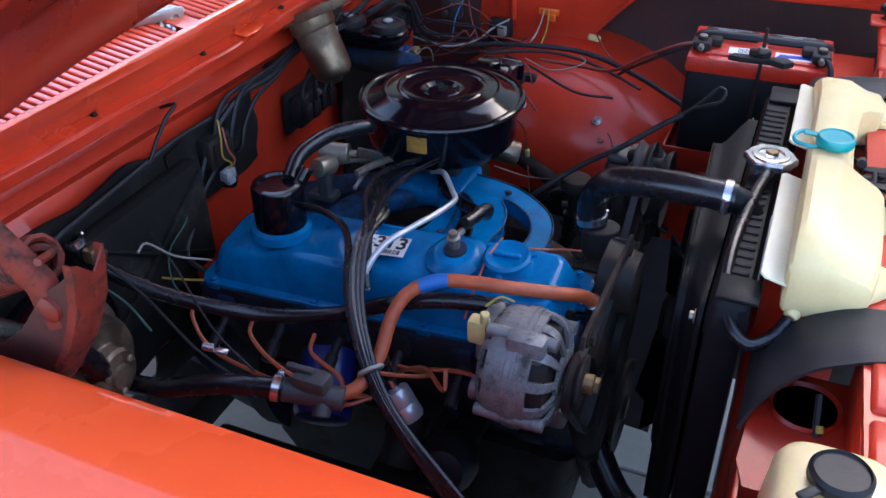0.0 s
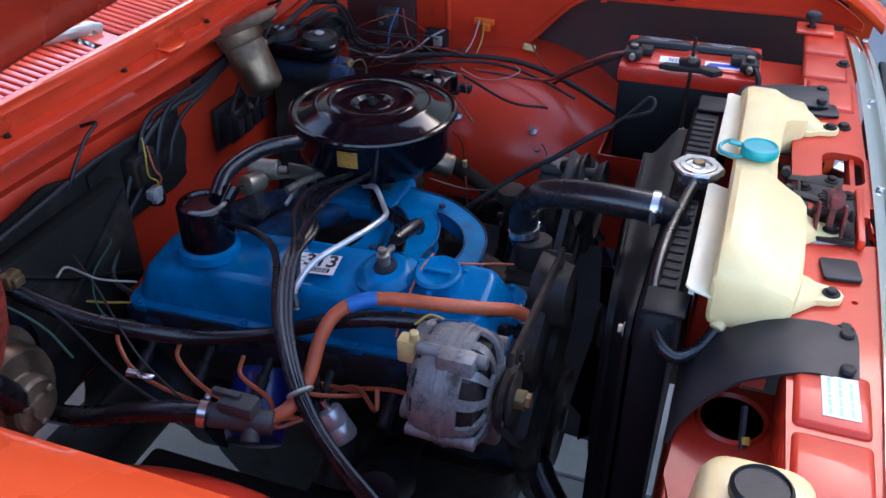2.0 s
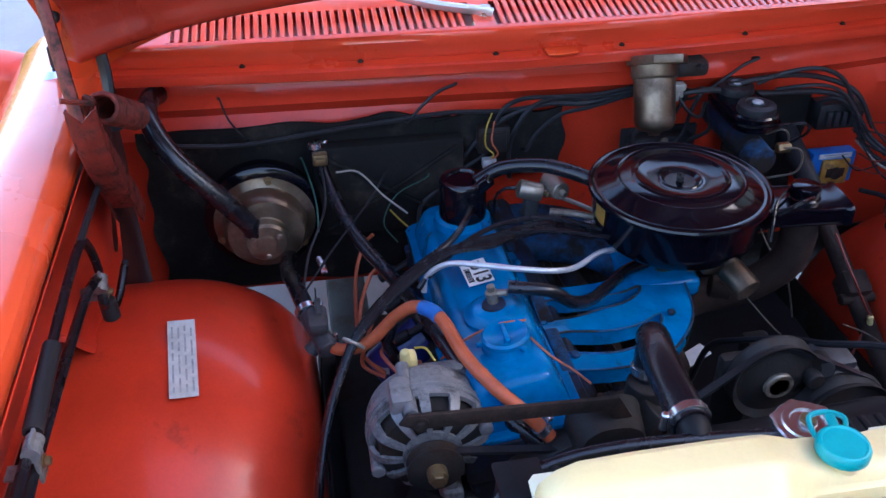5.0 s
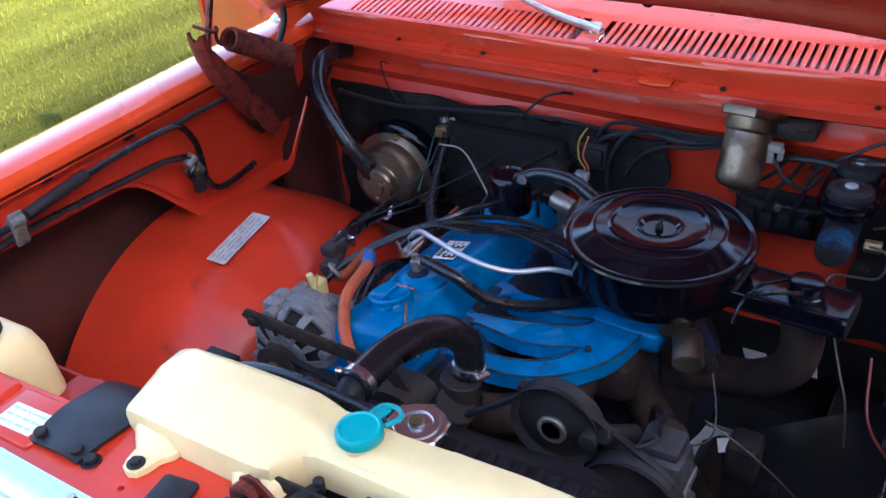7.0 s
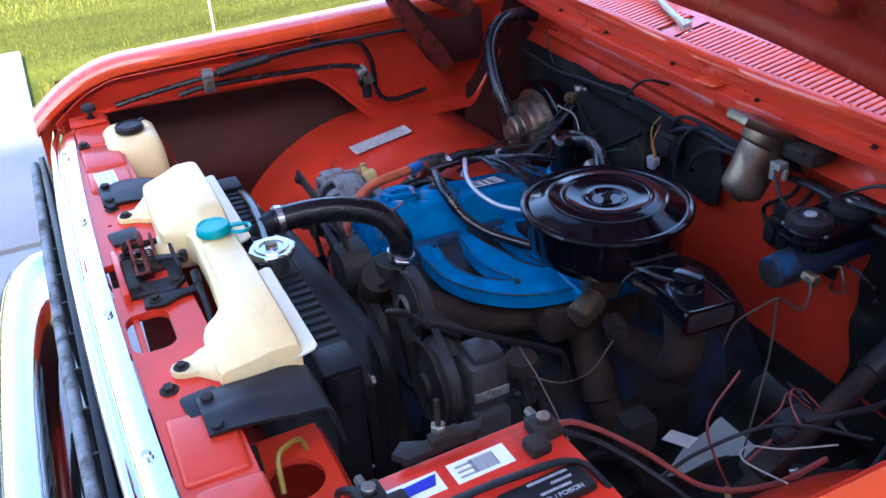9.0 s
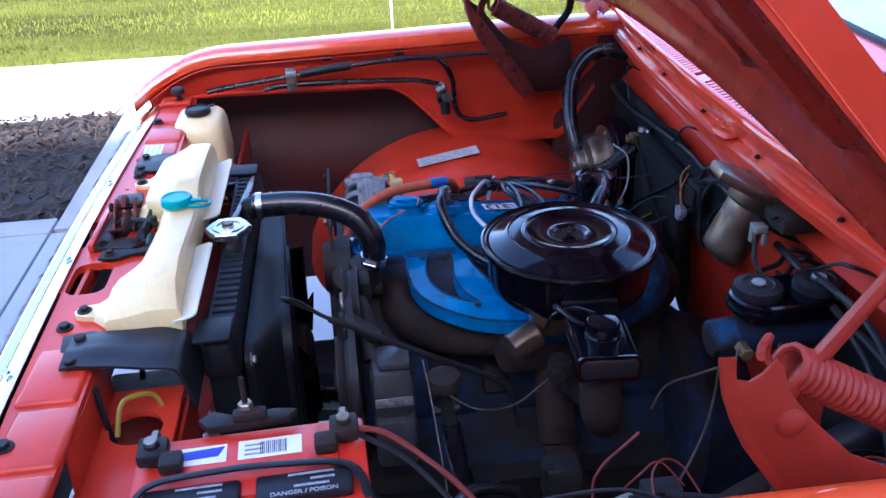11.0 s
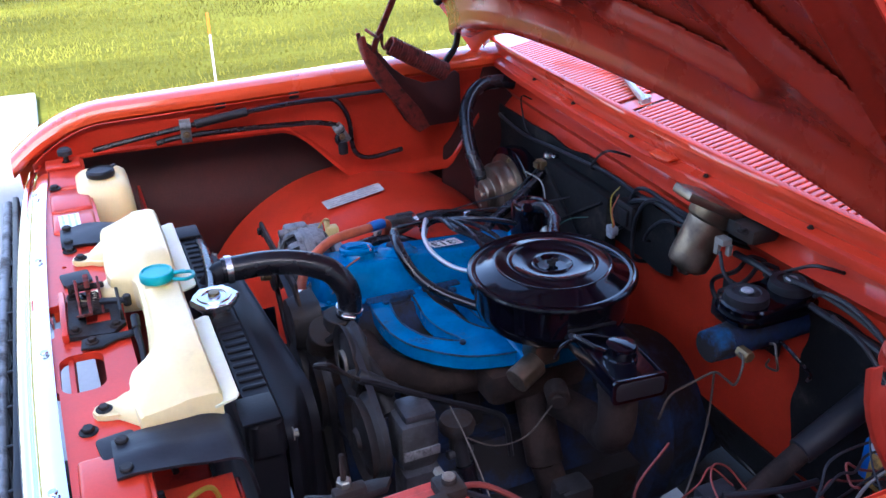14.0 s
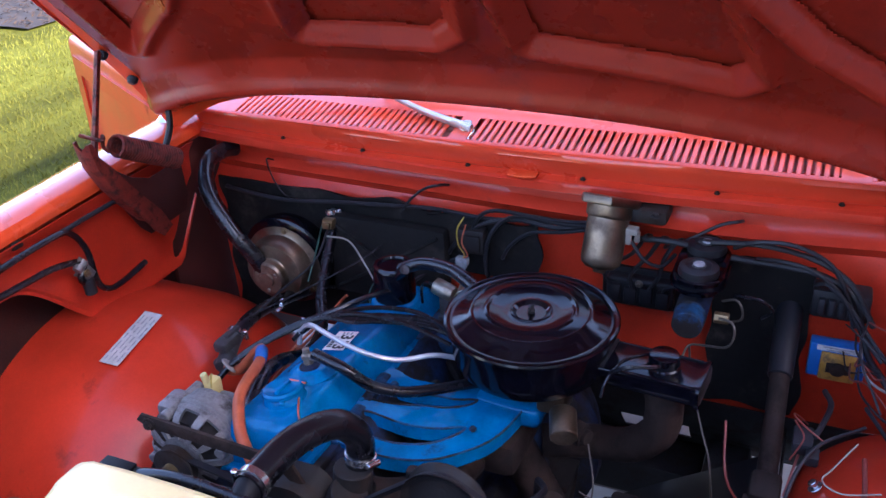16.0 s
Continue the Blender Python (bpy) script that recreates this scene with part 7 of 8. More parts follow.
single("ring_terminal", merge(rod((-0.600, 0.715, 0.892), (-0.585, 0.72, 0.888), 0.006), box((-0.575, 0.722, 0.885), (0.022, 0.010, 0.004), 0.001)), "steel", "small bright cable terminal", "terminal")
fb = thing("fuse_block", (-0.80, 1.745, 0.98), "black fuse block with coloured wires", "fuse block")
part("body", box((-0.802, 1.745, 0.975), (0.045, 0.095, 0.055), 0.006), "plastic", fb)
for k in range(5):
    part("plug_socket", box((-0.775, 1.715 + 0.016 * k, 0.975), (0.012, 0.011, 0.03), 0.002), "black", fb)
ig = thing("ignition_module", (-0.80, 1.755, 0.865), "blue ignition module with a gold face plate", "ignition module")
part("body", box((-0.795, 1.755, 0.860), (0.03, 0.095, 0.070), 0.004), "blue_tape", ig)
part("face_plate", box((-0.776, 1.758, 0.854), (0.008, 0.060, 0.056), 0.003), "gold", ig, "gold transistor plate")
part("transistor", merge(rod((-0.772, 1.758, 0.854), (-0.764, 1.758, 0.854), 0.013), box((-0.771, 1.758, 0.854), (0.003, 0.038, 0.020), 0.001)), "rust", ig)
part("print_label", box((-0.7785, 1.755, 0.889), (0.002, 0.07, 0.010), 0), "paper", ig, "pale printed label")
for k in range(2):
    part("print_bar", box((-0.777, 1.755, 0.8915 - 0.005 * k), (0.0008, 0.05 - 0.012 * k, 0.002), 0), "ink_grey", ig)
vr = thing("voltage_regulator", (-0.62, 1.94, 0.955), "black voltage regulator on the inner fender", "regulator")
part("body", box((-0.620, 1.966, 0.903), (0.055, 0.028, 0.045), 0.004), "black", vr)
part("plug", box((-0.610, 1.944, 0.904), (0.020, 0.016, 0.022), 0.003), "white_wire", vr, "white plug")
single("horn_relay", merge(box((-0.746, 1.962, 0.940), (0.05, 0.028, 0.05), 0.005), rod((-0.741, 1.948, 0.950), (-0.741, 1.935, 0.950), 0.006), rod((-0.756, 1.948, 0.930), (-0.756, 1.935, 0.930), 0.006)), "alu_dark", "dusty grey horn relay on the inner fender", "relay")
single("wire_clip", merge(box((-0.507, 1.982, 0.952), (0.050, 0.010, 0.016), 0.003), box((-0.497, 1.977, 0.940), (0.016, 0.010, 0.016), 0.002)), "orange_plastic", "bright orange plastic wire clip", "clip")
single("wire_connector", moved(box(None, (0.030, 0.012, 0.014), 0.003), pose(-0.388, 1.955, 0.914, 0, 15, 25)), "yellow", "pale yellow wire connector", "connector")
single("coil_plug", merge(box((-0.50, 1.715, 0.896), (0.05, 0.03, 0.022), 0.005), box((-0.47, 1.73, 0.893), (0.03, 0.02, 0.018), 0.004)), "black", "black multi-wire plug resting on the wheelhouse", "connector")
wh_bolts = thing("wheelhouse_bolts", (-0.40, 1.72, 0.83), "row of bright bolts on the driver side wheelhouse", "bolts")
for x, y, z in ((-0.318, 1.755, 0.802), (-0.302, 1.742, 0.760), (-0.223, 1.743, 0.758), (-0.491, 1.750, 0.812)):
    part("bolt", hexbolt((x, y - 0.006, z + 0.006), (0, -0.55, 0.8), 0.0075, 0.010), "steel", wh_bolts)

single("rubber_grommet", lathe([(0.014, 0), (0.0155, 0.002), (0.0155, 0.005), (0.010, 0.007), (0.0, 0.006)], axis_matrix((-0.087, 1.992, 1.062), (-0.087, 1.90, 1.062)), 24), "black", "black rubber plug in the inner fender", "grommet")
# Black discs paint the dark of two bolt holes; nothing is cut.
for x in (-0.225, -0.199):
    single("fender_hole", lathe([(0.006, 0), (0.006, 0.002), (0.0, 0.0022)], axis_matrix((x, 1.992, 1.082), (x, 1.90, 1.082)), 12), "ink", "small black disc painting a dark bolt hole in the inner fender", "hole", "inner fender holes")

for x in (-0.235, -0.60):
    part("pressed_bead", tube([(x, 1.986, 1.10), (x, 1.984, 1.06), (x + 0.004, 1.986, 1.0 + (0.03 if x > -0.3 else -0.08))], 0.007, 10), "bay", truck)

# ---- steering shaft, dipsticks, accumulators low in the bay ----
ss = thing("steering_shaft", (-0.60, 1.66, 0.70), "rusty steering shaft with a coupling", "steering shaft")
part("jacket", rod((-0.84, 1.665, 0.93), (-0.70, 1.667, 0.864), 0.024, 0.021), "black", ss, "dark column boot")
part("shaft", rod((-0.71, 1.667, 0.868), (-0.28, 1.68, 0.62), 0.017), "rust", ss)
part("coupling", merge(box(None, (0.05, 0.05, 0.05), 0.01, m=Matrix.Translation((-0.52, 1.672, 0.765)) @ Matrix.Rotation(0.5, 4, "Y")), rod((-0.50, 1.64, 0.752), (-0.50, 1.705, 0.752), 0.010)), "rust", ss)
single("steering_box", merge(box((-0.22, 1.68, 0.58), (0.14, 0.10, 0.14), 0.03), rod((-0.22, 1.68, 0.62), (-0.22, 1.68, 0.69), 0.045)), "grime", "greasy cast steering box on the frame rail", "steering box")
dip = thing("transmission_dipstick", (-0.06, 1.41, 1.03), "long thin dipstick with a looped handle", "dipstick")
part("tube", tube([(-0.10, 1.416, 1.010), (-0.133, 1.408, 0.988), (-0.195, 1.391, 0.941), (-0.259, 1.381, 0.898), (-0.333, 1.351, 0.839), (-0.38, 1.33, 0.79), (-0.40, 1.32, 0.70)], 0.0052, 8), "black", dip)
part("handle_loop", tube([(-0.11, 1.414, 1.003), (-0.085, 1.420, 1.024), (-0.066, 1.424, 1.044), (-0.050, 1.434, 1.060), (-0.038, 1.426, 1.058), (-0.042, 1.414, 1.046), (-0.062, 1.414, 1.036), (-0.085, 1.419, 1.024)], 0.0030, 6), "grime", dip)
ec = thing("emission_valve", (-0.29, 1.42, 0.86), "dark round emission valve on a stalk", "valve")
part("dome", lathe([(0.012, -0.04), (0.014, 0), (0.028, 0.004), (0.030, 0.014), (0.026, 0.024), (0.0, 0.028)], Matrix.Translation((-0.265, 1.385, 0.845)), 26), "grime", ec)
part("stalk", merge(rod((-0.265, 1.385, 0.847), (-0.272, 1.40, 0.775), 0.012), rod((-0.29, 1.387, 0.805), (-0.245, 1.392, 0.805), 0.008)), "black", ec)
part("down_pipe", tube([(-0.272, 1.40, 0.785), (-0.278, 1.418, 0.735), (-0.295, 1.44, 0.66), (-0.315, 1.455, 0.60)], 0.016, 12), "hose", ec, "black rubber down pipe")
wire("choke_wire", [(-0.262, 1.40, 0.848), (-0.31, 1.43, 0.832), (-0.37, 1.425, 0.828), (-0.43, 1.40, 0.852)], 0.0014, "line", "thin pale wire below the air cleaner")
wire("vacuum_line", [(-0.43, 1.43, 1.0), (-0.425, 1.46, 1.022), (-0.44, 1.49, 1.018), (-0.455, 1.50, 1.012)], 0.0035, "hose", "thin black vacuum line", "vacuum lines")
wire("ground_strap", [(-0.245, 1.60, 0.80), (-0.24, 1.55, 0.86), (-0.235, 1.49, 0.91), (-0.23, 1.44, 0.94)], 0.0012, "line", "thin bare ground wire")
hose("vacuum_hose", [(-0.30, 1.62, 0.60), (-0.24, 1.58, 0.70), (-0.27, 1.54, 0.76), (-0.35, 1.52, 0.74), (-0.40, 1.53, 0.66)], 0.010, "hose", "black hose curled low in the bay")
hose("vacuum_hose", [(-0.12, 1.60, 0.66), (-0.20, 1.56, 0.74), (-0.28, 1.58, 0.72), (-0.34, 1.61, 0.62)], 0.008, "hose", "black hose curled low in the bay")
single("starter_relay", merge(box((-0.44, 1.46, 0.70), (0.06, 0.05, 0.07), 0.01), box((-0.415, 1.47, 0.735), (0.02, 0.014, 0.003), 0.0005)), "grime", "dark relay low beside the engine", "relay")
single("tag", moved(box(None, (0.034, 0.055, 0.002), 0.0004), pose(-0.575, 1.42, 0.590, 12, 0, 20)), "white", "small white tag beside the engine", "tag")
single("engine_mount", merge(box((-0.38, 0.85, 0.545), (0.10, 0.12, 0.10), 0.01), box((-0.38, 0.92, 0.64), (0.08, 0.09, 0.05), 0.01), rod((-0.38, 0.84, 0.62), (-0.38, 0.90, 0.68), 0.03)), "grime", "oily engine mount on the frame rail", "engine mount")
single("splash_shield", sheet(lambda u, v: (-0.75 + u * 0.60, 0.70 + v * 0.10, 0.60 - 0.10 * v + 0.01 * noise.noise((u * 8, v * 3, 0))), 16, 4, 0.003), "black", "black rubber splash shield below the wheelhouse", "splash shield", "splash shields")
single("splash_shield", sheet(lambda u, v: (-0.80 + u * 0.74, 1.66 - v * 0.34, 0.60 - 0.24 * v + 0.01 * noise.noise((u * 8, v * 3, 5))), 16, 4, 0.003), "black", "black rubber splash shield below the wheelhouse", "splash shield", "splash shields")


# ---- hood hinges ----
def hinge(driver):
    dx, dy = (-0.025, -0.016) if driver else (-0.024, 0.022)

    def P(x, y, z):
        return (x + dx, 2 * 1.163 - y - dy if driver else y + dy, z)
    lab = "orange-red hood hinge with a coil spring" if driver else "hood hinge with a coil spring, its red darkened for shade"
    # Passenger hinge gets darker reds that stand for the shade on it.
    mt = "bay_mid" if driver else "rust_shade_red"
    arm = [(-0.421, 1.252), (-0.434, 1.234), (-0.446, 1.230), (-0.458, 1.238), (-0.468, 1.252), (-0.475, 1.244), (-0.485, 1.214), (-0.512, 1.180), (-0.555, 1.136), (-0.61, 1.108), (-0.70, 1.098), (-0.735, 1.07), (-0.72, 1.02), (-0.60, 1.02), (-0.535, 1.05), (-0.488, 1.110), (-0.455, 1.155), (-0.430, 1.205)]
    if not driver:
        arm = [(-0.421, 1.256), (-0.440, 1.238), (-0.462, 1.222), (-0.484, 1.196), (-0.508, 1.166), (-0.540, 1.140)] + [(-0.590, 1.118), (-0.640, 1.120), (-0.672, 1.140), (-0.686, 1.130), (-0.690, 1.040), (-0.676, 1.006), (-0.560, 1.004), (-0.535, 1.030)] + arm[15:]
    side_m = Matrix(((1, 0, 0, 0), (0, 0, 1, 0), (0, 1, 0, 0), (0, 0, 0, 1)))
    ya, yb = sorted((P(0, 0.396, 0)[1], P(0, 0.400, 0)[1]))
    h = part("hood_hinge", prism([(x + dx, z) for x, z in arm], ya, yb, side_m, 0.0015), mt if driver else "undercoat_shade", truck, lab)
    yc, yd = sorted((P(0, 0.430, 0)[1], P(0, 0.434, 0)[1]))
    if not driver:
        part("inner_plate", prism([(x + dx, z) for x, z in [(-0.421, 1.246), (-0.436, 1.232), (-0.458, 1.206), (-0.482, 1.172), (-0.520, 1.120), (-0.566, 1.062), (-0.590, 1.016), (-0.560, 1.004), (-0.535, 1.030), (-0.488, 1.110), (-0.455, 1.155), (-0.430, 1.205)]], yc, yd, side_m, 0.0015), mt, h, "inner cheek of the channel, its red darkened for shade")
    front = [(-0.419, 1.258), (-0.421, 1.240), (-0.426, 1.215), (-0.436, 1.188), (-0.452, 1.156), (-0.484, 1.108), (-0.530, 1.050)]
    cross = [(0.012, 0.3955), (0.003, 0.3955), (0.0, 0.400), (-0.001, 0.415), (0.0, 0.430), (0.003, 0.4345), (0.012, 0.4345)]
    if driver:
        cross = [(d, 0.3955 + (y - 0.3955) * 0.25) for d, y in cross]

    def web(u, v):
        k = u * (len(front) - 1)
        i = min(int(k), len(front) - 2)
        x, z = (front[i][n] + (front[i + 1][n] - front[i][n]) * (k - i) for n in (0, 1))
        d, y = cross[round(v * (len(cross) - 1))]
        notch = 0.016 * max(0, 1 - abs(y - 0.415) / 0.016) * max(0, 1 - k)
        return P(x - d, y, z - notch)
    part("front_web", sheet(web, 24, len(cross) - 1, 0.002), mt, h)
    part("rivet", lathe([(0.014, 0), (0.013, 0.004), (0.008, 0.007), (0, 0.008)], axis_matrix(P(-0.462 if not driver else -0.490, 0.396, 1.205 if not driver else 1.183), P(-0.462 if not driver else -0.490, 0.35, 1.205 if not driver else 1.183)), 20), mt, h)
    ys = 1.925 if driver else 0.450
    a, b = Vector((-0.515, ys, 1.230)), Vector((-0.675, ys, 1.135)) if driver else Vector((-0.655, ys + 0.012, 1.150))
    ax = (b - a)
    u = ax.normalized()
    s1 = u.orthogonal().normalized()
    s2 = u.cross(s1)
    turns, R = (22, 0.0180) if driver else (24, 0.0195)
    pts = [a + ax * (k / (turns * 10)) + (s1 * math.cos(2 * math.pi * k / 10) + s2 * math.sin(2 * math.pi * k / 10)) * R for k in range(turns * 10 + 1)]
    part("coil_spring", tube(pts, 0.0038, 6, soft=False), mt, h, "tight coil spring")
    part("spring_hook", tube([a + s1 * R, a - u * 0.010 + s1 * R * 0.9 + s2 * R * 0.5, a - u * 0.022 + s2 * R, a - u * 0.030 + s2 * R * 0.3, Vector(P(-0.448, 0.388, 1.262))], 0.0038, 6), mt, h)
    top = hood_place(0.13, 0.975, 0.0) if driver else Vector((-0.584, 0.389, 1.386))
    part("lift_strut", tube([P(-0.492, 0.412, 1.200), P(-0.500, 0.412, 1.215), tuple(top)] if driver else [P(-0.458, 0.400, 1.185), P(-0.466, 0.399, 1.229), tuple(top)], 0.018 if driver else 0.014, 8, flat=0.45, soft=False), mt, h, "flat lift strut up to the hood")
    link_path = [P(-0.70, 0.385, 1.10), P(-0.755, 0.375, 1.17), P(-0.75, 0.372, 1.215), tuple(hood_place(0.02, 0.95, 0.0))] if driver else [(-0.650, 0.432, 1.130), (-0.668, 0.428, 1.164), (-0.698, 0.424, 1.200), (-0.707, 0.421, 1.240), (-0.716, 0.418, 1.300)]
    part("rear_link", tube(link_path, 0.0135, 8, flat=0.5), "grime", h, "dark curved rear link")


hinge(False)
hinge(True)

# ---- passenger fender rods, clips, bumpers, labels ----
wire("washer_line", [(0.175, 0.410, 1.062), (0.110, 0.412, 1.072), (0.030, 0.414, 1.082), (-0.020, 0.416, 1.088), (-0.110, 0.416, 1.098), (-0.230, 0.416, 1.108), (-0.350, 0.416, 1.110), (-0.390, 0.416, 1.098), (-0.415, 0.416, 1.050), (-0.420, 0.416, 0.985), (-0.435, 0.416, 0.955), (-0.470, 0.418, 0.945), (-0.550, 0.420, 0.955)], 0.0062, "hose", "black line clipped along the inner fender", "fender lines", 8)
wire("washer_line", [(0.040, 0.416, 1.060), (-0.020, 0.418, 1.068), (-0.140, 0.418, 1.066), (-0.270, 0.418, 1.060), (-0.335, 0.419, 1.055), (-0.395, 0.421, 1.035), (-0.380, 0.422, 1.008), (-0.395, 0.422, 0.985)], 0.0066, "hose", "black line clipped along the inner fender", "fender lines", 8)
wire("washer_line", [(-0.370, 0.416, 1.110), (-0.440, 0.418, 1.112), (-0.510, 0.420, 1.112)], 0.005, "black", "black line clipped along the inner fender", "fender lines", 8)
single("line_sleeve", tube([(-0.050, 0.417, 1.092), (-0.120, 0.417, 1.100), (-0.170, 0.417, 1.105)], 0.0105, 10), "black", "thick black sleeve over the fender line", "sleeve")
for x, z, a in ((-0.027, 1.082, 0), (-0.392, 1.022, 30)):
    cl = thing("line_clip", (x, 0.416, z), "bright steel clip holding the fender lines", "clip", "line clips")
    part("strap", moved(merge(box((0, 0, 0), (0.024, 0.004, 0.056), 0.0015), box((0, -0.018, -0.020), (0.020, 0.036, 0.004), 0.001), moved(lathe([(0.0075, -0.012), (0.0095, -0.012), (0.0095, 0.012), (0.0075, 0.012)], None, 14), Matrix.Translation((0, -0.002, 0.012)) @ Matrix.Rotation(radians(90), 4, "Y"))), Matrix.Translation((x, 0.424, z)) @ Matrix.Rotation(radians(a), 4, "Y")), "alu", cl)
    part("screw", hexbolt((x, 0.427, z - 0.008), (0, 1, 0), 0.005), "brass", cl)
single("line_end_plug", rod((-0.393, 0.423, 1.0), (-0.394, 0.424, 0.968), 0.012), "black", "black rubber end plug under the clip", "plug")
for p in ((-0.115, 0.392, 1.124), (-0.29, 0.392, 1.124)):
    single("rubber_block", box(p, (0.026, 0.012, 0.022), 0.005), "black", "black rubber block on the fender lip", "bumper", "fender rubber blocks")
for y, x in ((0.468, 0.232), (1.866, 0.200)):
    bp = thing("hood_bumper", (x, y, 1.052), "black rubber hood bumper on a threaded stud", "bumper", "hood bumpers")
    part("rubber", lathe([(0.010, 0.018), (0.015, 0.020), (0.015, 0.030), (0.011, 0.034), (0.0, 0.035)], Matrix.Translation((x, y, 1.062)), 20), "black", bp)
    part("stud", merge(rod((x, y, 1.052), (x, y, 1.084), 0.005), rod((x, y, 1.060), (x, y, 1.066), 0.013, seg=6)), "grime", bp)
    single("corner_bracket", box((x + 0.008, y, 1.062), (0.07, 0.055, 0.008), 0.004), "bay", "orange-red corner bracket under the bumper", "bracket", "corner brackets")


def text_label(name, m, w, h, label, rows, mat="paper", print_mat="ink_grey"):
    t = thing(name, tuple(m.translation), label, "label")
    part("sheet", moved(box((0, 0, 0.0004), (w, h, 0.0008), 0), m), mat, t)
    rg = random.Random(len(name) + int(w * 1000))
    for k in range(rows):
        y = h / 2 - (k + 0.7) * h / (rows + 0.4)
        x = -w / 2 + w * 0.06
        while x < w * 0.42:
            l = rg.uniform(0.06, 0.25) * w
            part("print_bar", moved(box((min(x + l / 2, w * 0.45 - l / 2), y, 0.0010), (l, h * 0.28 / rows, 0.0003), 0), m), print_mat, t)
            x += l + w * 0.05
    return t


def on_dome(u, y):
    """A pose lying on the passenger wheelhouse."""
    e = max(0, (y - 0.45) / 0.25)
    r = 0.43 - 0.17 * (1 - math.sqrt(max(0, 1 - e * e * 0.97)))
    a = radians(u)
    p = Vector((-0.44 + r * 1.02 * math.cos(a), y, 0.462 + r * math.sin(a)))
    n = Vector((math.cos(a), 0.5 * e, math.sin(a))).normalized()
    xax = Vector((-1, -0.09, 0)) - n * Vector((-1, -0.09, 0)).dot(n)
    xax.normalize()
    return Matrix.Translation(p + n * 0.003) @ Matrix((xax, n.cross(xax), n)).transposed().to_4x4()


text_label("spec_label", on_dome(83, 0.506), 0.152, 0.040, "worn silver specification label on the wheelhouse", 4)
text_label("support_label", Matrix.Translation((0.243, 0.778, 1.0584)) @ Matrix.Rotation(radians(92), 4, "Z"), 0.062, 0.036, "white printed label on the radiator support", 3, "white", "ink_green")
for p, s in (((0.246, 1.018, 1.0535), 0), ((0.225, 1.49, 1.0535), 1)):
    single("foam_pad", moved(prism(rrect(0.045, 0.045, 0.006), 0, 0.005, None, 0.001), Matrix.Translation(p) @ Matrix.Rotation(radians(8), 4, "Z")), "black", "square black foam pad on the support bar", "pad", "foam pads")


# ---- rubber flaps, latch, bolts on the support ----
def flap(pts, w0, w1, name, label):
    P = smooth_path(pts, 8)
    n = len(P)
    def f(u, v):
        p = P[min(int(u * (n - 1) + 0.5), n - 1)]
        w = w0 + (w1 - w0) * u
        return p + Vector((0, (v - 0.5) * w, 0.004 * math.sin(v * 3.1) + 0.003 * noise.noise((u * 5, v * 4, w0 * 90))))
    t = thing(name, tuple(P[0]), label, "rubber flap", "radiator side flaps")
    part("sheet", sheet(f, n - 1, 8, 0.004), "black", t)
    for dv in (-0.36, 0.36):
        part("rivet", rod((P[0].x - 0.012, P[0].y + dv * w0, P[0].z + 0.002), (P[0].x - 0.012, P[0].y + dv * w0, P[0].z + 0.008), 0.008, seg=10), "grime", t)
    return t


flap([(0.262, 0.850, 1.058), (0.22, 0.852, 1.060), (0.18, 0.848, 1.054), (0.145, 0.842, 1.040), (0.114, 0.832, 1.016), (0.094, 0.822, 0.992), (0.084, 0.815, 0.968)], 0.084, 0.128, "radiator_flap", "bent black rubber flap beside the coolant tank")
flap([(0.232, 1.525, 1.064), (0.20, 1.522, 1.066), (0.15, 1.52, 1.060), (0.10, 1.515, 1.052), (0.085, 1.51, 1.03), (0.075, 1.50, 0.98)], 0.075, 0.110, "radiator_flap", "wide black rubber flap beside the radiator")
la = thing("hood_latch", (0.226, 1.15, 1.05), "rusty red hood latch mechanism on a dark plate", "latch")
part("base", plate_with_holes([(0.190, 1.082), (0.262, 1.078), (0.266, 1.214), (0.206, 1.224), (0.186, 1.20)], [[(0.206, 1.150), (0.240, 1.150), (0.240, 1.185), (0.206, 1.185)]], 1.054, 1.060), "grime", la, "greasy dark base plate")
part("front_lip", box((0.270, 1.147, 1.060), (0.010, 0.142, 0.016), 0.004), "bay", la, "orange-red folded front lip")
part("rear_lip", box((0.190, 1.140, 1.066), (0.005, 0.105, 0.024), 0.002), "grime", la)
for xq in (0.214, 0.246):
    part("side_plate", prism([(1.084, 1.060), (1.092, 1.088), (1.104, 1.096), (1.118, 1.092), (1.136, 1.076), (1.160, 1.060)], xq - 0.002, xq + 0.002, Matrix(((0, 0, 1, 0), (1, 0, 0, 0), (0, 1, 0, 0), (0, 0, 0, 1))), 0.0008), "rust_shade_red", la, "rusty red upright cheek")
part("hook", prism([(1.092, 1.070), (1.096, 1.092), (1.108, 1.104), (1.124, 1.100), (1.128, 1.090), (1.116, 1.092), (1.108, 1.086), (1.112, 1.074), (1.150, 1.070), (1.156, 1.062)], 0.226, 0.234, Matrix(((0, 0, 1, 0), (1, 0, 0, 0), (0, 1, 0, 0), (0, 0, 0, 1))), 0.001), "rust_shade_red", la, "worn red catch hook")
part("pivot_pin", merge(rod((0.206, 1.108, 1.082), (0.254, 1.108, 1.082), 0.005), rod((0.252, 1.108, 1.082), (0.258, 1.108, 1.082), 0.008), rod((0.210, 1.136, 1.067), (0.250, 1.136, 1.067), 0.004)), "rust", la)
part("latch_spring", tube([(0.222 + 0.006 * math.cos(k * 0.9), 1.118 + k * 0.0011, 1.072 + 0.006 * math.sin(k * 0.9)) for k in range(52)], 0.0013, 5, soft=False), "rust", la, "small coil return spring")
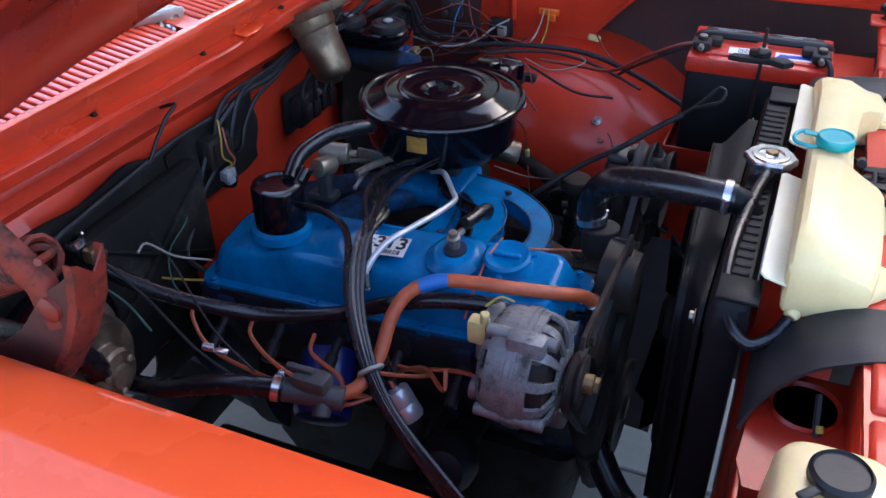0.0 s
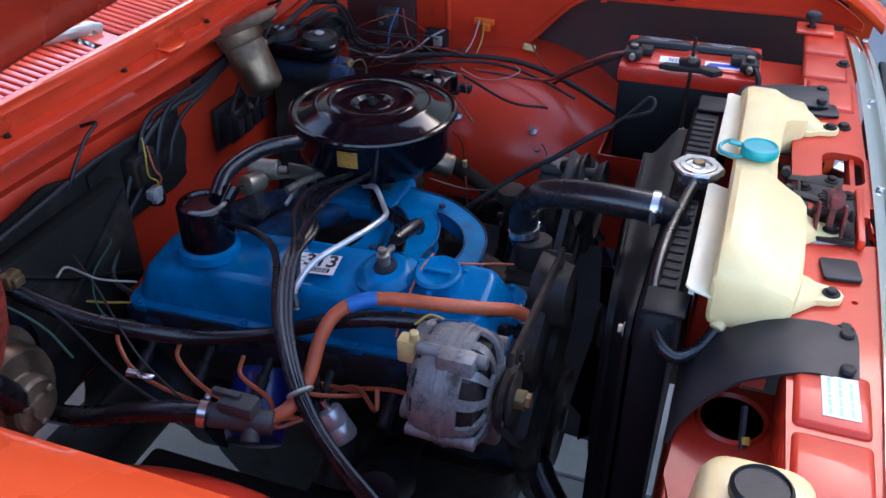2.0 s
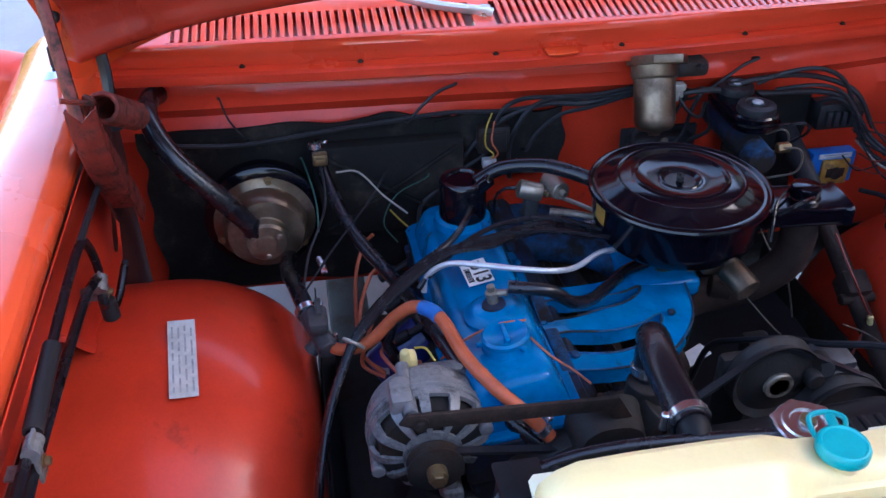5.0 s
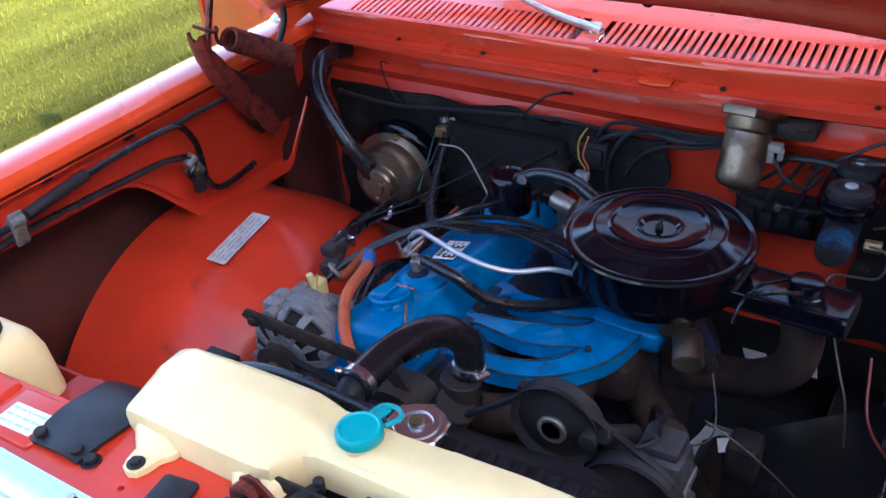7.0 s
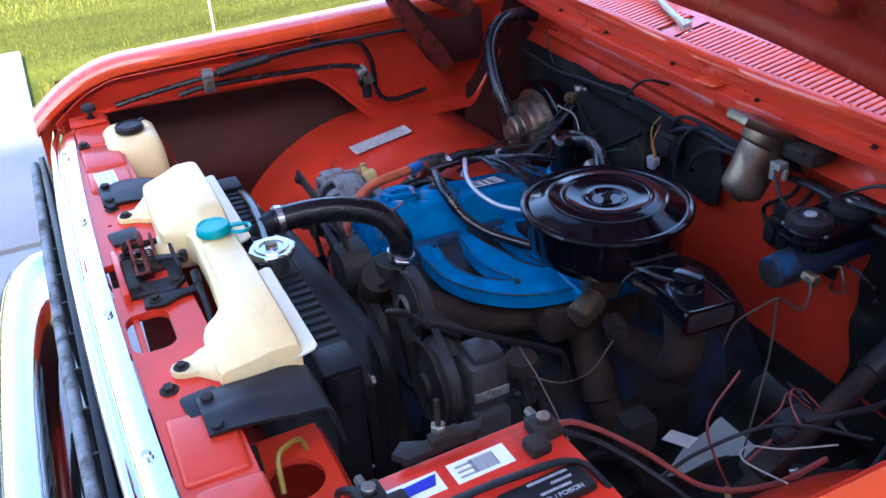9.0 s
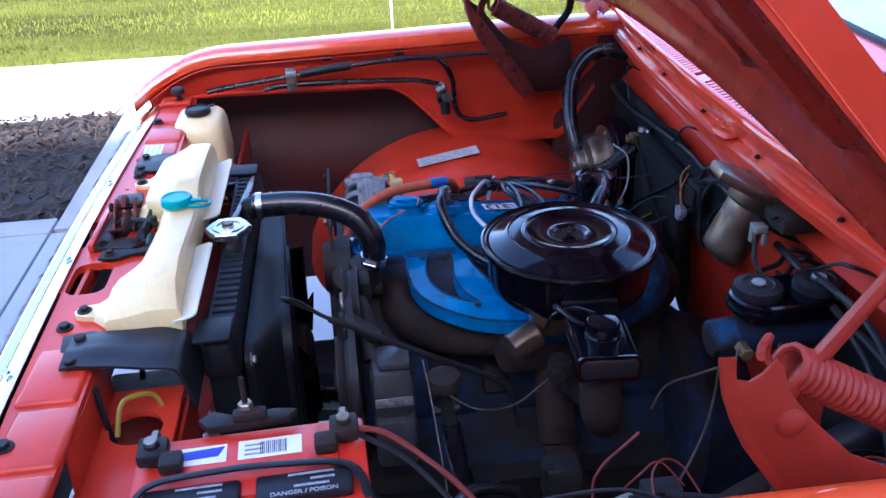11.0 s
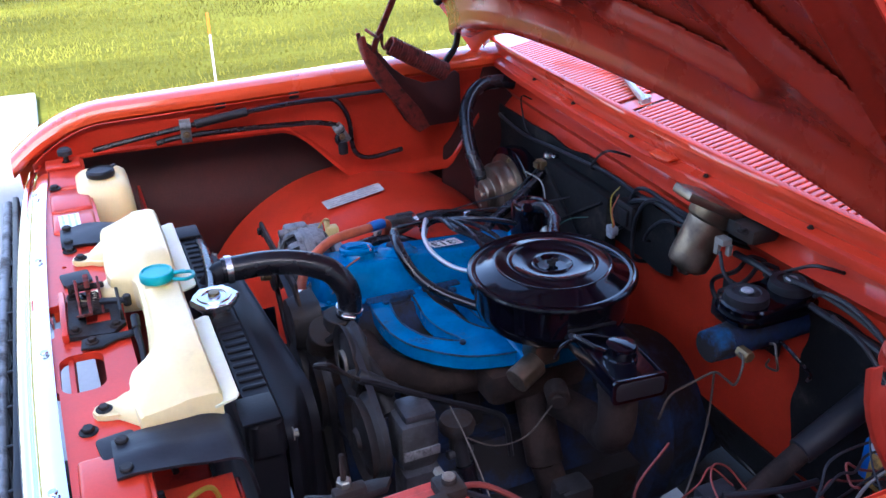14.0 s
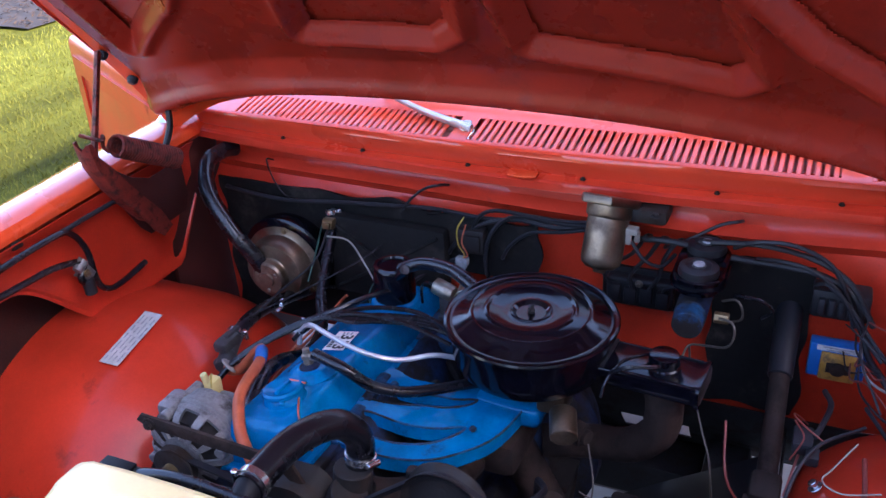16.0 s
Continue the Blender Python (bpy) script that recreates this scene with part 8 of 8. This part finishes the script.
part("lever", merge(prism([(0.214, 1.142), (0.196, 1.148), (0.176, 1.156), (0.172, 1.164), (0.180, 1.168), (0.200, 1.160), (0.218, 1.154)], 1.072, 1.077, None, 0.001), rod((0.178, 1.162, 1.066), (0.178, 1.162, 1.084), 0.006)), "grime", la, "dark release lever")
part("striker_tab", moved(prism([(-0.010, -0.018), (0.010, -0.016), (0.012, 0.010), (0.0, 0.024), (-0.012, 0.012)], 0, 0.004, None, 0.001), Matrix.Translation((0.240, 1.172, 1.066)) @ Matrix.Rotation(0.5, 4, "X")), "rust_shade_red", la)
for xq, yq in ((0.254, 1.092), (0.256, 1.200), (0.200, 1.206)):
    part("plate_bolt", hexbolt((xq, yq, 1.060), (0, 0, 1), 0.006, 0.005), "rust", la)
cb = thing("cable_bracket", (0.225, 1.238, 1.052), "dark steel bracket holding the hood release cable", "bracket")
part("strap", merge(prism([(0.250, 1.226), (0.252, 1.252), (0.224, 1.256), (0.204, 1.244), (0.176, 1.240), (0.174, 1.226), (0.206, 1.226), (0.226, 1.222)], 1.056, 1.060, None, 0.001), box((0.176, 1.233, 1.064), (0.004, 0.018, 0.018), 0.001)), "grime", cb)
part("bolt", hexbolt((0.236, 1.239, 1.060), (0, 0, 1), 0.006, 0.005), "rust", cb)
part("ferrule", merge(rod((0.173, 1.214, 1.074), (0.174, 1.240, 1.066), 0.0065), rod((0.174, 1.238, 1.067), (0.174, 1.256, 1.058), 0.005)), "plastic", cb, "black cable end ferrule")
wire("latch_cable", [(0.174, 1.250, 1.062), (0.173, 1.275, 1.048), (0.176, 1.315, 1.028), (0.178, 1.36, 1.005), (0.165, 1.46, 0.97)], 0.0045, "black", "black hood release cable")
for p in ((0.256, 1.442, 1.052), (0.262, 0.60, 1.058), (0.250, 0.90, 1.052), (0.258, 1.70, 1.058)):
    single("support_bolt", hexbolt(p, (0, 0, 1), 0.008, 0.006, 1.5), "grime", "dark bolt on the radiator support", "bolt", "support bolts")
for y in (0.62, 0.82, 1.055, 1.283, 1.52, 1.72):
    p = cowl_at(9.4, y)
    single("cowl_bolt", hexbolt((p.x, y, p.z + 0.001), (0, 0, 1), 0.0036, 0.003, 1.5), "rust", "small dark bolt along the cowl flange", "bolt", "cowl bolts")
p = cowl_at(9.6, 1.17)
single("cowl_tab", moved(prism([(-0.012, -0.03), (0.012, -0.026), (0.016, 0.0), (0.010, 0.028), (-0.012, 0.030)], 0, 0.004, None, 0.0015), Matrix.Translation((p.x + 0.004, 1.17, p.z + 0.002)) @ Matrix.Rotation(0.15, 4, "Y")), "paint", "small bent orange-red tab on the cowl", "tab")
for y in (0.37, 0.62, 0.93, 1.24, 1.55, 1.84):
    single("trim_screw", rod((0.300, y, 1.058), (0.300, y, 1.062), 0.006, seg=12), "steel", "bright screw on the grille header strip", "screw", "trim screws")

# ---- garden ----
mk = thing("driveway_marker", (-0.38, -1.355, -0.04), "thin white driveway marker stake with an orange top", "marker stake")
part("stake", rod((-0.38, -1.355, -0.04), (-0.38, -1.355, 0.895), 0.0045, seg=10), "white", mk)
part("orange_top", rod((-0.38, -1.355, 0.895), (-0.38, -1.355, 0.984), 0.005, seg=10), "orange_plastic", mk)


def shrub(name, c, r, h, mat, label, seed, needle):
    rg = random.Random(seed)
    s = thing(name, c, label, "shrub")
    for k in range(7):
        a = rg.uniform(0, 6.3)
        part("branch", tube([c, (c[0] + 0.4 * r * math.cos(a), c[1] + 0.4 * r * math.sin(a), c[2] + h * 0.4), (c[0] + 0.8 * r * math.cos(a), c[1] + 0.8 * r * math.sin(a), c[2] + h * rg.uniform(0.7, 0.95))], lambda t: 0.010 - 0.007 * t, 6), "wood", s)
    vs, fs = [], []
    for k in range(3200):
        a, b = rg.uniform(0, 6.3), math.asin(rg.uniform(-0.2, 1))
        q = rg.random() ** 0.45 * (1 + 0.22 * noise.noise((math.cos(a) * 2, math.sin(a) * 2, b * 2 + seed)))
        p = Vector((c[0] + r * q * math.cos(a) * math.cos(b), c[1] + r * q * math.sin(a) * math.cos(b), c[2] + h * 0.45 + h * 0.55 * q * math.sin(b)))
        e = Euler((rg.uniform(-1.2, 1.2), rg.uniform(-1.2, 1.2), rg.uniform(0, 6.3))).to_matrix()
        l, w = (rg.uniform(0.03, 0.06), 0.004) if needle else (rg.uniform(0.014, 0.026), 0.009)
        n = len(vs)
        vs += [p + e @ Vector(v) for v in ((-l, 0, 0), (0, -w, 0.003), (l, 0, 0), (0, w, 0.003))]
        fs.append((n, n + 1, n + 2, n + 3))
    lf = part("foliage", bm_from(vs, fs), mat, s)
    lf["kind"] = "stuff"


shrub("shrub", (2.55, -2.55, -0.02), 0.30, 0.55, "shrub_red", "small russet-leaved shrub in the mulch bed", 4, False)
shrub("shrub", (1.50, 5.70, -0.02), 0.45, 0.55, "shrub_yellow", "golden-yellow low shrub in the mulch bed", 6, True)

# ---- cowl slats ----
slat_bm = box(None, (0.086, 0.0086, 0.006), 0.0014, seg=1)
slat_me = bpy.data.meshes.new("slat")
slat_bm.to_mesh(slat_me)
slat_bm.free()
slat_me.materials.append(M["cowl"])
n_slat = 92
for k in range(n_slat + 1):
    y = SLOT0 - 0.004 + (SLOT1 - SLOT0 + 0.008) * k / n_slat
    if abs(y - 1.035) < 0.026 or abs(y - 1.735) < 0.026:
        continue
    a, b = cowl_at(3.0, y), cowl_at(4.0, y)
    mid = (a + b) / 2
    shared("slat", slat_me, Matrix.Translation(mid + Vector((0, 0, -0.0024))) @ Matrix.Rotation(math.atan2(a.z - b.z, b.x - a.x), 4, "Y"), cowl)
